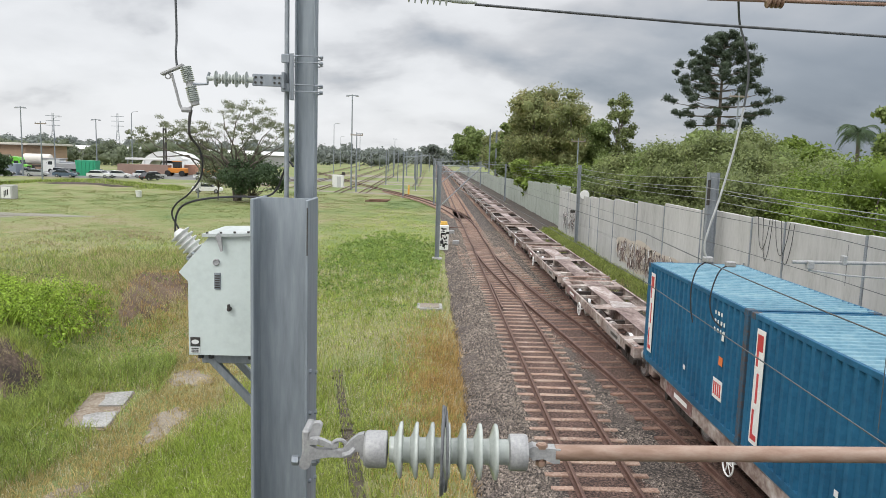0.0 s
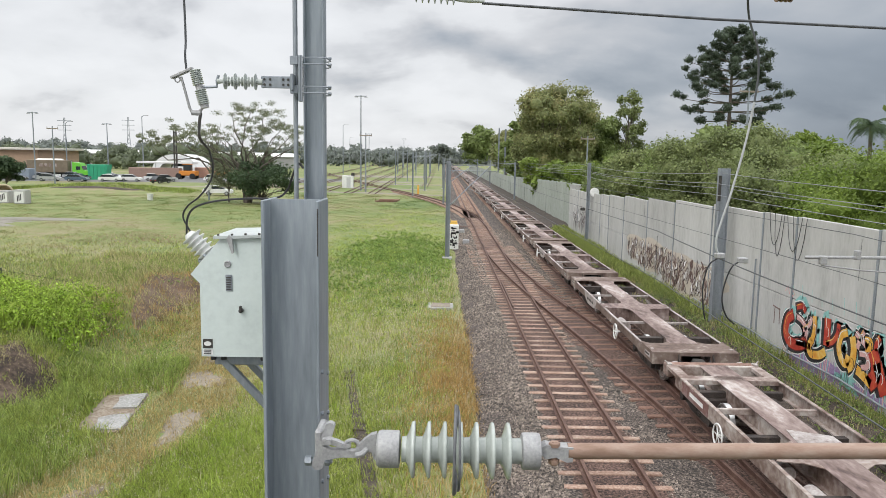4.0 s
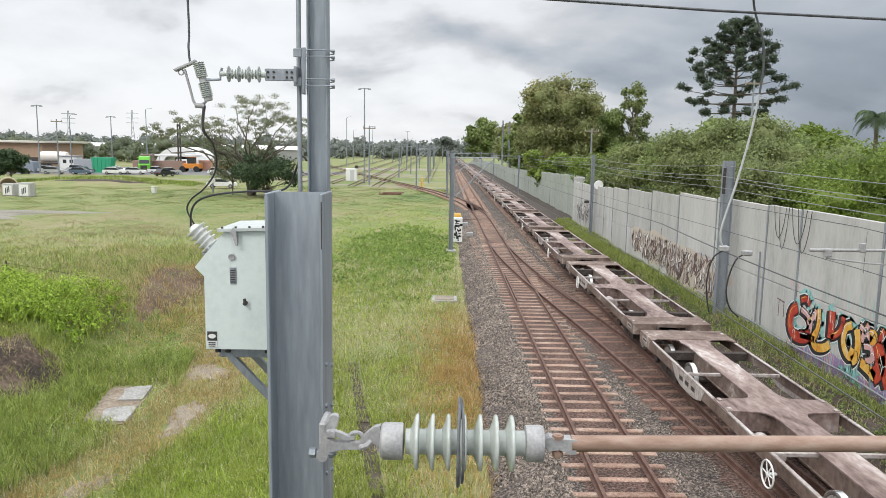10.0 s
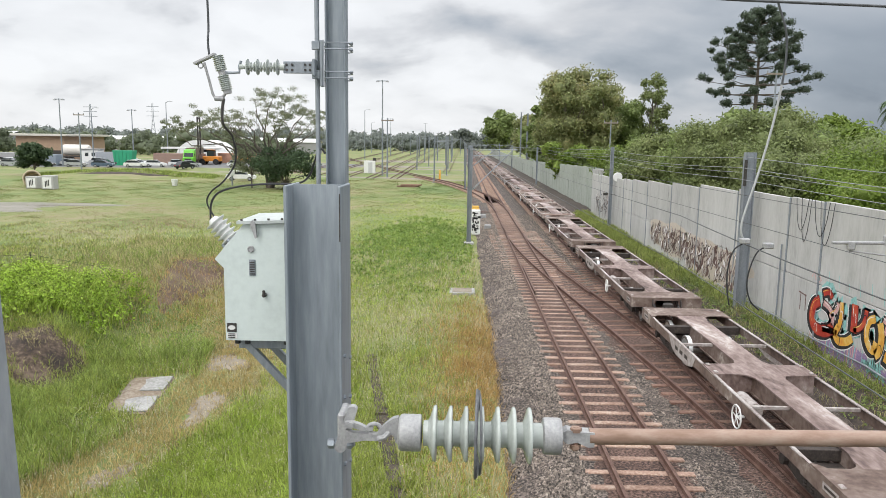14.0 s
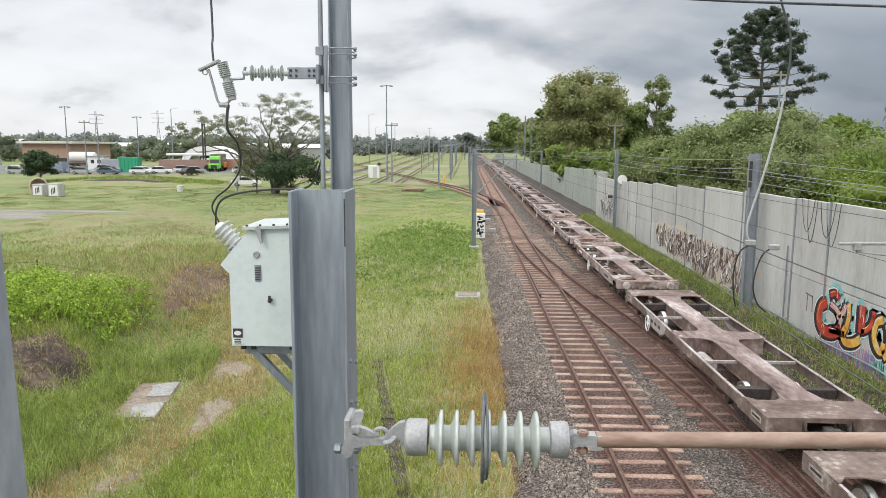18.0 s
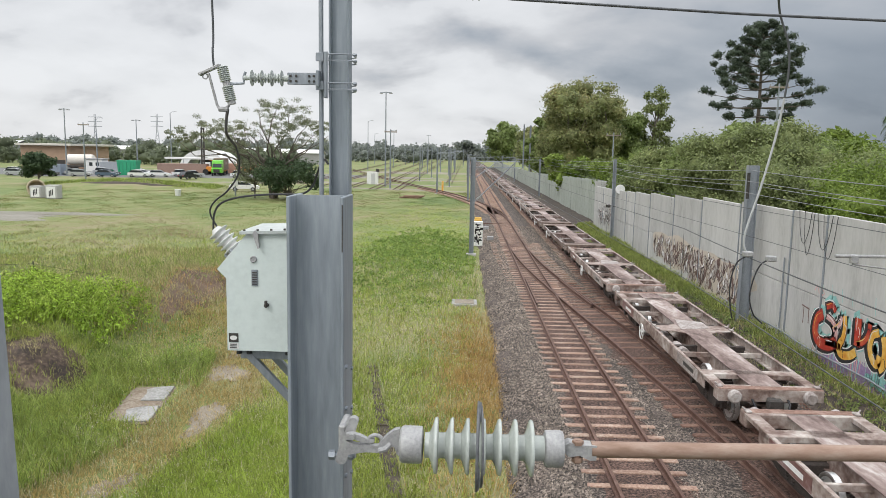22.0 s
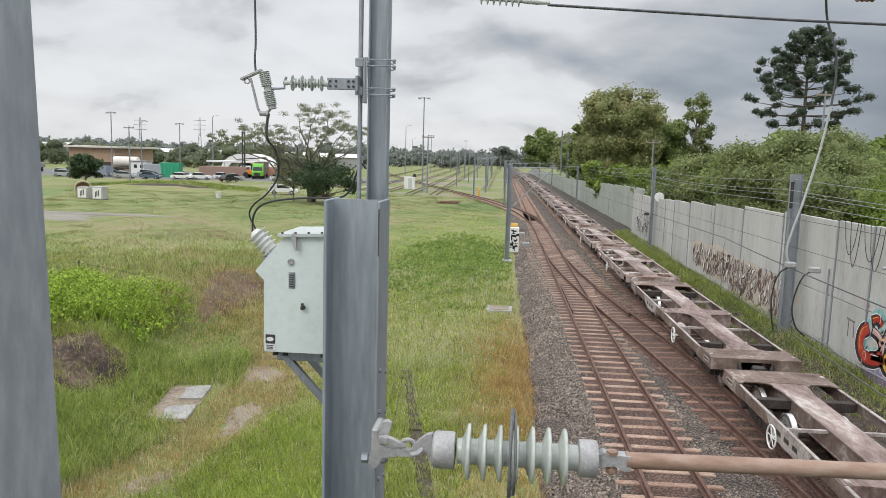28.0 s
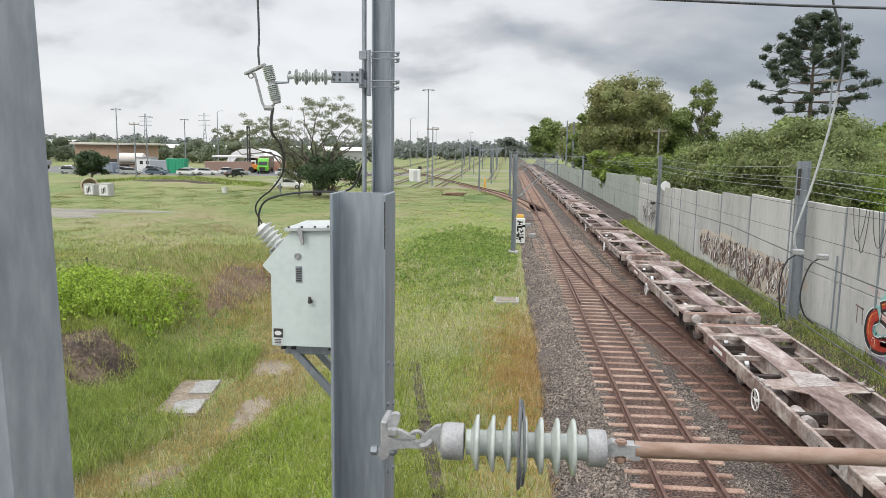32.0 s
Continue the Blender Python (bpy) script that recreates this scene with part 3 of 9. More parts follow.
# ---- the train ----
wagon_dark = material("dusty_brown_wagon_paint", [(0.055, 0.034, 0.026), (0.13, 0.087, 0.070), (0.21, 0.16, 0.135), (0.42, 0.37, 0.325)], scale=1.1, fine=7, fine_mix=0.33, rough=0.8, metal=0.1, bump=0.15, stops=[0.33, 0.45, 0.57, 0.66])
spine_worn = material("scraped_centre_beam_paint", [(0.075, 0.046, 0.040), (0.195, 0.138, 0.122), (0.315, 0.248, 0.225), (0.52, 0.47, 0.44)], scale=0.8, fine=6, fine_mix=0.30, rough=0.75, metal=0.1, bump=0.15, stretch=(1.6, 0.55, 1), stops=[0.37, 0.47, 0.57, 0.66])
wagon_pale = material("pale_worn_wagon_paint", [(0.075, 0.044, 0.034), (0.19, 0.13, 0.108), (0.35, 0.29, 0.258), (0.53, 0.485, 0.445)], scale=0.9, fine=7, fine_mix=0.30, rough=0.8, metal=0.1, bump=0.15, stops=[0.34, 0.435, 0.53, 0.63])
wagon_side = material("streaked_pale_sill_paint", [(0.16, 0.12, 0.11), (0.34, 0.30, 0.28), (0.52, 0.49, 0.47)], scale=1.2, fine=12, rough=0.7, bump=0.1)
rust_plate = material("rust_brown_plate", [(0.14, 0.075, 0.052), (0.25, 0.15, 0.115), (0.38, 0.28, 0.235)], scale=1.8, fine=10, rough=0.85, metal=0.1, bump=0.15)
wagon_red = material("faded_maroon_paint", [(0.10, 0.045, 0.04), (0.17, 0.085, 0.075), (0.28, 0.20, 0.19)], scale=1.5, fine=12, rough=0.7, bump=0.1)
bogie_mat = material("brake_dust_steel", [(0.025, 0.02, 0.018), (0.05, 0.04, 0.035), (0.09, 0.07, 0.06)], scale=5, fine=30, rough=0.85, metal=0.2)
wheel_mat = material("wheel_steel", [(0.10, 0.085, 0.075), (0.2, 0.18, 0.165), (0.35, 0.33, 0.31)], scale=4, rough=0.5, metal=0.6)
tread_mat = material("polished_tread", [(0.5, 0.5, 0.5), (0.62, 0.62, 0.61), (0.7, 0.7, 0.7)], scale=4, rough=0.3, metal=0.7, bump=0)
white_paint = plain("white_paint", (0.72, 0.72, 0.70), 0.5)
WHEEL_R = 0.42
SPINNERS = []


def wheelset(parent, y):
    ws = Build()
    ws.tube([(-0.78, 0, 0), (0.78, 0, 0)], 0.07, 10)
    for s in (-1, 1):
        m = pose(0.50 * s if s > 0 else -0.635, 0, 0, 0, 90, 0)
        ws.lathe([(0.10, 0.0), (0.33, 0.02), (0.36, 0.0), (0.40, 0.0), (WHEEL_R, 0.012), (WHEEL_R, 0.125), (0.36, 0.135), (0.33, 0.09), (0.10, 0.14)], m, 28)
    body = len(ws.f)
    t = ws
    for s in (-1, 1):
        x0 = 0.502 if s > 0 else -0.627
        m = pose(x0, 0, 0, 0, 90, 0)
        t.lathe([(WHEEL_R - 0.03, 0.0), (WHEEL_R + 0.004, 0.005), (WHEEL_R + 0.004, 0.118), (WHEEL_R - 0.03, 0.128)], m, 28)
    w = part("wheelset", ws, wheel_mat, parent, "steel wheels with bright treads on an axle", at=pose(0, y, WHEEL_R))
    w.data.materials.append(tread_mat)
    for q in w.data.polygons[body:]:
        q.material_index = 1
    SPINNERS.append(w)
    return w


def bogie(parent, y):
    """A three-piece bogie: side frames, bolster, springs, wheels."""
    bo = Build()
    bo.box(-0.95, 0.95, -0.18, 0.18, 0.46, 0.70, 0.03)
    b = part("bogie", bo, bogie_mat, parent, "dark dusty bogie under the wagon", at=pose(0, y, 0))
    for s in (-1, 1):
        f = Build()
        x = 0.80 * s
        f.extrude([(-1.12, 0.34), (-0.75, 0.30), (-0.40, 0.22), (0.40, 0.22), (0.75, 0.30), (1.12, 0.34), (1.12, 0.52), (0.72, 0.55), (0.42, 0.72), (-0.42, 0.72), (-0.72, 0.55), (-1.12, 0.52)],
                  Matrix(((0, 0, 1, x - 0.06), (1, 0, 0, 0), (0, 1, 0, 0), (0, 0, 0, 1))), 0.12)
        part("side_frame", f, bogie_mat, b)
        for yy in (-0.9, 0.9):
            c = Build()
            c.tube([(x - 0.1 * s, yy, WHEEL_R), (x + 0.16 * s, yy, WHEEL_R)], 0.11, 10)
            part("axle_box", c, bogie_mat, b)
        for k in (-0.13, 0.13):
            sp = Build()
            sp.lathe([(0.07, 0), (0.075, 0.03), (0.06, 0.05), (0.075, 0.08), (0.06, 0.11), (0.075, 0.14), (0.06, 0.17), (0.07, 0.2)], pose(x + 0.02 * s, k, 0.26), 10)
            part("spring", sp, bogie_mat, b)
    for yy in (-0.9, 0.9):
        wheelset(b, yy)
    return b


def spoked_wheel(parent, x, y, z):
    w = Build()
    ring = [(0, 0.24 * math.cos(a), 0.24 * math.sin(a)) for a in [2 * math.pi * k / 24 for k in range(25)]]
    w.tube([(x, y + q[1], z + q[2]) for q in ring], 0.017, 6, caps=False)
    for k in range(6):
        a = math.pi * k / 3
        w.tube([(x, y, z), (x + 0.02, y + 0.235 * math.cos(a), z + 0.235 * math.sin(a))], 0.011, 5)
    w.tube([(x - 0.02, y, z), (x + 0.16, y, z)], 0.03, 8)
    return part("handbrake_wheel", w, white_paint, parent, "white-painted spoked handbrake wheel")


def coupler(parent, y, s):
    c = Build()
    c.box(-0.10, 0.10, y - 0.05, y + s * 0.28 if s > 0 else y + 0.05, 0.66, 0.86, 0.02) if s > 0 else c.box(-0.10, 0.10, y - 0.28, y + 0.05, 0.66, 0.86, 0.02)
    c.box(-0.17, 0.17, y + s * 0.20 - 0.09, y + s * 0.20 + 0.09, 0.63, 0.89, 0.04)
    part("coupler", c, dark_steel, parent, "dark knuckle coupler")
    for x in (-0.42, 0.38):
        h = Build()
        h.tube([(x, y, 0.80), (x, y + s * 0.12, 0.74), (x * 0.8, y + s * 0.22, 0.52), (x * 0.5, y + s * 0.30, 0.50)], 0.026, 7)
        part("air_hose", h, black_rubber, parent, "black rubber air hose")


def wagon_a(name="container_wagon"):
    """Flat skeletal wagon with solid end platforms; built along y, its middle at the origin, rails at z 0."""
    w = thing(name, "dusty brown skeletal container wagon, empty", "wagon", group="wagons of the freight train")
    hl = 6.25
    sp = Build()
    half = [(0.41, -hl + 0.3), (0.41, -4.95), (0.33, -4.6), (0.33, 4.6), (0.41, 4.95), (0.41, hl - 0.3)]
    sp.extrude(half + [(-x, y) for x, y in reversed(half)], pose(0, 0, 0.985), 0.033)
    part("spine", sp, spine_worn, w, "flat centre beam with scraped pale patches")
    for x in (-0.30, 0.26):
        wb = Build()
        wb.box(x, x + 0.04, -hl + 0.3, hl - 0.3, 0.62, 0.985)
        part("spine_web", wb, wagon_dark, w)
    bf = Build()
    bf.box(-0.34, 0.34, -hl + 0.3, hl - 0.3, 0.60, 0.618)
    part("bottom_flange", bf, wagon_dark, w)
    for s in (-1, 1):
        e = Build()
        y0, y1 = sorted((s * hl, s * (hl - 1.0)))
        e.extrude([(-1.18, y0), (1.18, y0), (1.18, y1), (-1.18, y1)], pose(0, 0, 1.0), 0.028)
        # end skirt with the coupler's opening
        part("end_platform", e, wagon_dark, w, "worn steel end platform")
        ya = sorted((s * hl, s * (hl - 0.03)))
        for x0, x1, z0 in ((-1.18, -0.40, 0.70), (0.40, 1.18, 0.70), (-0.40, 0.40, 0.93)):
            k = Build()
            k.box(x0, x1, *ya, z0, 0.999)
            part("end_skirt", k, wagon_dark, w)
        for sx in (-1, 1):
            # rounded gussets beside the centre beam and at the sill
            for q in ([(0.41, 1.0), (0.62, 1.0), (0.50, 1.08), (0.41, 1.24)], [(0.98, 1.0), (1.18, 1.0), (1.18, 1.20), (1.10, 1.16)]):
                pts = [(x * sx, s * (hl - d)) for x, d in q]
                if (sx > 0) == (s > 0):
                    pts.reverse()
                k = Build()
                k.extrude(pts, pose(0, 0, 1.0), 0.026)
                part("gusset", k, wagon_dark, w)
            k = Build()
            k.box(*sorted((1.18 * sx, 1.15 * sx)), *sorted((s * (hl - 0.03), s * (hl - 1.5))), 0.70, 0.999)
            part("side_skirt", k, wagon_dark, w)
        for sx in (-0.47, 0.47):
            g = Build()
            g.extrude([(0, 0), (0.16, -0.22), (0, -0.24)], Matrix(((0, 0, 1, sx - 0.02), (s, 0, 0, s * hl), (0, 1, 0, 0.98), (0, 0, 0, 1))), 0.04)
            part("end_bracket", g, bogie_mat, w)
        coupler(w, s * hl, s)
        lab = Build()
        lab.box(-1.184, -1.18, *sorted((s * (hl - 0.25), s * (hl - 0.75))), 0.80, 0.93)
        part("number_panel", lab, wagon_side, w, "dirty white lettering panel, unreadable")
        bars = Build()
        bars.box(-1.187, -1.184, *sorted((s * (hl - 0.31), s * (hl - 0.69))), 0.84, 0.89)
        part("lettering", bars, bogie_mat, w, "dark bar of unreadable lettering")
    for s in (-1, 1):
        sl = Build()
        sl.box(*sorted((1.18 * s, 1.11 * s)), -hl + 1.0, hl - 1.0, 0.965, 1.0, 0.008)
        part("side_sill", sl, wagon_side, w, "thin pale steel side sill")
        sw = Build()
        sw.box(*sorted((1.18 * s, 1.165 * s)), -hl + 1.5, hl - 1.5, 0.74, 0.965)
        part("sill_web", sw, wagon_dark, w, "dark web under the side sill")
        sp = Build()
        plate = [(0.9, 0.965), (3.2, 0.965), (2.9, 0.70), (2.5, 0.60), (1.5, 0.60), (1.1, 0.70)]
        sp.extrude(plate if s > 0 else plate[::-1], Matrix(((0, 0, 1, 1.182 if s > 0 else -1.190), (1, 0, 0, 0), (0, 1, 0, 0), (0, 0, 0, 1))), 0.008)
        part("side_plate", sp, wagon_side, w, "pale lettered side plate")
        for k in range(3):
            lb = Build()
            lb.box(*sorted((1.190 * s, 1.193 * s)), 1.5 + 0.42 * k, 1.75 + 0.42 * k, 0.74, 0.84)
            part("lettering", lb, bogie_mat, w, "dark unreadable lettering")
    for y in (-2.3, 2.3):
        c = Build()
        c.box(-1.11, 1.11, y - 0.035, y + 0.035, 0.90, 0.975, 0.008)
        part("cross_bar", c, wagon_side, w, "thin pale cross bar")
    for y in (-4.25, 4.25):
        c = Build()
        c.box(-1.11, 1.11, y - 0.10, y + 0.10, 0.74, 0.95, 0.01)
        part("cross_beam", c, bogie_mat, w, "dark bolster beam")
    for s in (-1, 1):
        c = Build()
        q = [(0.33, -0.66), (0.42, -0.46), (0.58, -0.40), (1.18, -0.38), (1.18, 0.38), (0.58, 0.40), (0.42, 0.46), (0.33, 0.66)]
        q = [(x * s, y) for x, y in q]
        if s < 0:
            q.reverse()
        c.extrude(q, pose(0, 0, 0.99), 0.029)
        c.box(*sorted((0.30 * s, 1.11 * s)), -0.38, -0.35, 0.60, 0.99)
        c.box(*sorted((0.30 * s, 1.11 * s)), 0.35, 0.38, 0.60, 0.99)
        part("cross_deck", c, spine_worn, w, "flared steel cross deck with worn pale patches")
    for y in (-hl + 0.35, -0.28, 0.28, hl - 0.35):
        for s in (-1, 1):
            t = Build()
            t.box(s * 1.09 - 0.045, s * 1.09 + 0.045, y - 0.07, y + 0.07, 1.02, 1.05, 0.012)
            part("twist_lock", t, wagon_side, w)
    br = Build()
    br.tube([(-0.75, -1.75, 0.64), (-0.75, -0.95, 0.64)], 0.17, 14)
    part("brake_cylinder", br, wagon_side, w, "dusty round brake reservoir")
    pr = Build()
    pr.tube([(-0.95, -4.4, 0.80), (-0.95, -1.4, 0.74), (-0.92, 1.2, 0.74), (-0.95, 4.4, 0.80)], 0.022, 6)
    part("brake_pipe", pr, bogie_mat, w)
    for y in (-4.45, 4.45):
        bogie(w, y)
    spoked_wheel(w, -1.27, 0.0, 0.66)
    return w


def wagon_b(name="container_wagon"):
    """Ladder-framed wagon with pale sills, small end decks and round end stops."""
    w = thing(name, "pale grey worn ladder-frame container wagon, empty", "wagon", group="wagons of the freight train")
    hl = 5.8
    sp = Build()
    sp.box(-0.36, 0.36, -hl + 0.2, hl - 0.2, 1.0, 1.03, 0.006)
    part("spine", sp, spine_worn, w, "worn centre beam with rust streaks")
    for x in (-0.26, 0.22):
        wb = Build()
        wb.box(x, x + 0.04, -hl + 0.2, hl - 0.2, 0.62, 0.998)
        part("spine_web", wb, wagon_pale, w)
    bf = Build()
    bf.box(-0.36, 0.36, -hl + 0.2, hl - 0.2, 0.60, 0.618)
    part("bottom_flange", bf, wagon_pale, w)
    pt = Build()
    pt.extrude([(-0.40, -0.6), (0.55, -0.35), (0.55, 0.45), (-0.2, 0.75)], pose(0, 0.4, 1.031), 0.008)
    part("patch_plate", pt, wagon_side, w, "pale patch plate on the centre beam")
    for s in (-1, 1):
        e = Build()
        e.box(-1.18, 1.18, *sorted((s * hl, s * (hl - 0.35))), 0.74, 1.03, 0.015)
        e.box(-1.18, 1.18, *sorted((s * (hl - 1.15), s * (hl - 1.5))), 0.90, 1.03, 0.012)
        for sx in (-1, 1):
            e.box(*sorted((1.18 * sx, 0.92 * sx)), *sorted((s * (hl - 0.35), s * (hl - 1.15))), 0.93, 1.03, 0.01)
        part("end_deck", e, wagon_pale, w, "pale end deck with two openings")
        rs = Build()
        rs.box(-1.17, 1.17, *sorted((s * (hl - 0.01), s * (hl - 0.24))), 1.029, 1.036)
        part("wear_plate", rs, rust_plate, w, "rust-brown wear plate along the end")
        for sx in (-0.84, 0.84):
            b = Build()
            b.lathe([(0.08, 0), (0.15, 0.02), (0.15, 0.12), (0.11, 0.16)], pose(sx, s * hl, 0.88, -90 * s, 0, 0), 16)
            part("end_stop", b, wagon_side, w, "round end stop")
        coupler(w, s * hl, s)
    for s in (-1, 1):
        sl = Build()
        sl.box(*sorted((1.18 * s, 1.095 * s)), -hl + 1.5, hl - 1.5, 0.99, 1.03, 0.008)
        sl.box(*sorted((1.18 * s, 1.155 * s)), -hl + 1.0, hl - 1.0, 0.72, 0.99)
        sl.box(*sorted((1.18 * s, 1.06 * s)), -hl + 1.5, hl - 1.5, 0.70, 0.73)
        part("side_sill", sl, wagon_pale, w, "deep pale channel side sill")
        for y0 in (-4.3, 2.6):
            pn = Build()
            pn.box(*sorted((1.182 * s, 1.19 * s)), y0, y0 + 1.7, 0.72, 1.0)
            part("side_panel", pn, wagon_side if y0 < 0 else wagon_red, w, "number panel, lettering unreadable")
            br = Build()
            br.box(*sorted((1.19 * s, 1.194 * s)), y0 + 0.3, y0 + 1.15, 0.81, 0.91)
            part("lettering", br, dark_steel if y0 < 0 else white_paint, w, "unreadable lettering")
    for y in (-2.5, 2.5):
        c = Build()
        c.box(-1.09, 1.09, y - 0.04, y + 0.04, 0.84, 0.97, 0.01)
        part("cross_beam", c, wagon_pale, w)
    for y in (-4.05, -1.3, 1.3, 4.05):
        c = Build()
        c.box(-1.09, 1.09, y - 0.08, y + 0.08, 0.64, 0.84, 0.01)
        part("cross_beam", c, bogie_mat, w, "dark lower cross beam")
    for y in (0.0,):
        for s in (-1, 1):
            c = Build()
            q = [(0.36 * s, y - 0.62), (0.62 * s, y - 0.40), (1.06 * s, y - 0.33), (1.06 * s, y + 0.33), (0.62 * s, y + 0.40), (0.36 * s, y + 0.62)]
            if s < 0:
                q.reverse()
            c.extrude(q, pose(0, 0, 1.013), 0.015)
            part("cross_deck", c, wagon_pale, w)
    for y in (-hl + 0.2, -0.2, 0.2, hl - 0.2):
        for s in (-1, 1):
            t = Build()
            t.box(s * 1.10 - 0.06, s * 1.10 + 0.06, y - 0.09, y + 0.09, 1.03, 1.075, 0.012)
            t.tube([(s * 1.12, y, 1.06), (s * 1.20, y + 0.05, 1.12)], 0.018, 6)
            part("twist_lock", t, wagon_side, w)
    br = Build()
    br.tube([(-0.70, -1.6, 0.66), (-0.70, -0.8, 0.66)], 0.17, 14)
    part("brake_cylinder", br, wagon_side, w, "pale round brake reservoir")
    br = Build()
    br.tube([(-0.72, -0.1, 0.68), (-0.72, 0.5, 0.68)], 0.14, 14)
    part("brake_cylinder", br, wagon_side, w, "pale round brake reservoir")
    pr = Build()
    pr.tube([(-0.98, -4.4, 0.80), (-0.98, -1.4, 0.72), (-0.94, 1.2, 0.72), (-0.98, 4.4, 0.80)], 0.022, 6)
    part("brake_pipe", pr, bogie_mat, w)
    pr = Build()
    pr.tube([(0.6, -4.0, 0.72), (0.55, 0.0, 0.68), (0.6, 4.0, 0.72)], 0.02, 6)
    part("brake_pipe", pr, bogie_mat, w)
    for y in (-4.05, 4.05):
        bogie(w, y)
    spoked_wheel(w, -1.27, 0.0, 0.64)
    return w


# wagon ends along the train, in metres from the eye's line at the start
GAPS = [5.9, 19.2, 31.9, 43.9, 57.9, 71.1, 84.5, 97.6, 111.8, 125.6, 139.85, 152.8, 165.6, 178.8, 192.2, 206.0, 218.5]
while GAPS[-1] < 470:
    GAPS.append(GAPS[-1] + 13.2)
KINDS = "BBBAAAAAAABBBAABB" + "BABBAABBABBAABBABBAABB"
TRAIN = []
WHEEL_AT = {1: 1.4, 2: 1.8, 3: -2.4, 4: 3.4, 5: -2.5, 6: 2.65, 7: -2.1, 9: 2.7, 11: 1.05, 12: 0.2, 14: -2.25, 15: 0.0}


def make_train():
    protos = {"A": wagon_a(), "B": wagon_b()}
    used = set()
    for i, (a, b) in enumerate(zip(GAPS, GAPS[1:])):
        k = KINDS[i % len(KINDS)]
        mid = (a + b) / 2
        if k in used:
            ob = copy_thing(protos[k], pose(TRAIN_X, mid, 0))
        else:
            ob = protos[k]
            ob.matrix_basis = pose(TRAIN_X, mid, 0)
            used.add(k)
        TRAIN.append((ob, mid, 0.0))
        # the handbrake wheel sits nearer one end or the other
        side = WHEEL_AT.get(i, 2.6 if i % 2 else -2.4) if k == "A" else WHEEL_AT.get(i, 0.4)
        for ch in ob.children:
            if ch.name.startswith("handbrake_wheel"):
                ch.location.y = side
    tagged(TRAIN[0][0], "worn container wagon loaded with two blue containers")


make_train()

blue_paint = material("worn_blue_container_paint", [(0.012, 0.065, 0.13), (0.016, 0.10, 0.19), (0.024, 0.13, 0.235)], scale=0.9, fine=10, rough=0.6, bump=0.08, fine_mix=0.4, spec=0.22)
# roofs: a lighter, greyer blue than the side walls
blue_roof = material("light_blue_roof_paint", [(0.085, 0.19, 0.255), (0.14, 0.275, 0.345), (0.23, 0.36, 0.41)], scale=0.8, fine=7, rough=0.6, bump=0.08, spec=0.3)
corner_rust = material("rusty_blue_corner", [(0.09, 0.04, 0.022), (0.035, 0.07, 0.105), (0.018, 0.09, 0.165)], scale=4, fine=20, rough=0.8)
red_paint = plain("red_paint", (0.50, 0.045, 0.05), 0.5)
orange_paint = plain("orange_label", (0.62, 0.16, 0.04), 0.5)


def corrugated(length, depth, pitch, height, m, flat=0.34, slope=0.16):
    """A corrugated sheet along x, waves of depth along y, height along z."""
    pts, x = [], 0.0
    while x < length:
        for d, y in ((0, 0), (flat, 0), (flat + slope, depth), (2 * flat + slope, depth)):
            if x + d * pitch < length:
                pts.append((x + d * pitch, y))
        x += pitch
    pts.append((length, 0))
    n = len(pts)
    vs = [m @ Vector((a, c, 0)) for a, c in pts] + [m @ Vector((a, c, height)) for a, c in pts]
    b = Build()
    b.add(vs, [(k, k + 1, n + k + 1, n + k) for k in range(n - 1)])
    return b


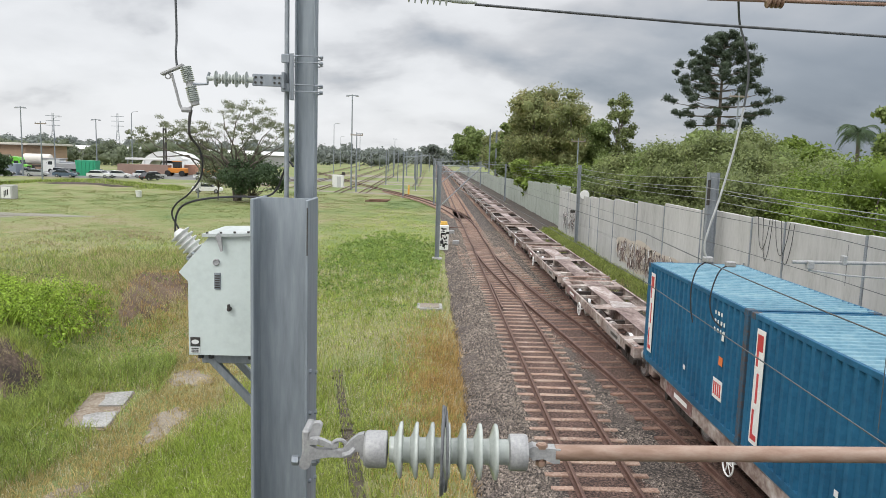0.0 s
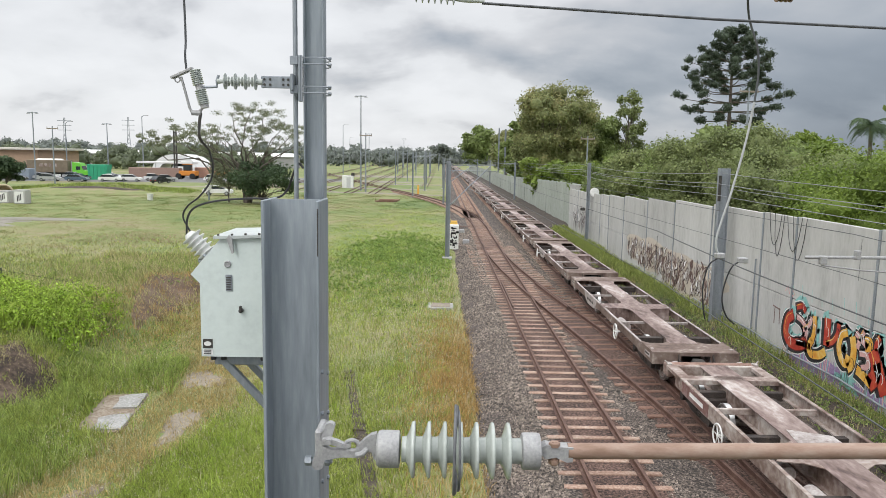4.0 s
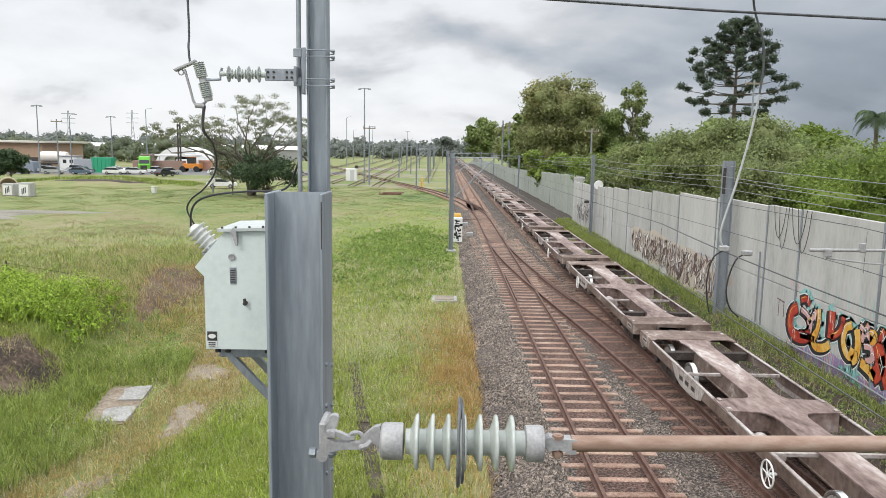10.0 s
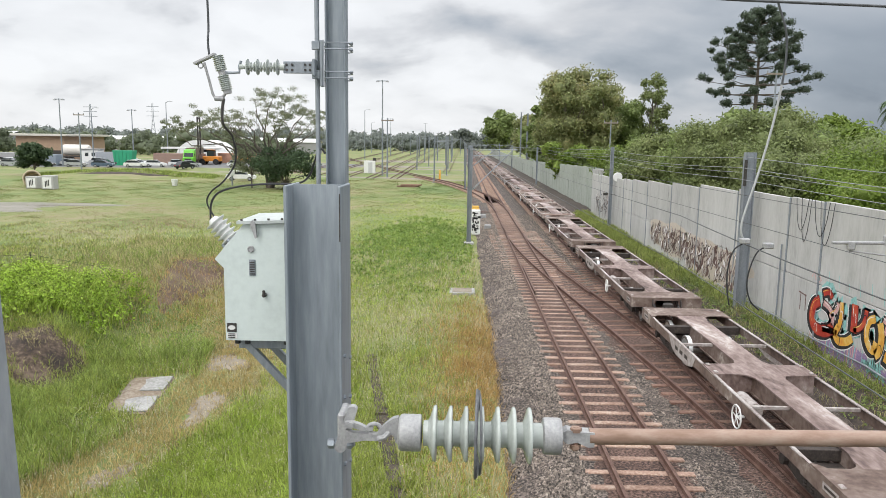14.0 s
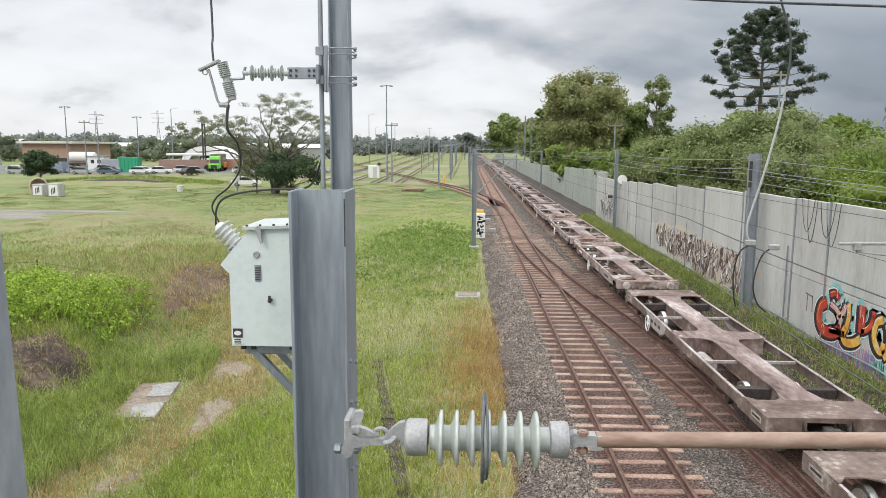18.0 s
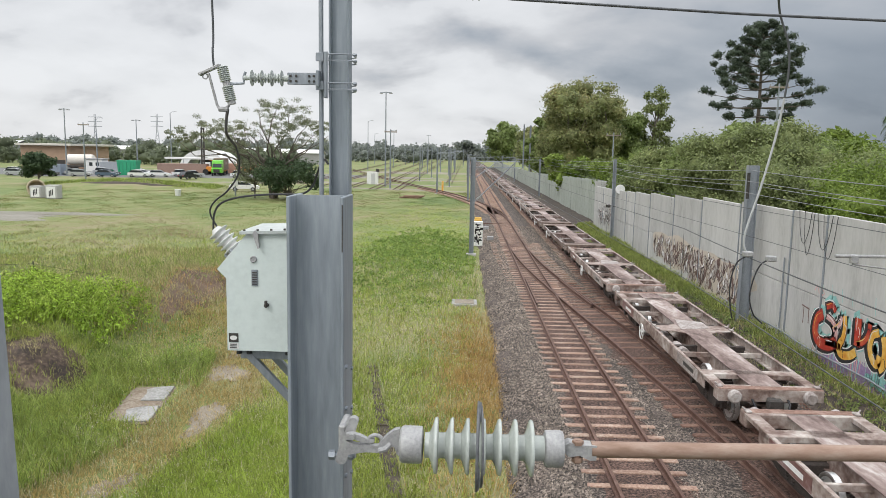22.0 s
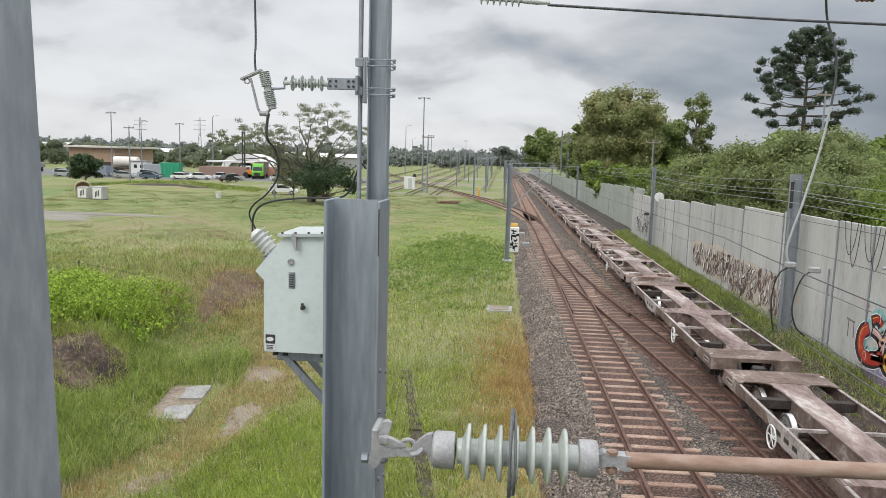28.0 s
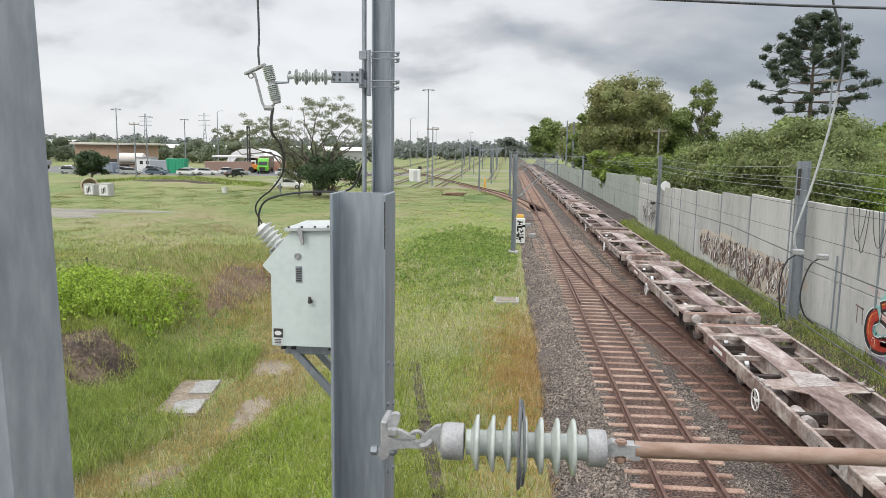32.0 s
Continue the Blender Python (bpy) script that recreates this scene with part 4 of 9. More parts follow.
def container(label):
    """Twenty-foot steel box; origin at the middle of its base."""
    c = thing("shipping_container", label, "container", group="blue containers on the train")
    hx, hy, h = 1.22, 3.03, 2.59
    fr = Build()
    for sx in (-1, 1):
        for z0, z1 in ((0.0, 0.15), (h - 0.09, h)):
            fr.box(*sorted((sx * hx, sx * (hx - 0.07))), -hy, hy, z0, z1, 0.006)
    for sy in (-1, 1):
        for z0, z1 in ((0.0, 0.15), (h - 0.11, h)):
            fr.box(-hx, hx, *sorted((sy * hy, sy * (hy - 0.08))), z0, z1, 0.006)
    part("frame", fr, blue_paint, c)
    for sx in (-1, 1):
        for sy in (-1, 1):
            p = Build()
            p.box(*sorted((sx * hx, sx * (hx - 0.14))), *sorted((sy * hy, sy * (hy - 0.16))), 0.1, h - 0.1, 0.008)
            part("corner_post", p, corner_rust if sy < 0 else blue_paint, c)
            for z in (0.0, h - 0.12):
                k = Build()
                k.box(*sorted((sx * (hx + 0.004), sx * (hx - 0.17))), *sorted((sy * (hy + 0.004), sy * (hy - 0.18))), z - 0.002, z + 0.122, 0.01)
                part("corner_casting", k, corner_rust, c)
    for sx in (-1, 1):
        m = Matrix(((0, sx * 1.0, 0, sx * (hx - 0.064)), (1, 0, 0, -hy + 0.14), (0, 0, 1, 0.13), (0, 0, 0, 1)))
        part("side_wall", corrugated(2 * hy - 0.28, 0.062, 0.276, h - 0.2, m), blue_paint, c, "blue corrugated steel side", smooth=0)
    m = Matrix(((0, 0, 1, -hx + 0.05), (1, 0, 0, -hy + 0.06), (0, 1, 0, h - 0.045), (0, 0, 0, 1)))
    part("roof", corrugated(2 * hy - 0.12, 0.05, 0.21, 2 * hx - 0.1, m), blue_roof, c, "light-blue corrugated roof", smooth=0)
    for sy in (-1, 1):
        m = Matrix(((1, 0, 0, -hx + 0.12), (0, sy, 0, sy * (hy - 0.05)), (0, 0, 1, 0.13), (0, 0, 0, 1)))
        part("end_wall", corrugated(2 * hx - 0.24, 0.03, 0.25, h - 0.2, m), blue_paint, c, smooth=0)
    # white sign board with red shapes, painted marks
    x = -hx - 0.004
    s = Build()
    s.box(x - 0.004, x + 0.004, 2.40, 2.72, 0.30, 2.36)
    part("sign_panel", s, white_paint, c, "tall white sign panel")
    r = Build()
    xx = x - 0.007
    for (y0, y1, z0, z1) in ((2.46, 2.67, 1.98, 2.27), (2.60, 2.67, 1.70, 1.98), (2.53, 2.60, 1.05, 1.58), (2.60, 2.67, 0.48, 0.92), (2.45, 2.67, 0.38, 0.48)):
        r.box(xx - 0.003, xx + 0.003, y0, y1, z0, z1)
    part("sign_shapes", r, red_paint, c, "plain red shapes of a shipping line sign")
    for (y0, y1, z0, z1, mt, nm) in ((-2.15, -1.70, 0.55, 0.95, white_paint, "white placard"), (-2.08, -1.90, 1.25, 1.42, orange_paint, "orange label"), (-0.1, 0.0, 0.6, 0.7, white_paint, "small white mark"), (-2.06, -1.96, 1.75, 1.92, white_paint, "small white mark")):
        d = Build()
        d.box(x - 0.004, x + 0.003, y0, y1, z0, z1)
        part("placard", d, mt, c, nm)
    for i, (y0, n) in enumerate(((-2.35, 3), (-2.3, 4), (-2.3, 4))):
        for k in range(n):
            d = Build()
            y = -1.55 - 0.15 * k
            z = 2.28 - 0.17 * i
            d.box(x - 0.003, x + 0.003, y - 0.055 - 0.02 * ((i + k) % 2), y, z - 0.075, z)
            part("marking", d, white_paint, c, "white unreadable marking")
    d = Build()
    for k in range(4):
        d.box(x - 0.008, x - 0.003, -2.10 + 0.1 * k, -2.04 + 0.1 * k, 0.62, 0.88)
    part("placard_print", d, red_paint, c, "red print on the placard")
    return c


def make_containers():
    a = container("blue corrugated shipping container with a white sign panel")
    a.matrix_basis = pose(TRAIN_X, 15.75, 1.045)
    b = copy_thing(a, pose(TRAIN_X, 9.58, 1.045))
    TRAIN.append((a, 15.75, 1.045))
    TRAIN.append((b, 9.58, 1.045))


make_containers()


# ---- the bridge side: column, insulators, transformer box ----
def bolt(b, p, axis, r=0.012, h=0.012):
    """A hexagon bolt head standing on p."""
    q = Vector(axis).to_track_quat("Z", "Y").to_matrix().to_4x4()
    b.lathe([(r, 0), (r, h * 0.85), (r * 0.85, h)], Matrix.Translation(p) @ q, 6)


def h_section(b, x0, x1, y0, y1, z0, z1, tf, tw):
    """An H-beam: flanges at its two x sides, the web across the middle."""
    ym = (y0 + y1) / 2
    b.box(x0, x0 + tf, y0, y1, z0, z1, 0.0025)
    b.box(x1 - tf, x1, y0, y1, z0, z1, 0.0025)
    b.box(x0 + tf, x1 - tf, ym - tw / 2, ym + tw / 2, z0, z1)


def make_column():
    c = thing("catenary_column", "grey galvanised steel column carrying railway insulators", "steel column")
    b = Build()
    h_section(b, -0.600, -0.406, 2.40, 2.60, -0.5, 6.045, 0.012, 0.012)
    part("lower_column", b, galv_near, c, "thick galvanised H-section column")
    p = Build()
    h_section(p, -0.497, -0.425, 2.62, 2.69, 5.2, 9.2, 0.006, 0.006)
    part("upper_column", p, galv_near, c, "slim galvanised H-section post")
    cd = Build()
    cd.tube([(-0.528, 2.64, 4.6), (-0.528, 2.64, 9.2)], 0.0085, 10)
    part("conduit", cd, galv, c, "thin grey conduit")
    for z in (6.515, 6.415):
        for dz in (0.0, 0.022):
            u = Build()
            u.tube([(-0.540, 2.725, z + dz), (-0.425, 2.725, z + dz), (-0.412, 2.705, z + dz), (-0.412, 2.615, z + dz), (-0.425, 2.608, z + dz), (-0.540, 2.608, z + dz)], 0.0024, 8)
            for yy in (2.608,):
                bolt(u, (-0.410, yy + 0.02, z + dz), (1, 0, 0), 0.006, 0.012)
            part("u_bolt", u, galv, c, "steel U-bolt round the post")
        k = Build()
        k.box(-0.540, -0.512, 2.600, 2.608, z - 0.004, z + 0.026, 0.002)
        part("clamp_plate", k, galv, c)
    ch = Build()
    ch.box(-0.513, -0.502, 2.604, 2.64, 6.385, 6.545, 0.002)
    ch.box(-0.502, -0.497, 2.604, 2.608, 6.385, 6.545)
    part("bracket_channel", ch, galv, c, "vertical galvanised bracket")
    bb = Build()
    for z in (5.30, 5.05, 4.85, 5.45):
        bolt(bb, (-0.406, 2.44, z), (1, 0, 0), 0.008, 0.008)
        bolt(bb, (-0.406, 2.56, z - 0.04), (1, 0, 0), 0.008, 0.008)
    part("bolts", bb, galv, c, "bolt heads on the column")
    # dark strip laid on the flange edge for the shade of a slot
    nt = Build()
    nt.box(-0.4125, -0.4085, 2.398, 2.4015, 5.86, 6.02)
    part("slot", nt, dark_steel, c, "narrow dark strip for the shade of a flange slot")


def shed_profile(x0, n, pitch, core, rim):
    """Outline of a ribbed insulator along its axis."""
    out = [(core, x0 - pitch * 0.6)]
    for i in range(n):
        a = x0 + pitch * i
        out += [(core, a - pitch * 0.40), (core * 1.05, a - pitch * 0.30), (core * 1.30, a - pitch * 0.20), (rim * 0.82, a - pitch * 0.07), (rim * 0.94, a - pitch * 0.01),
                (rim * 0.985, a + pitch * 0.04), (rim, a + pitch * 0.10), (rim, a + pitch * 0.17), (rim * 0.98, a + pitch * 0.22), (rim * 0.93, a + pitch * 0.24), (core * 1.25, a + pitch * 0.24), (core * 1.05, a + pitch * 0.28), (core, a + pitch * 0.34)]
    out.append((core, x0 + pitch * (n + 0.25)))
    return out


ALONG_X = Matrix(((0, 0, 1, 0), (1, 0, 0, 0), (0, 1, 0, 0), (0, 0, 0, 1)))


def make_rod_insulator():
    t = thing("cantilever_insulator", "pale grey ribbed porcelain insulator on a brown tube", "insulator")
    y, z = 2.25, 5.254
    m = Matrix.Translation((0, y, z)) @ ALONG_X
    b = Build()
    b.lathe(shed_profile(-0.083, 7, 0.0512, 0.041, 0.090), m, 48)
    part("porcelain_body", b, porcelain, t, "glossy grey-green porcelain with seven sheds", smooth=35)
    c = Build()
    c.lathe([(0.040, -0.196), (0.052, -0.194), (0.058, -0.188), (0.060, -0.18), (0.060, -0.128), (0.058, -0.122), (0.044, -0.120)], m, 40)
    part("end_cap", c, alu, t, "dull cast metal cap")
    ear = Build()
    ear.extrude([(-0.196, 0.055), (-0.215, 0.050), (-0.24, 0.030), (-0.262, 0.006), (-0.258, -0.012), (-0.235, -0.012), (-0.225, -0.004), (-0.212, -0.008), (-0.206, -0.03), (-0.196, -0.038)],
                Matrix(((1, 0, 0, 0), (0, 0, 1, y - 0.012), (0, 1, 0, z), (0, 0, 0, 1))), 0.024)
    part("cap_eye", ear, alu, t, "curved cast eye of the cap")
    d = Build()
    d.lathe([(0.043, 0.272), (0.057, 0.276), (0.059, 0.282), (0.059, 0.325), (0.056, 0.333), (0.030, 0.336)], m, 40)
    part("end_cap", d, alu, t, "dull cast metal cap")
    lk = Build()
    side = Matrix(((1, 0, 0, 0), (0, 0, 1, y - 0.006), (0, 1, 0, z), (0, 0, 0, 1)))
    lk.extrude([(-0.372, 0.030), (-0.352, 0.034), (-0.325, 0.026), (-0.300, 0.014), (-0.280, 0.016), (-0.280, 0.004), (-0.310, 0.002), (-0.345, 0.012), (-0.372, 0.010)], side, 0.020)
    lk.extrude([(-0.372, 0.008), (-0.345, -0.004), (-0.300, -0.006), (-0.262, -0.008), (-0.240, -0.014), (-0.236, -0.024), (-0.262, -0.030), (-0.310, -0.030), (-0.372, -0.042)], side, 0.024)
    lk.tube([(-0.352, y + 0.010, z + 0.024), (-0.352, y - 0.016, z + 0.024)], 0.010, 12)
    ring = [(-0.276 + 0.022 * math.cos(a), y + 0.004, z + 0.008 + 0.018 * math.sin(a)) for a in [k * math.pi / 8 for k in range(17)]]
    lk.tube(ring, 0.007, 8, caps=False)
    lk.tube([(-0.262, y - 0.016, z - 0.018), (-0.240, y - 0.018, z - 0.010), (-0.226, y - 0.008, z + 0.002)], 0.010, 8)
    part("link", lk, alu, t, "forged drilled link hooked through the eye")
    pl = Build()
    rim = [(-0.392 + 0.020 * math.cos(a), -0.066 + 0.020 * math.sin(a)) for a in [math.radians(d) for d in range(180, 361, 30)]] + [(-0.352 + 0.016 * math.cos(a), 0.062 + 0.014 * math.sin(a)) for a in [math.radians(d) for d in range(0, 181, 30)]]
    pl.extrude(rim, Matrix(((1, 0, 0, 0), (0, 0, 1, y + 0.020), (0, 1, 0, z), (0, 0, 0, 1))), 0.026)
    pl.box(-0.405, -0.380, y + 0.04, y + 0.155, z - 0.05, z + 0.04, 0.006)
    part("mounting_plate", pl, alu, t, "rounded slanting mounting plate on the column")
    bo = Build()
    bo.tube([(-0.435, y + 0.03, z - 0.058), (-0.345, y + 0.03, z - 0.058)], 0.008, 10)
    bolt(bo, (-0.413, y + 0.03, z - 0.058), (-1, 0, 0), 0.017, 0.022)
    bolt(bo, (-0.368, y + 0.03, z - 0.058), (1, 0, 0), 0.016, 0.016)
    part("bolt", bo, galv, t, "hexagon bolt")
    cl = Build()
    cl.extrude([(0.334, 0.020), (0.352, 0.030), (0.375, 0.024), (0.440, 0.022), (0.440, -0.026), (0.42, -0.028), (0.385, -0.012), (0.352, -0.018), (0.340, -0.006)],
               Matrix(((1, 0, 0, 0), (0, 0, 1, y - 0.022), (0, 1, 0, z), (0, 0, 0, 1))), 0.044)
    part("tube_clamp", cl, alu, t, "cast clevis holding the tube")
    bo = Build()
    bo.tube([(0.380, y - 0.01, z - 0.042), (0.380, y - 0.01, z + 0.038)], 0.009, 10)
    bolt(bo, (0.380, y - 0.01, z + 0.022), (0, 0, 1), 0.019, 0.014)
    bolt(bo, (0.380, y - 0.01, z - 0.022), (0, 0, -1), 0.018, 0.016)
    part("bolt", bo, rod_rust, t, "rusty clevis bolt")
    r = Build()
    r.tube([(0.425, y, z + 0.002), (1.6, y, z + 0.022), (4.6, y, z + 0.075)], 0.0262, 24)
    part("cantilever_tube", r, rod_rust, t, "long brown weathered steel tube", smooth=60)
    hp = Build()
    for x0, r0, yaw in ((0.058, 0.140, 2.0), (0.068, 0.128, -1.5), (0.063, 0.136, 3.5)):
        c0, s0 = math.cos(math.radians(yaw)), math.sin(math.radians(yaw))
        hp.tube([(x0 + s0 * r0 * math.cos(a), y + c0 * r0 * math.cos(a), z + 0.002 + r0 * math.sin(a)) for a in [k * math.pi / 20 for k in range(41)]], 0.0042, 8, caps=False)
    part("wire_hoop", hp, dark_galv, t, "bundle of thin grey wire hoops round the insulator")


white_porcelain = material("white_glazed_porcelain", [(0.5, 0.51, 0.49), (0.6, 0.61, 0.59), (0.68, 0.69, 0.67)], scale=20, fine=60, rough=0.25, bump=0.0)


def make_switch_box():
    t = thing("transformer_box", "pale green steel transformer box on a bracket", "transformer")
    y0, y1 = 2.74, 3.02
    prof = [(-0.922, 5.412), (-0.52, 5.412), (-0.52, 5.885), (-0.842, 5.872), (-0.957, 5.735), (-0.922, 5.700)]
    b = Build()
    b.extrude(prof, Matrix(((1, 0, 0, 0), (0, 0, 1, y0), (0, 1, 0, 0), (0, 0, 0, 1))), y1 - y0)
    part("body", b, box_paint, t, "smooth pale green cabinet body", smooth=0)
    l = Build()
    l.extrude([(-0.862, 5.874), (-0.50, 5.889), (-0.50, 5.899), (-0.862, 5.886)], Matrix(((1, 0, 0, 0), (0, 0, 1, y0 - 0.018), (0, 1, 0, 0), (0, 0, 0, 1))), y1 - y0 + 0.036)
    part("lid", l, lid_paint, t, "flat dusty grey-green lid", smooth=0)
    for x in (-0.80, -0.62):
        lb = Build()
        lb.extrude([(-0.010, 0.0), (0.0, 0.014), (0.012, 0.0), (0.016, -0.055), (0.010, -0.058)], Matrix(((1, 0, 0, x), (0, 0, 1, y0 - 0.024), (0, 1, 0, 5.878), (0, 0, 0, 1))), 0.012)
        part("lid_latch", lb, alu, t, "metal lid latch")
    for k in range(7):
        lb = Build()
        bolt(lb, (-0.845 + 0.052 * k, y0 - 0.008, 5.886 + 0.0022 * k), (0, 0, 1), 0.005, 0.007)
        part("lid_bolt", lb, dark_steel, t)
    for x in (-0.885, -0.845, -0.69, -0.58):
        ft = Build()
        ft.tube([(x, y0 + 0.03, 5.392), (x, y0 + 0.03, 5.414)], 0.011, 10)
        part("foot", ft, black_rubber, t, "black rubber foot")
    g = Build()
    g.lathe([(0.013, 0), (0.013, 0.006), (0.010, 0.008), (0.008, 0.005), (0.004, 0.005)], pose(-0.813, y0, 5.777, 90, 0, 0), 20)
    part("gauge", g, alu, t, "small round gauge")
    np_ = Build()
    np_.box(-0.822, -0.797, y0 - 0.004, y0, 5.672, 5.736, 0.001)
    part("name_plate", np_, galv, t, "grey rating plate, print unreadable")
    npb = Build()
    for k in range(6):
        npb.box(-0.819, -0.800, y0 - 0.006, y0 - 0.003, 5.678 + 0.009 * k, 5.682 + 0.009 * k)
    part("plate_print", npb, dark_steel, t, "dark unreadable print")
    hd = Build()
    hd.tube([(-0.763, y0, 5.598), (-0.763, y0 - 0.018, 5.598)], 0.008, 12)
    hd.box(-0.768, -0.758, y0 - 0.022, y0 - 0.012, 5.592, 5.618, 0.002)
    part("lock", hd, dark_steel, t, "dark keyed lock")
    for z0, z1, mt, nm in ((5.446, 5.482, dark_steel, "black warning label"), (5.420, 5.442, white_paint, "white label")):
        s = Build()
        s.box(-0.915, -0.878, y0 - 0.003, y0, z0, z1)
        part("sticker", s, mt, t, nm)
    s = Build()
    s.lathe([(0.012, 0), (0.012, 0.001)], pose(-0.8965, y0 - 0.003, 5.464, 90, 0, 0) @ Matrix.Diagonal((1.2, 0.75, 1, 1)), 20)
    part("sticker_mark", s, white_paint, t, "white oval on the warning label")
    s = Build()
    for k in range(3):
        s.box(-0.911, -0.884, y0 - 0.005, y0 - 0.002, 5.423 + 0.007 * k, 5.426 + 0.007 * k)
    part("sticker_print", s, dark_steel, t, "tiny unreadable print")
    # bushing on the slanted side
    d = Vector((-0.68, 0, 0.73)).normalized()
    m = Matrix.Translation((-0.914, 2.86, 5.784)) @ d.to_track_quat("Z", "Y").to_matrix().to_4x4()
    bs = Build()
    bs.lathe([(0.048, 0.0), (0.048, 0.012), (0.030, 0.016)] + [p for k in range(5) for p in ((0.027, 0.018 + 0.021 * k), (0.040, 0.024 + 0.021 * k), (0.044, 0.026 + 0.021 * k), (0.043, 0.0285 + 0.021 * k), (0.027, 0.0265 + 0.021 * k))] + [(0.022, 0.122), (0.016, 0.130)], m, 32)
    part("bushing", bs, white_porcelain, t, "short ribbed porcelain bushing", smooth=40)
    for k in range(6):
        fb = Build()
        a = k * math.pi / 3
        p = m @ Vector((0.042 * math.cos(a), 0.042 * math.sin(a), 0.012))
        bolt(fb, p, d, 0.007, 0.012)
        part("flange_bolt", fb, galv, t)
    br = Build()
    br.box(-0.885, -0.50, 2.78, 2.82, 5.368, 5.402, 0.003)
    br.box(-0.885, -0.50, 2.96, 3.00, 5.368, 5.402, 0.003)
    for x in (-0.86, -0.72):
        br.box(x, x + 0.03, 2.77, 3.0, 5.40, 5.413)
    part("support_bracket", br, galv, t, "galvanised angle bracket")
    for y in (2.79, 2.97):
        st = Build()
        st.box(-0.215, 0.215, -0.012, 0.012, -0.014, 0.014, 0.002, Matrix.Translation((-0.715, y, 5.235)) @ pose(0, 0, 0, 0, 47.5, 0))
        part("brace", st, galv, t, "sloping steel brace")
    cb = Build()
    cb.cable([tuple(m @ Vector((0, 0.01, 0.128))), (-1.022, 2.86, 5.945), (-0.995, 2.84, 5.99), (-0.935, 2.80, 6.03), (-0.885, 2.78, 6.09), (-0.868, 2.76, 6.15), (-0.862, 2.70, 6.21)], 0.0035, 8)
    part("black_lead", cb, black_rubber, t, "thin black cable")
    cb = Build()
    cb.cable([tuple(m @ Vector((0.004, -0.01, 0.128))), (-0.998, 2.84, 5.94), (-0.962, 2.82, 5.985), (-0.88, 2.80, 6.012), (-0.76, 2.80, 6.025), (-0.64, 2.78, 6.03), (-0.585, 2.74, 6.06), (-0.555, 2.70, 6.115), (-0.535, 2.67, 6.155), (-0.520, 2.66, 6.165), (-0.505, 2.65, 6.15)], 0.0042, 8)
    part("black_lead", cb, black_rubber, t, "thick black cable")


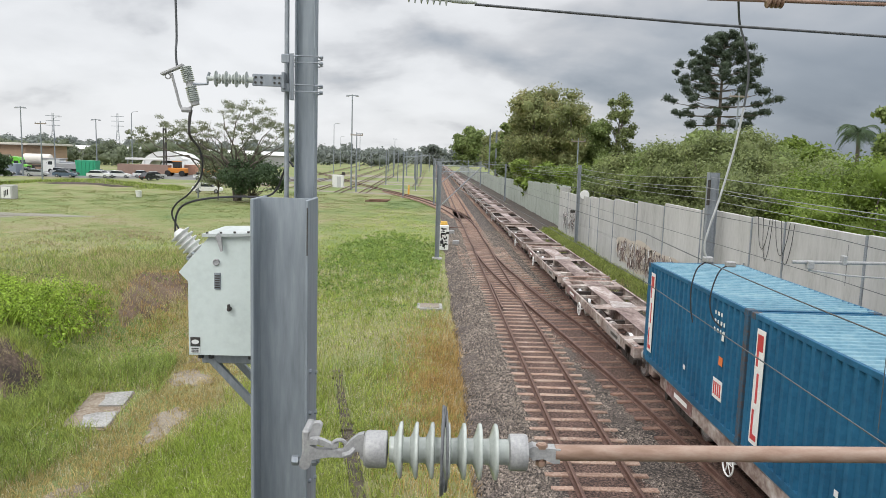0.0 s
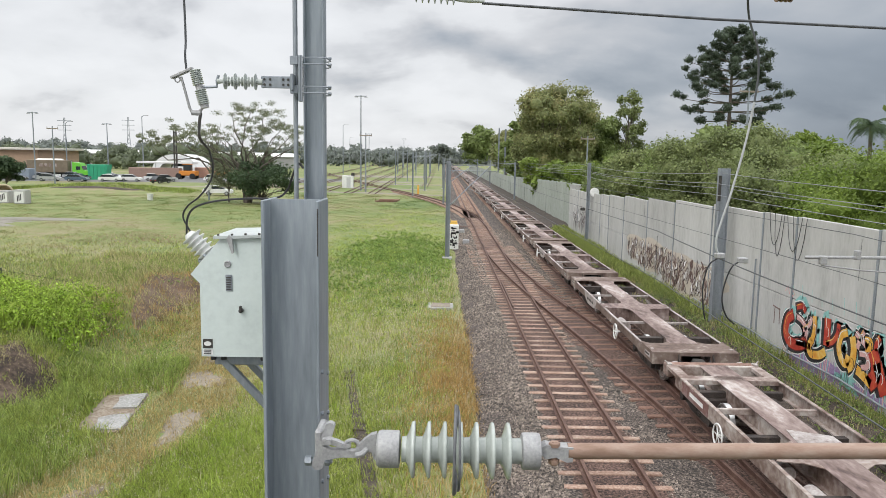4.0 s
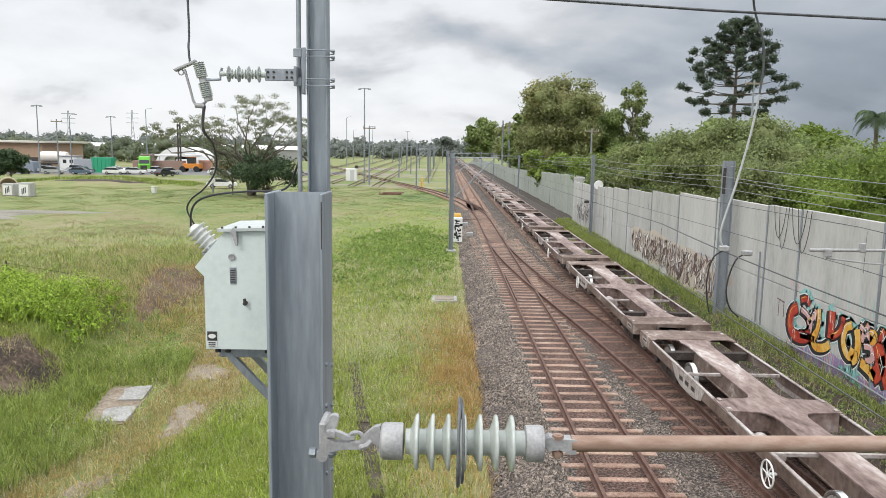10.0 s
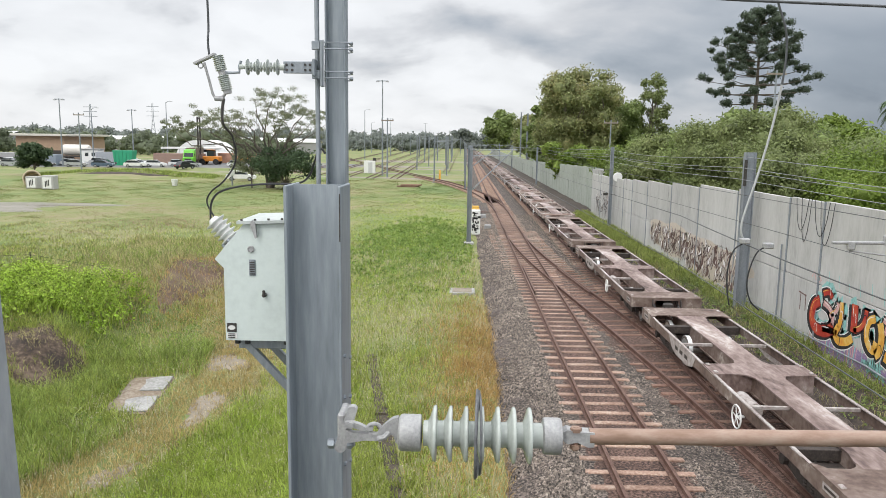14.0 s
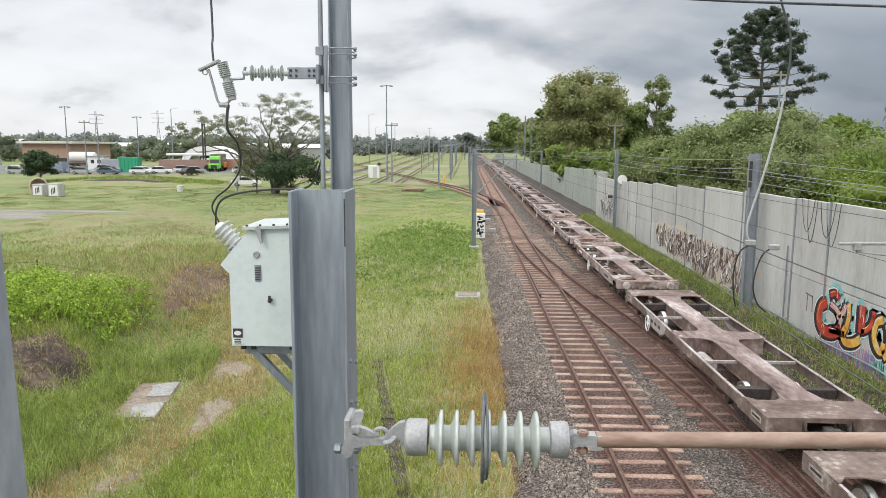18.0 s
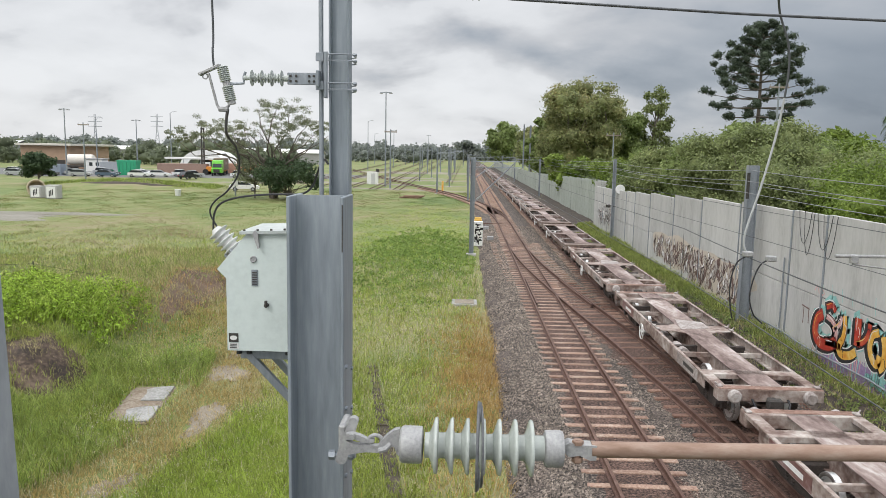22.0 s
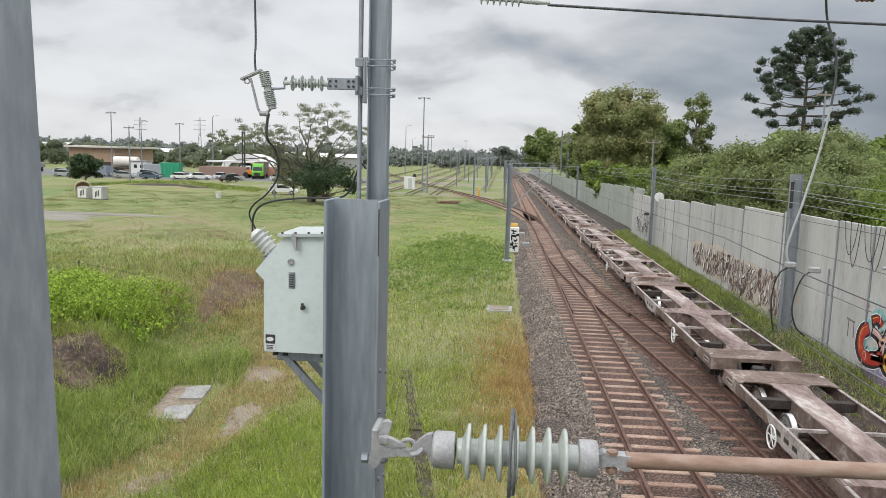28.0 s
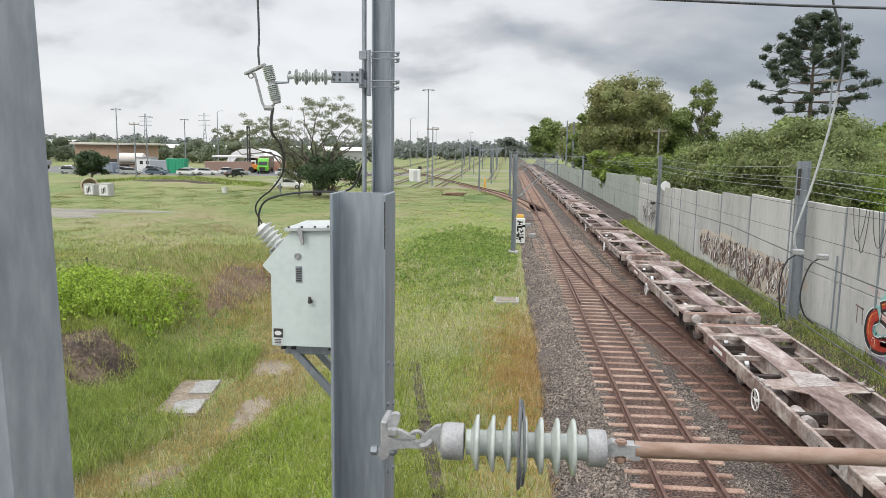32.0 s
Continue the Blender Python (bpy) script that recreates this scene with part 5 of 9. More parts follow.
def make_arrester():
    t = thing("surge_arrester", "grey surge arrester hung on a ribbed insulator arm", "surge arrester")
    y = 2.60
    b = Build()
    b.box(-0.640, -0.530, y - 0.004, y + 0.004, 6.428, 6.470, 0.002)
    b.box(-0.535, -0.525, y - 0.02, y + 0.03, 6.42, 6.478, 0.002)
    part("arm_plate", b, galv, t, "flat drilled steel arm")
    for x in (-0.628, -0.608, -0.562, -0.545):
        for z in (6.440, 6.458):
            k = Build()
            bolt(k, (x, y - 0.004, z), (0, -1, 0), 0.0045, 0.004)
            part("bolt", k, dark_steel, t)
    m = Matrix.Translation((0, y, 6.449)) @ ALONG_X
    pr = [(0.009, -0.795), (0.009, -0.785), (0.007, -0.78)]
    for k in range(10):
        a, r = -0.768 + 0.0118 * k, (0.028 if k % 3 == 0 else 0.017)
        pr += [(0.008, a - 0.003), (r, a), (r, a + 0.0022), (0.008, a + 0.004)]
    pr += [(0.008, -0.655), (0.011, -0.652), (0.011, -0.635)]
    s = Build()
    s.lathe(pr, m, 24)
    part("ribbed_insulator", s, porcelain, t, "grey polymer insulator with thin sheds", smooth=35)
    e = Build()
    e.tube([(-0.79, y, 6.47), (-0.797, y, 6.45), (-0.797, y, 6.43), (-0.83, y, 6.428), (-0.848, y, 6.428)], 0.005, 8)
    part("arm_end", e, galv, t)
    # arrester body, tilted
    d = Vector((0.25, 0, -0.968)).normalized()
    top = Vector((-0.874, y, 6.487))
    q = d.to_track_quat("Z", "Y").to_matrix().to_4x4()
    for off in (0.0, 0.070):
        mm = Matrix.Translation(top + d * off) @ q
        pr = []
        for k in range(8):
            pr += [(0.0145, 0.0068 * k), (0.020, 0.0025 + 0.0068 * k), (0.020, 0.0040 + 0.0068 * k), (0.0145, 0.0055 + 0.0068 * k)]
        a = Build()
        a.lathe(pr, mm, 20)
        part("arrester_block", a, porcelain, t, "ribbed grey arrester block", smooth=35)
    c = Build()
    c.tube([top + d * 0.052, top + d * 0.072], 0.0135, 12)
    part("arrester_core", c, alu, t)
    c = Build()
    c.tube([top + d * 0.123, top + d * 0.136], 0.015, 12)
    part("arrester_foot", c, alu, t)
    bk = Build()
    bk.box(-0.055, 0.03, -0.012, 0.012, -0.005, 0.005, 0.002, Matrix.Translation((-0.907, y, 6.480)) @ pose(0, 0, 0, 0, -24, 0))
    ring = [(-0.935 + 0.009 * math.cos(a), y, 6.452 + 0.009 * math.sin(a)) for a in [k * math.pi / 6 for k in range(13)]]
    bk.tube(ring, 0.0025, 6, caps=False)
    part("top_bracket", bk, alu, t, "cast top bracket")
    ar = Build()
    ar.tube([(-0.922, y, 6.462), (-0.906, y, 6.40), (-0.895, y, 6.355), (-0.885, y, 6.336), (-0.868, y, 6.332), (-0.860, y, 6.345), (-0.850, y, 6.352)], 0.0048, 8)
    ar.tube([(-0.888, y, 6.338), (-0.855, y, 6.338)], 0.009, 8)
    part("fuse_arm", ar, alu, t, "thin drop-out fuse arm")
    ld = Build()
    ld.cable([(-0.856, y, 6.338), (-0.862, y, 6.30), (-0.861, y, 6.25), (-0.862, y + 0.1, 6.21)], 0.006, 8, r1=0.004)
    part("lower_lead", ld, dark_steel, t, "dark lead below the arrester")
    up = Build()
    up.cable([(-0.903, y, 6.488), (-0.906, y, 6.54), (-0.904, y, 6.70), (-0.898, y - 0.1, 7.6), (-0.80, y - 0.6, 8.6)], 0.004, 8)
    part("upper_lead", up, wire_mat, t, "grey wire rising from the arrester")


def make_bridge():
    """The overbridge from which the view is taken: its screen post, and deck and parapet behind the eye."""
    p = thing("screen_post", "galvanised steel post of the bridge screen", "post", (0, 0, 0))
    b = Build()
    b.box(-0.0455, 0.0455, -0.04, 0.04, -1.42, 1.25, 0.008, Matrix.Translation((-0.3725, 0.46, 6.15)) @ pose(0, 0, 0, 0, -1.3, 0))
    part("post", b, galv, p, "smooth grey galvanised post")
    d = Build()
    d.box(-14, 14, -9, -0.35, 4.0, 4.55, 0.03)
    tagged(part("bridge_deck", d, concrete), "concrete deck of the road bridge over the railway", "bridge", kind="structure")
    k = Build()
    k.box(-14, 14, -0.35, 0.58, 3.8, 4.75, 0.03)
    tagged(part("bridge_parapet", k, concrete), "concrete edge beam of the bridge", "bridge parapet", kind="structure")


make_column()
make_rod_insulator()
make_switch_box()
make_arrester()
make_bridge()


# ---- overhead line ----
def mast(x, y, h, w=0.2, d=0.26, label="grey steel railway mast", tall=False, slot=True):
    t = thing("railway_mast", label, "mast", (x, y, -0.45), group="overhead line masts")
    b = Build()
    b.box(-w / 2, -w / 2 + 0.02, -d / 2, d / 2, 0, h + 0.45, 0.004)
    b.box(w / 2 - 0.02, w / 2, -d / 2, d / 2, 0, h + 0.45, 0.004)
    b.box(-w / 2 + 0.02, w / 2 - 0.02, -0.012, 0.012, 0, h + 0.45)
    part("post", b, galv, t)
    f = Build()
    f.box(-0.32, 0.32, -0.32, 0.32, -0.3, 0.14, 0.03)
    part("footing", f, concrete, t)
    return t


def bar(t, name, a, b, r, mt, n=8, label=""):
    q = Build()
    o = Vector(t.matrix_basis.translation)
    q.tube([Vector(a) - o, Vector(b) - o], r, n)
    return part(name, q, mt, t, label)


def cantilever(t, x, y, s, reach, ztop, zlow):
    """Two tubes and a steady arm from a mast to the wire, on the side s."""
    e = x + s * reach
    bar(t, "top_tube", (x, y, ztop), (e, y, ztop + 0.05), 0.03, galv)
    bar(t, "strut", (x, y, zlow), (e - s * 0.3, y, ztop), 0.035, galv)
    bar(t, "steady_arm", (x + s * reach * 0.45, y, zlow + (ztop - zlow) * 0.45), (e + s * 0.3, y, zlow + 0.25), 0.02, alu)
    for k in (0.06, 0.09, 0.12, 0.15):
        q = Build()
        o = Vector(t.matrix_basis.translation)
        c = Vector((x + s * reach * k, y, zlow + (ztop - zlow) * k * 1.05)) - o
        dv = Vector((s * reach, 0, ztop - zlow)).normalized()
        q.tube([c, c + dv * 0.05], 0.075, 10)
        part("insulator_shed", q, porcelain, t)


def make_masts():
    a = mast(11.05, 28.4, 5.93, 0.40, 0.30, "thick grey steel mast beside the noise wall")
    # solid dark plate on the face draws the shade inside a slot
    p = Build()
    p.box(-0.26, -0.14, -0.165, -0.152, 5.1, 6.1)
    part("slot_plate", p, dark_steel, a, "dark plate for the shade of a slot near the top")
    b = mast(11.2, 55.2, 5.93, 0.24, 0.24, "slim grey steel mast with a round tension wheel")
    w = Build()
    w.lathe([(0.06, -0.03), (0.10, -0.02), (0.12, 0.02), (0.31, 0.03), (0.33, 0), (0.35, 0.02), (0.34, 0.07), (0.35, 0.12), (0.33, 0.14), (0.1, 0.14)], Matrix.Translation((0.40, -0.32, 4.15)) @ pose(0, 0, 0, 90, 0, 0), 28)
    part("tension_wheel", w, white_paint, b, "pale round tensioning wheel")
    hd = Build()
    hd.box(-0.55, -0.20, -0.12, 0.05, 2.75, 2.95, 0.02)
    hd.tube([(0.0, -0.1, 2.85), (1.0, -0.4, 2.7)], 0.03, 6)
    part("bracket", hd, dark_steel, b)
    c = mast(0.45, 46.9, 5.93, 0.30, 0.34, "grey steel mast between the grass and the tracks")
    cantilever(c, 0.45, 46.9, 1, 3.0, 5.65, 2.95)
    bar(c, "tie_tube", (0.45, 46.9, 5.30), (3.6, 46.9, 5.32), 0.025, galv)
    bar(c, "strut", (0.45, 46.9, 4.5), (1.9, 46.9, 5.6), 0.03, galv)
    for y, x in ((112, 11.3), (170, 11.3), (230, 11.3)):
        m = mast(x, y, 5.5, 0.24, 0.24)
        cantilever(m, x, y, -1, 4.2, 5.3, 3.2)
    for y in (98, 150, 205, 262):
        m = mast(0.3, y, 5.9, 0.26, 0.26)
        cantilever(m, 0.3, y, 1, 3.2, 5.6, 3.1)
    t = mast(13.4, 155, 12.2, 0.34, 0.34, "tall grey steel mast beyond the wall")
    t = mast(13.2, 170, 13.0, 0.3, 0.3, "tall grey steel mast beyond the wall")
    # yard masts, in rows towards the horizon
    rr = random.Random(31)
    for i, (x, y, h) in enumerate([(-4.6, 116, 6.9), (-3.2, 140, 7.2), (-6.0, 150, 7.0), (-10.5, 165, 7.4), (-3.6, 172, 7.2), (-9.0, 190, 7.4), (-5.0, 205, 7.2), (-3.8, 232, 7.4), (-12.0, 225, 7.6), (-8.5, 240, 7.6), (-4.2, 268, 7.6), (-16, 262, 7.6), (-10, 285, 7.8),
                                     (-4.6, 305, 7.8), (-18, 300, 7.8), (-12, 330, 8), (-6, 345, 8), (-24, 330, 8), (-20, 370, 8.2), (-9, 385, 8.2), (-30, 360, 8.2), (-15, 420, 8.4), (-26, 430, 8.4), (-7, 440, 8.4), (-36, 420, 8.4), (-1.5, 330, 7.8), (-1.5, 400, 8)]):
        m = mast(x, y, h, 0.24, 0.24, "grey steel mast in the rail yard")
        if i % 2 == 0:
            bar(m, "cross_arm", (x - 0.2, y, h - 0.9), (x + 2.6, y, h - 0.7), 0.05, galv)
            bar(m, "strut", (x, y, h - 2.6), (x + 2.2, y, h - 0.8), 0.05, galv)


def lamp_pole(x, y, h, r=0.16, kind="T"):
    t = thing("light_pole", "tall grey yard light pole" if kind == "T" else "tall grey pole with a bent lamp arm", "light pole", (x, y, -0.45), group="yard light poles")
    b = Build()
    b.tube([(0, 0, 0), (0, 0, (h + 0.45) * 0.5), (0, 0, h + 0.45)], r, 10, r1=r * 0.55)
    part("pole", b, galv, t)
    a = Build()
    if kind == "T":
        a.box(-1.1, 1.1, -0.06, 0.06, h + 0.2, h + 0.36, 0.02)
    elif kind == "P":
        a.box(-1.1, 1.1, -0.08, 0.08, h - 0.1, h + 0.1, 0.02)
    else:
        a.tube([(0, 0, h + 0.3), (0.5, 0, h + 0.75), (1.4, 0, h + 0.8)], 0.06, 6)
    part("arm", a, galv if kind != "P" else timber, t)
    for s in ((-0.9, 0.9) if kind == "T" else ((-1.0, 0, 1.0) if kind == "P" else (1.5,))):
        l = Build()
        if kind == "P":
            l.tube([(s, 0, h + 0.1), (s, 0, h + 0.35)], 0.07, 8)
        else:
            z = h + 0.06 if kind == "T" else h + 0.72
            l.box(s - 0.3, s + 0.3, -0.2, 0.2, z, z + 0.14, 0.03)
        part("lamp_head" if kind != "P" else "pin_insulator", l, alu, t)
    return t


timber = material("grey_weathered_timber", [(0.16, 0.13, 0.10), (0.25, 0.21, 0.17), (0.33, 0.29, 0.25)], scale=2, fine=12, rough=0.9, bump=0.3, stretch=(1, 1, 0.1))


def catenary(points, r, mt, name, label, sag=0.0, n=16):
    """A wire through support points; between two it sags."""
    t = Build()
    pts = []
    for a, b in zip(points, points[1:]):
        a, b = Vector(a), Vector(b)
        for k in range(n):
            u = k / n
            p = a.lerp(b, u)
            p.z -= sag * 4 * u * (1 - u)
            pts.append(p)
    pts.append(Vector(points[-1]))
    t.tube(pts, r, 5)
    return tagged(part(name, t, mt), label, "wire", group="overhead wires")


wire_light = plain("weathered_bright_wire", (0.30, 0.31, 0.32), 0.5, 0.5)


def make_wires():
    ys = [2.6, 12.5, 47, 98, 150, 205, 262, 330, 400]
    for x, zm, zc in ((3.62, 4.98, 4.12), (7.05, 4.98, 4.25)):
        sup = [(x + (0.15 if i % 2 else -0.15), y, zm) for i, y in enumerate(ys)]
        catenary(sup, 0.0075, wire_mat, "messenger_wire", "grey messenger wire above the track", 0.06)
        catenary([(x + (0.2 if i % 2 else -0.2), y, zc) for i, y in enumerate(ys)], 0.0075, wire_mat, "contact_wire", "taut grey contact wire above the track", 0.0)
        y = 5.5
        while y < 60:
            d = Build()
            d.tube([(x, y, zm - 0.03), (x, y, zc)], 0.0035, 5)
            tagged(part("dropper_wire", d, wire_mat), "thin dropper wire between two overhead wires", "wire", group="dropper wires")
            y += 6.5
    # feeders along the wall
    for x, z, sag in ((10.9, 5.75, 0.25), (10.7, 5.35, 0.2), (11.2, 5.15, 0.18), (10.6, 4.92, 0.15)):
        catenary([(x, -4, z), (x, 28.4, z), (x + 0.6, 58.5, z), (x + 0.4, 112, z), (x + 0.4, 170, z), (x + 0.4, 230, z)], 0.011, wire_light, "feeder_wire", "grey feeder wire along the wall", sag)
    # wire across above the view, with its strain insulators
    a, b = Vector((0.30, 6.0, 7.425)), Vector((6.5, 6.0, 7.22))
    w = thing("cross_wire", "thick grey wire across the tracks with strain insulators", "wire", (0, 0, 0))
    q = Build()
    q.tube([a, a.lerp(b, 0.3) + Vector((0, 0, -0.03)), a.lerp(b, 0.6) + Vector((0, 0, -0.03)), b, (9.4, 12.0, 6.0)], 0.011, 8)
    part("wire", q, wire_mat, w)
    q = Build()
    q.tube([(-0.28, 6.0, 7.47), (-0.45, 2.68, 9.1)], 0.008, 6)
    part("stay_wire", q, wire_mat, w)
    m = Matrix.Translation((0.02, 6.0, 7.455)) @ pose(0, 0, 0, 0, 93, 0)
    s = Build()
    s.lathe([(0.012, -0.3)] + [p for k in range(7) for p in ((0.014, -0.26 + 0.05 * k), (0.045, -0.25 + 0.05 * k), (0.048, -0.243 + 0.05 * k), (0.014, -0.235 + 0.05 * k))] + [(0.02, 0.12), (0.02, 0.2), (0.012, 0.3)], m, 18)
    part("strain_insulator", s, porcelain, w, "grey ribbed strain insulator")
    m = Matrix.Translation((2.72, 6.0, 7.535)) @ pose(0, 0, 0, 0, 90, 0)
    s = Build()
    s.lathe([(0.016, -0.55), (0.016, -0.08)] + [p for k in range(4) for p in ((0.03, -0.07 + 0.036 * k), (0.058, -0.06 + 0.036 * k), (0.060, -0.05 + 0.036 * k), (0.03, -0.042 + 0.036 * k))] + [(0.016, 0.08), (0.016, 0.9)], m, 18)
    part("strain_insulator", s, rod_rust, w, "brown ribbed strain insulator")
    q = Build()
    q.tube([(3.0, 6.0, 7.54), (3.4, 6.0, 7.55), (6.0, 6.0, 7.6)], 0.012, 8)
    part("upper_wire", q, wire_mat, w)
    # jumper from above to the messenger wire
    j = thing("jumper_cable", "pale sheathed jumper cable looping down to the wires", "cable", (0, 0, 0))
    q = Build()
    q.cable([(2.2, 6.0, 7.53), (2.5, 6.8, 7.95), (3.1, 8.0, 8.38), (3.62, 9.0, 8.3), (3.80, 9.3, 7.98), (3.93, 9.3, 7.62), (3.965, 9.3, 7.3), (3.94, 9.3, 6.95)], 0.014, 10)
    part("dark_run", q, wire_mat, j, "dark upper run")
    q = Build()
    q.cable([(3.94, 9.3, 6.95), (3.865, 9.3, 6.45), (3.73, 9.3, 5.83), (3.62, 9.3, 5.42), (3.575, 9.3, 5.22), (3.58, 9.3, 5.08), (3.62, 9.3, 4.99)], 0.014, 10)
    part("pale_run", q, wire_pale, j, "pale sheathed lower run")
    for x, z in ((3.62, 4.985), (3.92, 4.93)):
        q = Build()
        q.box(x - 0.05, x + 0.07, 9.25, 9.35, z - 0.035, z + 0.035, 0.012)
        part("clamp", q, alu, j, "metal wire clamp")
    for pts in ([(3.62, 9.3, 4.96), (3.50, 9.3, 4.86), (3.44, 9.3, 4.62), (3.45, 9.3, 4.35), (3.49, 9.3, 4.14)], [(3.93, 9.3, 4.93), (3.80, 9.3, 4.84), (3.72, 9.3, 4.62), (3.70, 9.3, 4.40), (3.76, 9.3, 4.20), (3.88, 9.3, 4.08)]):
        q = Build()
        q.cable(pts, 0.010, 8)
        part("black_loop", q, black_rubber, j, "black rubber loop")
    # cantilever on the far side
    c = thing("overhead_cantilever", "pale tube arm holding the wires over the train", "cantilever", (0, 0, 0))
    q = Build()
    q.tube([(6.11, 12.0, 4.63), (9.4, 12.0, 4.66)], 0.028, 12)
    part("tube", q, alu, c)
    q = Build()
    q.tube([(6.42, 12.0, 4.62), (6.40, 12.0, 4.50), (7.1, 12.0, 4.42), (8.4, 12.0, 4.36)], 0.014, 8)
    part("steady_arm", q, alu, c)
    q = Build()
    q.box(6.36, 6.48, 11.95, 12.05, 4.52, 4.66, 0.012)
    part("clamp", q, alu, c)
    q = Build()
    q.box(6.95, 7.03, 11.95, 12.05, 4.60, 4.76, 0.012)
    part("clamp", q, alu, c)
    m = mast(9.4, 12.0, 5.9, 0.24, 0.24)


make_masts()
make_wires()
for x, y, h, k in ((-15.2, 136.5, 17.2, "T"), (-33.9, 250, 16.2, "L"), (-13.6, 130, 10.1, "P"), (-86, 154, 14.0, "T"), (-75.6, 142, 10.7, "P"), (-89, 173, 12.5, "L"), (-81.5, 178, 12.8, "T"), (-84, 205, 15.8, "L"), (-30, 300, 15, "T"), (-22, 420, 16, "T"), (-48, 380, 15, "L"), (-60, 330, 14, "T")):
    lamp_pole(x, y, h, 0.17, k)


# ---- wall paintings and cables ----
teal = plain("teal_spray_paint", (0.24, 0.47, 0.44), 0.6, var=0.25, scale=2)
purple = plain("purple_spray_paint", (0.27, 0.19, 0.33), 0.6, var=0.3, scale=2)
g_red = material("red_orange_spray_paint", [(0.27, 0.016, 0.012), (0.40, 0.035, 0.022), (0.54, 0.11, 0.04)], scale=1.5, fine=4, rough=0.5, bump=0)
g_yel = material("yellow_orange_spray_paint", [(0.60, 0.22, 0.03), (0.68, 0.38, 0.06), (0.74, 0.55, 0.22)], scale=1.5, fine=4, rough=0.5, bump=0)
g_maroon = plain("dark_maroon_spray_paint", (0.10, 0.015, 0.015), 0.6, var=0.3, scale=2)
g_pink = plain("dusty_pink_spray_paint", (0.55, 0.32, 0.30), 0.6, var=0.2, scale=2)
g_blk = plain("black_spray_paint", (0.02, 0.02, 0.022), 0.6)
g_wht = plain("white_spray_paint", (0.70, 0.68, 0.66), 0.6)
g_brown = plain("brown_spray_paint", (0.16, 0.10, 0.085), 0.7, var=0.3)
g_tan = plain("tan_spray_paint", (0.42, 0.38, 0.34), 0.7, var=0.2)


def stroke(parent, pts, width, mt, layer, name="stroke", taper=0.0):
    """A painted stroke on the wall face: points (y, z), width, in its own thin layer."""
    b = Build()
    x = WALL_X - 0.0035 - 0.0025 * layer
    n = len(pts)
    left, right = [], []
    for i, (y, z) in enumerate(pts):
        y0, z0 = pts[max(0, i - 1)]
        y1, z1 = pts[min(n - 1, i + 1)]
        d = math.hypot(y1 - y0, z1 - z0) or 1
        w = width / 2 * (1 - taper * abs(2 * i / max(1, n - 1) - 1))
        ny, nz = -(z1 - z0) / d * w, (y1 - y0) / d * w
        left.append((x, y + ny, z + nz))
        right.append((x, y - ny, z - nz))
    b.add(left + right, [(i, i + 1, n + i + 1, n + i) for i in range(n - 1)])
    return part(name, b, mt, parent, smooth=0)


def smooth_line(pts, n=4):
    """More points along a smooth line through the points."""
    p = [Vector(q) for q in pts]
    p = [p[0] * 2 - p[1]] + p + [p[-1] * 2 - p[-2]]
    out = [0.5 * (2 * b + (c - a) * t + (2 * a - 5 * b + 4 * c - d) * t * t + (3 * b - a - 3 * c + d) * t ** 3) for a, b, c, d in zip(p, p[1:], p[2:], p[3:]) for t in [k / n for k in range(n)]]
    return [tuple(q) for q in out + [p[-2]]]


def arc(cy, cz, ry, rz, a0, a1, n=14):
    return [(cy + ry * math.cos(math.radians(a0 + (a1 - a0) * k / n)), cz + rz * math.sin(math.radians(a0 + (a1 - a0) * k / n))) for k in range(n + 1)]


def blob(parent, cy, cz, ry, rz, mt, layer, seed, name="paint_area", rag=0.12):
    rr = random.Random(seed)
    ph = [rr.uniform(0, 6.28) for _ in range(4)]
    n, x = 36, WALL_X - 0.0035 - 0.0025 * layer
    vs = [(x, cy, cz)]
    for k in range(n):
        a = 2 * math.pi * k / n
        e = 1 + rag * (math.sin(3 * a + ph[0]) + 0.6 * math.sin(5 * a + ph[1]) + 0.5 * math.sin(9 * a + ph[2]))
        c, s = math.cos(a), math.sin(a)
        q = 1 / max(abs(c), abs(s)) ** 0.55
        vs.append((x, cy + ry * e * c * q, cz + rz * e * s * q))
    b = Build()
    b.add(vs, [(0, 1 + k, 1 + (k + 1) % n) for k in range(n)])
    return part(name, b, mt, parent, smooth=0)


g_cream = plain("cream_spray_paint", (0.50, 0.44, 0.36), 0.7)
g_umber = plain("dark_umber_spray_paint", (0.055, 0.035, 0.03), 0.7)


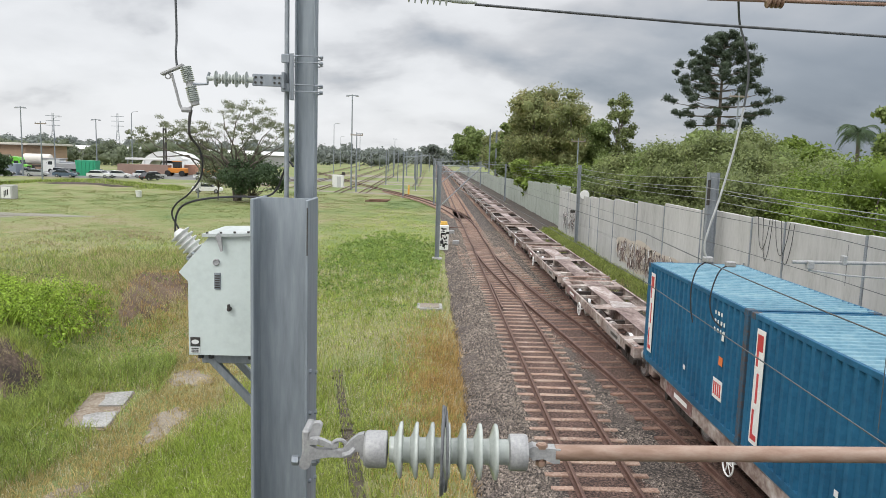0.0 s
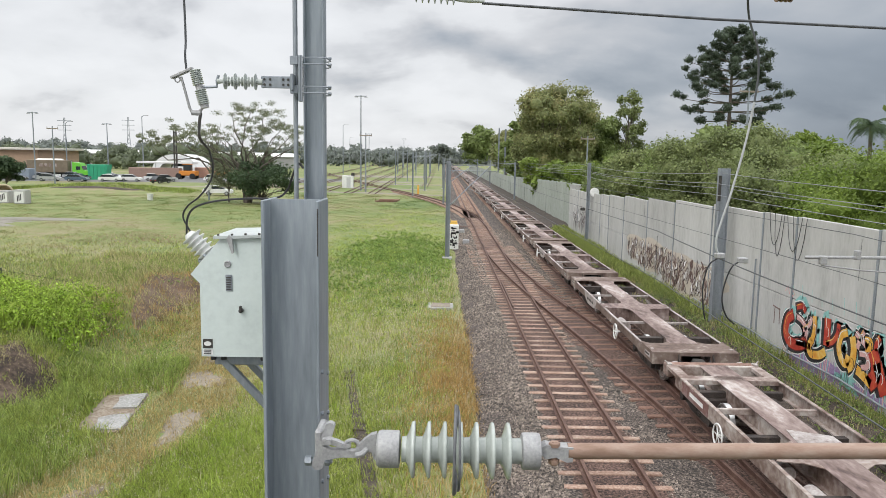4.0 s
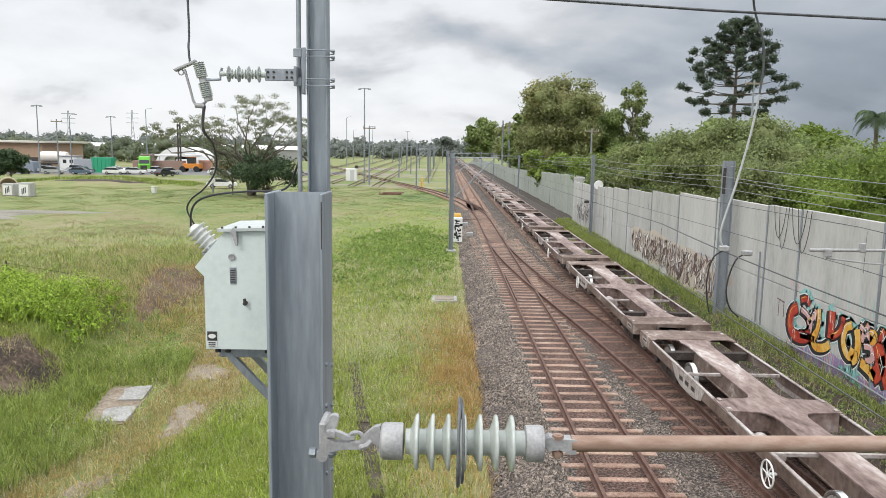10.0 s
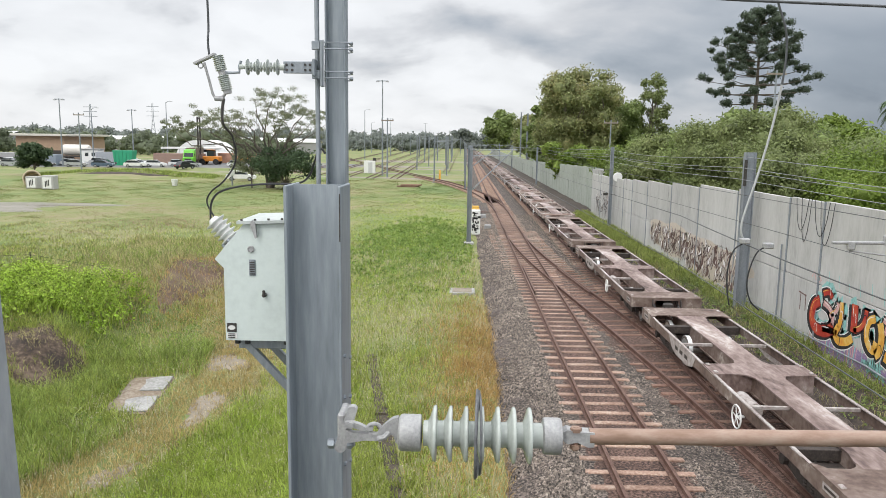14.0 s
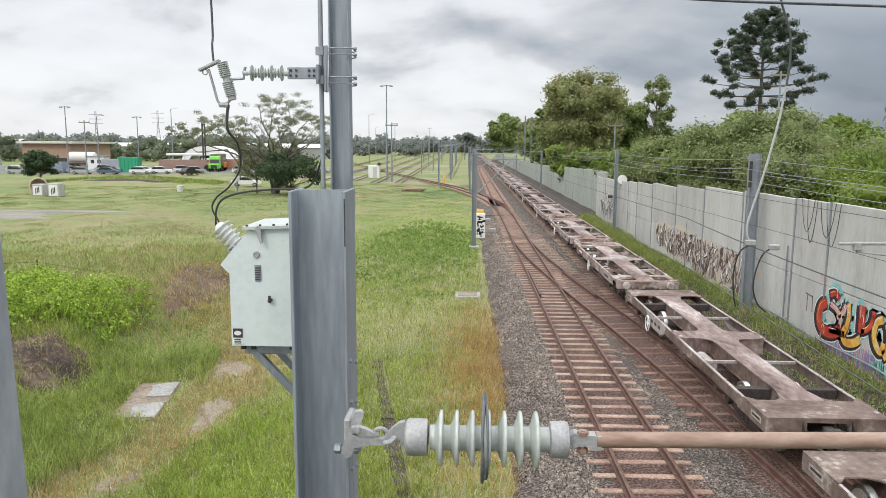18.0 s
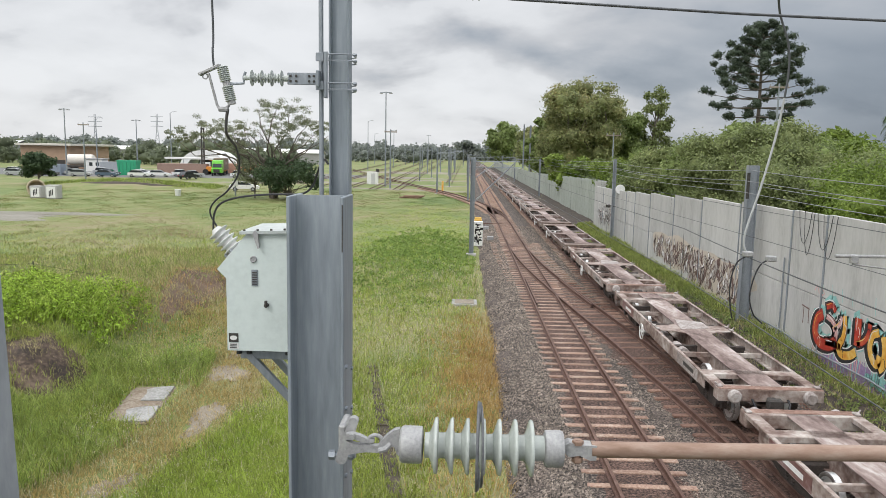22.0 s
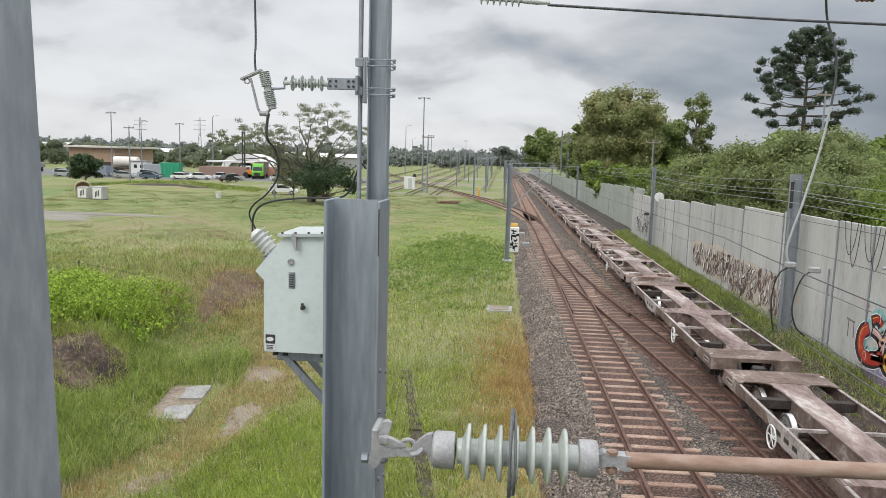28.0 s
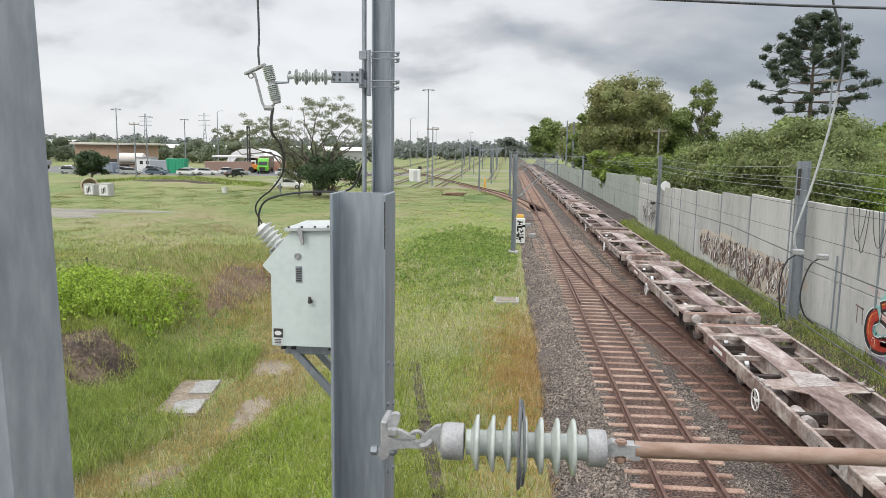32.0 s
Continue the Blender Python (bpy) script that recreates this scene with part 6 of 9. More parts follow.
def make_murals():
    # the bright one: it runs from y 24 (start) to y 17.6
    m = thing("wall_painting", "bright red, yellow and teal spray painting on the wall", "mural")
    blob(m, 22.3, 0.0, 0.9, 0.40, purple, 1, 5, rag=0.22)
    blob(m, 20.5, -0.05, 0.8, 0.42, purple, 1, 6, rag=0.22)
    blob(m, 18.9, -0.12, 0.9, 0.40, purple, 1, 8, rag=0.22)
    blob(m, 19.8, 0.10, 0.5, 0.22, teal, 2, 7, rag=0.25)
    rr = random.Random(3)
    for k in range(60):
        y = 23.6 - 0.10 * k
        stroke(m, [(y, 0.45), (y + rr.uniform(-0.1, 0.1), rr.uniform(-0.5, 0.0))], rr.uniform(0.04, 0.12), rr.choice((teal, purple, purple, g_pink)), 2, taper=0.5)
    for k in range(9):
        y = 23.2 - 0.6 * k
        stroke(m, [(y, 1.9), (y + 0.05, 2.15 + rr.uniform(0, 0.3))], 0.07, teal, 0, taper=0.6)
    letters = [
        (g_red, [(23.05, 1.31), (23.40, 1.08), (23.48, 0.64), (23.18, 0.37), (22.57, 0.41), (22.10, 0.65)], 0.32),
        (g_red, [(22.77, 0.47), (22.29, 0.53), (21.86, 0.53)], 0.20),
        (g_red, [(22.87, 1.58), (22.52, 1.69), (22.31, 1.55)], 0.16),
        (g_pink, [(22.81, 1.29), (22.42, 1.20), (22.16, 0.97), (22.18, 0.70)], 0.17),
        (g_pink, [(22.37, 0.95), (21.99, 1.23), (21.90, 1.47)], 0.15),
        (g_yel, [(21.74, 1.54), (21.69, 1.12), (21.79, 0.73)], 0.20),
        (g_yel, [(21.80, 0.77), (21.96, 0.51), (21.75, 0.34), (21.29, 0.44), (20.99, 0.63)], 0.24),
        (g_red, [(20.99, 1.64), (20.97, 1.21), (20.96, 0.81)], 0.30),
        (g_red, [(20.97, 0.88), (20.62, 1.04), (20.42, 1.30), (20.38, 1.61)], 0.16),
        (g_yel, [(19.91, 1.48), (20.21, 1.32), (20.29, 0.93), (20.11, 0.64), (19.86, 0.58), (19.79, 0.85)], 0.22),
        (g_yel, [(19.67, 1.42), (19.55, 1.08), (19.59, 0.66), (19.78, 0.47)], 0.26),
        (g_pink, [(19.52, 1.56), (19.22, 1.44), (18.93, 1.30)], 0.16),
        (g_pink, [(19.13, 1.69), (19.32, 1.39), (19.39, 1.14)], 0.15),
        (g_yel, [(19.06, 1.45), (18.85, 1.48), (18.83, 1.33), (19.03, 1.27)], 0.22),
        (g_red, [(18.43, 1.71), (18.55, 1.50), (18.56, 1.31)], 0.14),
        (g_pink, [(19.26, 1.05), (18.94, 1.08), (18.84, 0.82), (19.14, 0.67)], 0.15),
        (g_red, [(18.71, 1.27), (18.51, 0.98), (18.49, 0.62), (18.75, 0.34)], 0.40),
        (g_red, [(18.46, 1.00), (18.24, 0.63), (18.02, 0.27)], 0.36),
        (g_yel, [(19.34, 0.57), (19.00, 0.49), (18.65, 0.37)], 0.26),
    ]
    # inner lines of the letters
    for mt, pts, w in letters:
        y, z = pts[len(pts) // 2]
        stroke(m, arc(y, z, 0.10, 0.16, rr.uniform(0, 90), 230, 8), 0.03, rr.choice((g_blk, g_wht)), 9, taper=0.5)
    for i, (mt, pts, w) in enumerate(letters):
        w *= 1.08
        pts = smooth_line(pts)
        stroke(m, [(y + rr.uniform(-0.08, 0.08), z + rr.uniform(-0.06, 0.1)) for y, z in pts], w + 0.42, teal, 0, "halo", 0.25)
        sh = [(y + 0.09, z - 0.04) for y, z in pts]
        stroke(m, sh, w + 0.24, g_wht, 3, "rim")
        stroke(m, sh, w + 0.17, g_blk, 4, "outline")
        stroke(m, pts, w + 0.06, g_maroon if mt is g_red else g_blk, 6, "outline")
        stroke(m, pts, w, mt, 7, "letter_body")
        stroke(m, [(y + w * 0.22, z + 0.05) for y, z in pts[: max(2, len(pts) // 2 + 1)]], 0.035, g_wht if i % 2 else g_yel, 8, "highlight", 0.7)
    for k in range(4):
        stroke(m, arc(18.0 - 0.17 * k, 1.18 - 0.03 * k, 0.07, 0.16, 90 * k, 90 * k + 250, 8), 0.06, g_blk, 6)
    blob(m, 17.4, 0.7, 0.25, 0.2, g_pink, 5, 12)
    # the brown and white one farther off
    t = thing("wall_painting", "brown and white tangled spray painting on the wall", "mural")
    blob(t, 40.6, 1.05, 3.6, 0.85, g_cream, 0, 21, rag=0.10)
    blob(t, 33.5, 0.85, 4.6, 0.95, g_cream, 0, 22, rag=0.10)
    rr = random.Random(17)
    for k in range(330):
        # wavy leaf shapes, dark at the rim and pale inside
        y = rr.uniform(29.0, 43.9)
        z = rr.uniform(0.15, 1.55) if y < 37 else rr.uniform(0.4, 1.5)
        h, bow, tilt = rr.uniform(0.28, 0.62), rr.uniform(-0.28, 0.28), rr.uniform(-0.3, 0.3)
        pts = [(y + tilt * u + bow * math.sin(math.pi * (u + 0.5)), z + h * u) for u in (-0.5, -0.32, -0.15, 0.0, 0.15, 0.32, 0.5)]
        w = rr.uniform(0.11, 0.26)
        lay = 1 + 2 * (k % 5)
        stroke(t, pts, w + rr.uniform(0.08, 0.15), rr.choice((g_umber, g_brown, g_brown)), lay, taper=0.75)
        stroke(t, [(a + 0.02, c + 0.02) for a, c in pts], w, rr.choice((g_cream, g_wht, g_tan, g_tan, g_brown)), lay + 1, taper=0.9)
    s = thing("wall_painting", "small dark spray scribble on the wall", "mural")
    for k in range(70):
        y, z = rr.uniform(57.4, 62.8), rr.uniform(0.5, 2.1)
        a0 = rr.uniform(0, 360)
        stroke(s, arc(y, z, rr.uniform(0.15, 0.5), rr.uniform(0.2, 0.5), a0, a0 + 150, 8), 0.10, rr.choice((g_brown, g_blk, g_wht)), 1 + k % 5, taper=0.6)
    f = thing("wall_painting", "thin dark tag scrawl on the wall", "mural")
    for pts in ([(24.4, 1.25), (24.4, 0.7)], [(24.55, 1.3), (24.0, 1.25)], [(24.05, 1.3), (24.02, 0.75)], [(23.75, 1.95), (23.6, 2.15), (23.45, 1.9)], [(23.3, 2.1), (23.1, 1.95), (23.3, 1.85)]):
        stroke(f, pts, 0.05, g_brown if pts[0][1] < 1.5 else g_pink, 1)


def make_wall_cables():
    c = thing("wall_cable", "loose dark cables hanging over the wall", "cable")
    for y0, y1, zl in ((25.2, 24.3, 3.35), (24.8, 24.1, 3.0), (23.9, 22.9, 3.3), (23.5, 22.6, 3.05)):
        q = Build()
        pts = [(WALL_X - 0.05, y0 + (y1 - y0) * k / 8, wall_top(24) + 0.02 - (wall_top(24) - zl) * math.sin(math.pi * k / 8) ** 0.7) for k in range(9)]
        q.tube(pts, 0.010, 6)
        part("cable", q, black_rubber, c)
    p = thing("wall_conduit", "dark vertical conduit fixed to the wall", "conduit")
    q = Build()
    q.tube([(WALL_X - 0.06, 26.05, -0.4), (WALL_X - 0.06, 26.05, 2.7)], 0.03, 8)
    part("pipe", q, galv, p)
    h = thing("wall_pipe", "thin grey pipe along the foot of the wall", "pipe")
    q = Build()
    q.tube([(WALL_X - 0.12, y, 0.05 + 0.05 * math.sin(y)) for y in range(4, 33, 2)], 0.03, 8)
    part("pipe", q, galv, h)


make_murals()
make_wall_cables()


# ---- things on the ground beside the line ----
def make_line_side():
    s = thing("trackside_board", "white board covered with black scribble", "sign", (0.97, 51.7, -0.4))
    b = Build()
    b.box(-0.32, 0.32, -0.3, 0.3, 0, 1.75, 0.02)
    part("cabinet", b, white_paint, s)
    rr = random.Random(8)
    for k in range(44):
        q = Build()
        x, z = rr.uniform(-0.29, 0.16), rr.uniform(0.08, 1.55)
        q.box(x, x + rr.uniform(0.05, 0.2), -0.308, -0.299, z, z + rr.uniform(0.05, 0.16), m=None)
        part("scribble", q, g_blk, s)
    y = thing("point_machine", "yellow and grey point machine beside the rails", "point machine", (1.2, 66, -0.25))
    b = Build()
    b.box(-0.35, 0.35, -0.3, 0.3, 0, 0.45, 0.06)
    b.tube([(-0.3, 0, 0.45), (0.3, 0, 0.45)], 0.2, 12)
    part("housing", b, plain("yellow_paint", (0.55, 0.33, 0.05), 0.6), y, "yellow housing")
    q = Build()
    q.box(0.3, 2.2, -0.04, 0.04, 0.05, 0.12, 0.01)
    part("drive_rod", q, rail_steel, y)
    # small pale boxes, each with an added rod, stand in for white rocks
    for x, yy, w in ((1.75, 61.0, 0.26), (1.9, 53.5, 0.24)):
        t = thing("trackside_box", "pale grey box standing in for small white rocks", "equipment box", (x, yy, -0.25), group="trackside boxes")
        b = Build()
        b.box(-w, w, -0.22, 0.22, 0, 0.34, 0.04)
        part("case", b, alu, t)
        b = Build()
        b.box(w, w + 0.8, -0.03, 0.03, 0.05, 0.10, 0.01)
        part("rod", b, rail_steel, t)
    t = thing("manhole", "square concrete manhole set in the grass", "manhole", (0.05, 31.3, -0.46))
    b = Build()
    b.box(-0.56, 0.56, -0.55, 0.55, 0.0, 0.16, 0.02)
    part("collar", b, slab_mat, t)
    b = Build()
    b.box(-0.42, 0.42, -0.42, 0.42, 0.155, 0.185, 0.01)
    part("cover", b, path_mat, t)
    t = thing("concrete_pit", "sunken concrete pit with two cracked pale lids", "pit", pose(-8.95, 19.3, float(gz(-8.95, 19.3)) + 0.012, 0, 0, 9))
    b = Build()
    b.extrude([(-0.62, -1.45), (0.20, -1.55), (0.58, -1.50), (0.60, 0.2), (0.62, 1.45), (-0.1, 1.52), (-0.60, 1.46), (-0.66, 0.3)], pose(0, 0, -0.10), 0.12)
    part("surround", b, pit_mat, t, "earth-stained concrete surround")
    rr = random.Random(50)
    for y0, y1, x0 in ((-1.42, -0.28, -0.22), (0.22, 1.40, -0.12)):
        b = Build()
        e = [(x0, y0 + 0.05), (0.54, y0), (0.56, (y0 + y1) / 2), (0.55, y1), (x0 + 0.2, y1 - 0.03), (x0 - 0.06, y1 - 0.22), (x0 + 0.03, (y0 + y1) / 2)]
        b.extrude(e, pose(0, 0, 0.0, rr.uniform(-1.5, 1.5), rr.uniform(-2, 2), 0), 0.055)
        part("lid", b, slab_mat, t, "cracked pale concrete lid")
    t = thing("cable_trough", "line of dark mouldy concrete trough lids", "cable trough", kind="structure")
    y, rr = 8.0, random.Random(4)
    while y < 22:
        b = Build()
        x = -0.24 - 0.185 * (y - 8)
        w = rr.uniform(0.10, 0.17)
        b.extrude([(-w, -0.27), (w * rr.uniform(0.7, 1), -0.25), (w, rr.uniform(0, 0.2)), (w * 0.8, 0.27), (-w * rr.uniform(0.6, 1), 0.26), (-w * 0.9, 0.0)], pose(0, 0, -0.08), rr.uniform(0.09, 0.15))
        o = part("lid", b, trough_mat, t)
        o.matrix_basis = pose(x + rr.uniform(-0.03, 0.03), y, float(gz(x, y)) + rr.uniform(-0.06, -0.015), rr.uniform(-8, 8), rr.uniform(-9, 9), 10.5 + rr.uniform(-14, 14))
        y += 0.50


slab_mat = material("weathered_grey_slab", [(0.17, 0.165, 0.15), (0.30, 0.295, 0.28), (0.44, 0.435, 0.42)], scale=1.5, fine=14, rough=0.95, bump=0.4, by="world")
pit_mat = material("earth_stained_concrete", [(0.12, 0.085, 0.055), (0.21, 0.165, 0.12), (0.32, 0.28, 0.23)], scale=1.6, fine=12, rough=0.95, bump=0.5, by="world")
trough_mat = material("mouldy_trough_concrete", [(0.03, 0.023, 0.016), (0.075, 0.06, 0.044), (0.16, 0.135, 0.105)], scale=3, fine=16, rough=0.95, bump=0.6, by="world")
make_line_side()


# ---- plants ----
def leaf_mat(name, colors, tint=0.35, scale=0.25):
    return material(name, colors, scale=scale, fine=2.5, rough=0.6, bump=0.0, by="world", island=True, random_tint=tint, translucent=0.42, spec=0.3)


leaf_mid = leaf_mat("mid_green_leaves", [(0.12, 0.165, 0.056), (0.195, 0.25, 0.082), (0.285, 0.34, 0.125)])
leaf_olive = leaf_mat("olive_brown_leaves", [(0.165, 0.205, 0.085), (0.25, 0.275, 0.115), (0.37, 0.315, 0.15)])
leaf_bright = leaf_mat("bright_green_leaves", [(0.115, 0.17, 0.032), (0.18, 0.25, 0.046), (0.27, 0.33, 0.075)])
leaf_pine = leaf_mat("blue_green_pine_needles", [(0.05, 0.072, 0.052), (0.082, 0.108, 0.072), (0.115, 0.145, 0.10)])
leaf_dark = leaf_mat("dark_green_leaves", [(0.045, 0.075, 0.04), (0.075, 0.115, 0.056), (0.11, 0.155, 0.08)])
leaf_grey = leaf_mat("grey_green_leaves", [(0.14, 0.175, 0.07), (0.215, 0.255, 0.10), (0.31, 0.34, 0.145)])
# distance haze is put into the next two leaf colours: paler and greyer
leaf_far_haze = leaf_mat("haze_paled_far_leaves", [(0.18, 0.205, 0.19), (0.225, 0.25, 0.225), (0.27, 0.295, 0.26)], 0.25, 0.03)
leaf_scrub_haze = leaf_mat("haze_paled_scrub_leaves", [(0.125, 0.15, 0.10), (0.17, 0.20, 0.125), (0.225, 0.25, 0.16)], 0.3, 0.03)
leaf_dusty = leaf_mat("dusty_grey_green_leaves", [(0.14, 0.16, 0.095), (0.205, 0.225, 0.135), (0.28, 0.295, 0.185)], 0.3, 0.2)
bark = material("grey_brown_bark", [(0.06, 0.05, 0.04), (0.12, 0.10, 0.08), (0.19, 0.165, 0.14)], scale=3, fine=20, rough=0.95, bump=0.5, stretch=(1, 1, 0.2))


def leaves(clumps, per, size, seed, fill=0.5, flat=0.0, droop=0.0, core=0.0):
    """Leaf quads strewn over clumps (x, y, z, rx, ry, rz), most near the skin of each."""
    rng = np.random.default_rng(seed)
    c = np.asarray(clumps, float)
    n = len(c) * per
    i = np.repeat(np.arange(len(c)), per)
    d = rng.normal(size=(n, 3))
    d /= np.linalg.norm(d, axis=1)[:, None]
    r = fill + (1 - fill) * rng.random(n) ** 0.6
    r *= 1 + 0.18 * rng.normal(size=n).clip(-1.5, 1.5)
    p = c[i, :3] + d * r[:, None] * c[i, 3:]
    nrm = d + 0.8 * rng.normal(size=(n, 3))
    nrm[:, 2] += 0.5 + flat
    nrm /= np.linalg.norm(nrm, axis=1)[:, None]
    u = np.cross(nrm, rng.normal(size=(n, 3)))
    u /= np.linalg.norm(u, axis=1)[:, None]
    v = np.cross(nrm, u)
    s = size * (0.55 + 0.9 * rng.random(n))[:, None]
    w = s * 0.55
    q = np.stack([p - u * s, p - v * w, p + u * s - nrm * s * droop, p + v * w], 1).reshape(-1, 3)
    F = np.arange(4 * n).reshape(-1, 4)
    if core <= 0:
        return q, F
    # a rough hidden core in every clump, so that no sky shows through its middle
    th, ph = np.meshgrid(np.linspace(0, 2 * np.pi, 9)[:-1], np.linspace(0.25, np.pi - 0.25, 5))
    ball = np.stack([np.cos(th) * np.sin(ph), np.sin(th) * np.sin(ph), np.cos(ph)], -1).reshape(-1, 3)
    k = np.arange(4)[:, None] * 8
    j = np.arange(8)[None]
    bf = np.stack([k + j, k + (j + 1) % 8, k + 8 + (j + 1) % 8, k + 8 + j], -1).reshape(-1, 4)
    m = len(c)
    bv = (c[:, None, :3] + ball[None] * c[:, None, 3:] * core * (0.8 + 0.4 * rng.random((m, len(ball), 1)))).reshape(-1, 3)
    return np.concatenate([q, bv]), np.concatenate([F, (bf[None] + 4 * n + len(ball) * np.arange(m)[:, None, None]).reshape(-1, 4)])


def limb(b, a, c, r0, r1, rr, n=6, bend=0.12):
    a, c = Vector(a), Vector(c)
    L = (c - a).length
    pts = [a.lerp(c, k / 4) + Vector((rr.uniform(-1, 1), rr.uniform(-1, 1), rr.uniform(-0.5, 1))) * (bend * L * (0.3 if k in (0, 4) else 1) * (0 if k == 0 else 1)) for k in range(5)]
    b.tube(pts, r0, n, r1=r1)


def tree(name, x, y, h, spread, mat, label, seed, clear=0.3, clumps=26, per=260, size=0.3, squash=0.62, z0=-0.3, trunk_r=0.3, depth=None, clump_r=0.34, shape=0.5, fill=0.45):
    """A broadleaf tree: tapered trunk, limbs to every few clumps, an uneven crown of leaf clumps."""
    rr = random.Random(seed)
    t = thing(name, label, "tree" if "shrub" not in name else "shrub", (x, y, z0))
    cl = []
    depth = depth or spread
    crown_h = h * (1 - clear)
    for k in range(clumps):
        for _ in range(30):
            a, q, zz = rr.uniform(0, 2 * math.pi), math.sqrt(rr.random()), rr.random()
            edge = math.sqrt(max(0.0, 1 - abs(2 * zz ** (0.5 + shape) - 1) ** 2.2))
            if q < edge + 0.15:
                break
        r = spread * clump_r * rr.uniform(0.65, 1.2)
        px, py = (spread - r) * q * math.cos(a), (depth - r) * q * math.sin(a)
        pz = h * clear + r * squash + (crown_h - 2 * r * squash) * zz
        cl.append((px, py, pz, r, r * depth / spread, r * squash * rr.uniform(0.8, 1.25)))
    b = Build()
    fork = h * clear * 0.9 + 0.3
    b.tube([(0, 0, -0.3), (rr.uniform(-0.1, 0.1), 0, fork * 0.5), (rr.uniform(-0.2, 0.2), rr.uniform(-0.2, 0.2), fork), (0, 0, h * 0.72)], trunk_r, 9, r1=trunk_r * 0.3)
    for c in cl[::2]:
        limb(b, (0, 0, fork * rr.uniform(0.8, 1.3)), c[:3], trunk_r * 0.42, trunk_r * 0.08, rr)
    part("trunk", b, bark, t, "rough grey-brown trunk and limbs")
    v, f = leaves(cl, per, size, seed, fill, core=0.5 if fill >= 0.5 else 0.0)
    part("crown", quick_mesh("crown", v, f, mat), None, t)
    return t


def pine(x, y, h, seed):
    """A hoop pine: straight trunk, whorls of bare boughs that end in dark tufts."""
    rr = random.Random(seed)
    t = thing("pine_tree", "tall dark hoop pine with tufted whorled boughs", "tree", (x, y, 0))
    b, cl = Build(), []
    b.tube([(0, 0, -0.3), (0.1, 0, h * 0.5), (0, 0, h)], 0.55, 10, r1=0.1)
    z = h * 0.46
    while z < h * 0.985:
        u = (z / h - 0.46) / 0.54
        reach = 10.5 * (1 - u) ** 0.62 * (1 - 0.45 * max(0, 0.16 - u) / 0.16) + 0.9
        n = 7 if u < 0.7 else 6
        a0 = rr.uniform(0, 6.28)
        for k in range(n):
            a = a0 + 2 * math.pi * k / n + rr.uniform(-0.25, 0.25)
            L = reach * rr.uniform(0.62, 1.12)
            tip = Vector((L * math.cos(a), L * math.sin(a), z + L * (0.5 * u) - 0.10 * L * max(0, 0.3 - u)))
            mid = Vector((0.5 * L * math.cos(a), 0.5 * L * math.sin(a), z - 0.03 * L + 0.2 * u * L))
            b.tube([(0, 0, z), mid, tip], 0.12, 5, r1=0.04)
            for s in ((1.0, 0.86) if u < 0.4 else (1.0, 0.8, 0.58)):
                p = mid.lerp(tip, max(0, (s - 0.5) * 2))
                r = rr.uniform(0.62, 1.12) * (0.8 if u > 0.85 else 1)
                cl.append((p.x + rr.uniform(-0.3, 0.3), p.y + rr.uniform(-0.3, 0.3), p.z + 0.25 + rr.uniform(-0.35, 0.45), r * 1.2, r * 1.2, r * 0.9))
        z += h * 0.050 * rr.uniform(0.85, 1.15)
    part("trunk", b, bark, t, "straight trunk and bare boughs")
    v, f = leaves(cl, 170, 0.17, seed, 0.45, core=0.6)
    part("crown", quick_mesh("crown", v, f, leaf_pine), None, t)


def palm(x, y, h, seed, r=4.2, n=20):
    rr = random.Random(seed)
    t = thing("palm_tree", "palm tree with arching dark green fronds", "tree", (x, y, 0))
    b = Build()
    b.tube([(0, 0, -0.2), (0.15, 0, h * 0.5), (0, 0, h)], 0.28, 9, r1=0.2)
    part("trunk", b, bark, t)
    for k in range(n):
        a, up = 2 * math.pi * k / n * 2.4, rr.uniform(0.1, 1.2)
        V, F = [], []
        pts = []
        for j in range(9):
            u = j / 8
            q = r * u * (1 - 0.25 * u * u)
            pts.append(Vector((q * math.cos(a), q * math.sin(a), h + r * (up * u - (0.75 + 0.35 * up) * u * u))))
        for j in range(1, 9):
            for s in (-1, 1):
                for e in (0, 0.5):
                    p = pts[j].lerp(pts[j - 1], e)
                    d = (pts[j] - pts[j - 1]).normalized()
                    side = d.cross(Vector((0, 0, 1))).normalized() * s
                    ln = 1.0 * math.sin(math.pi * min(1, j / 8.6)) + 0.2
                    tip = p + side * ln * 0.75 + d * ln * 0.5 - Vector((0, 0, ln * 0.45))
                    i = len(V)
                    V += [p - d * 0.09, p + d * 0.09, tip]
                    F.append((i, i + 1, i + 2))
        bb = Build()
        bb.add(V, F)
        bb.tube(pts, 0.04, 4, r1=0.01)
        part("frond", bb, leaf_dark, t, smooth=0)


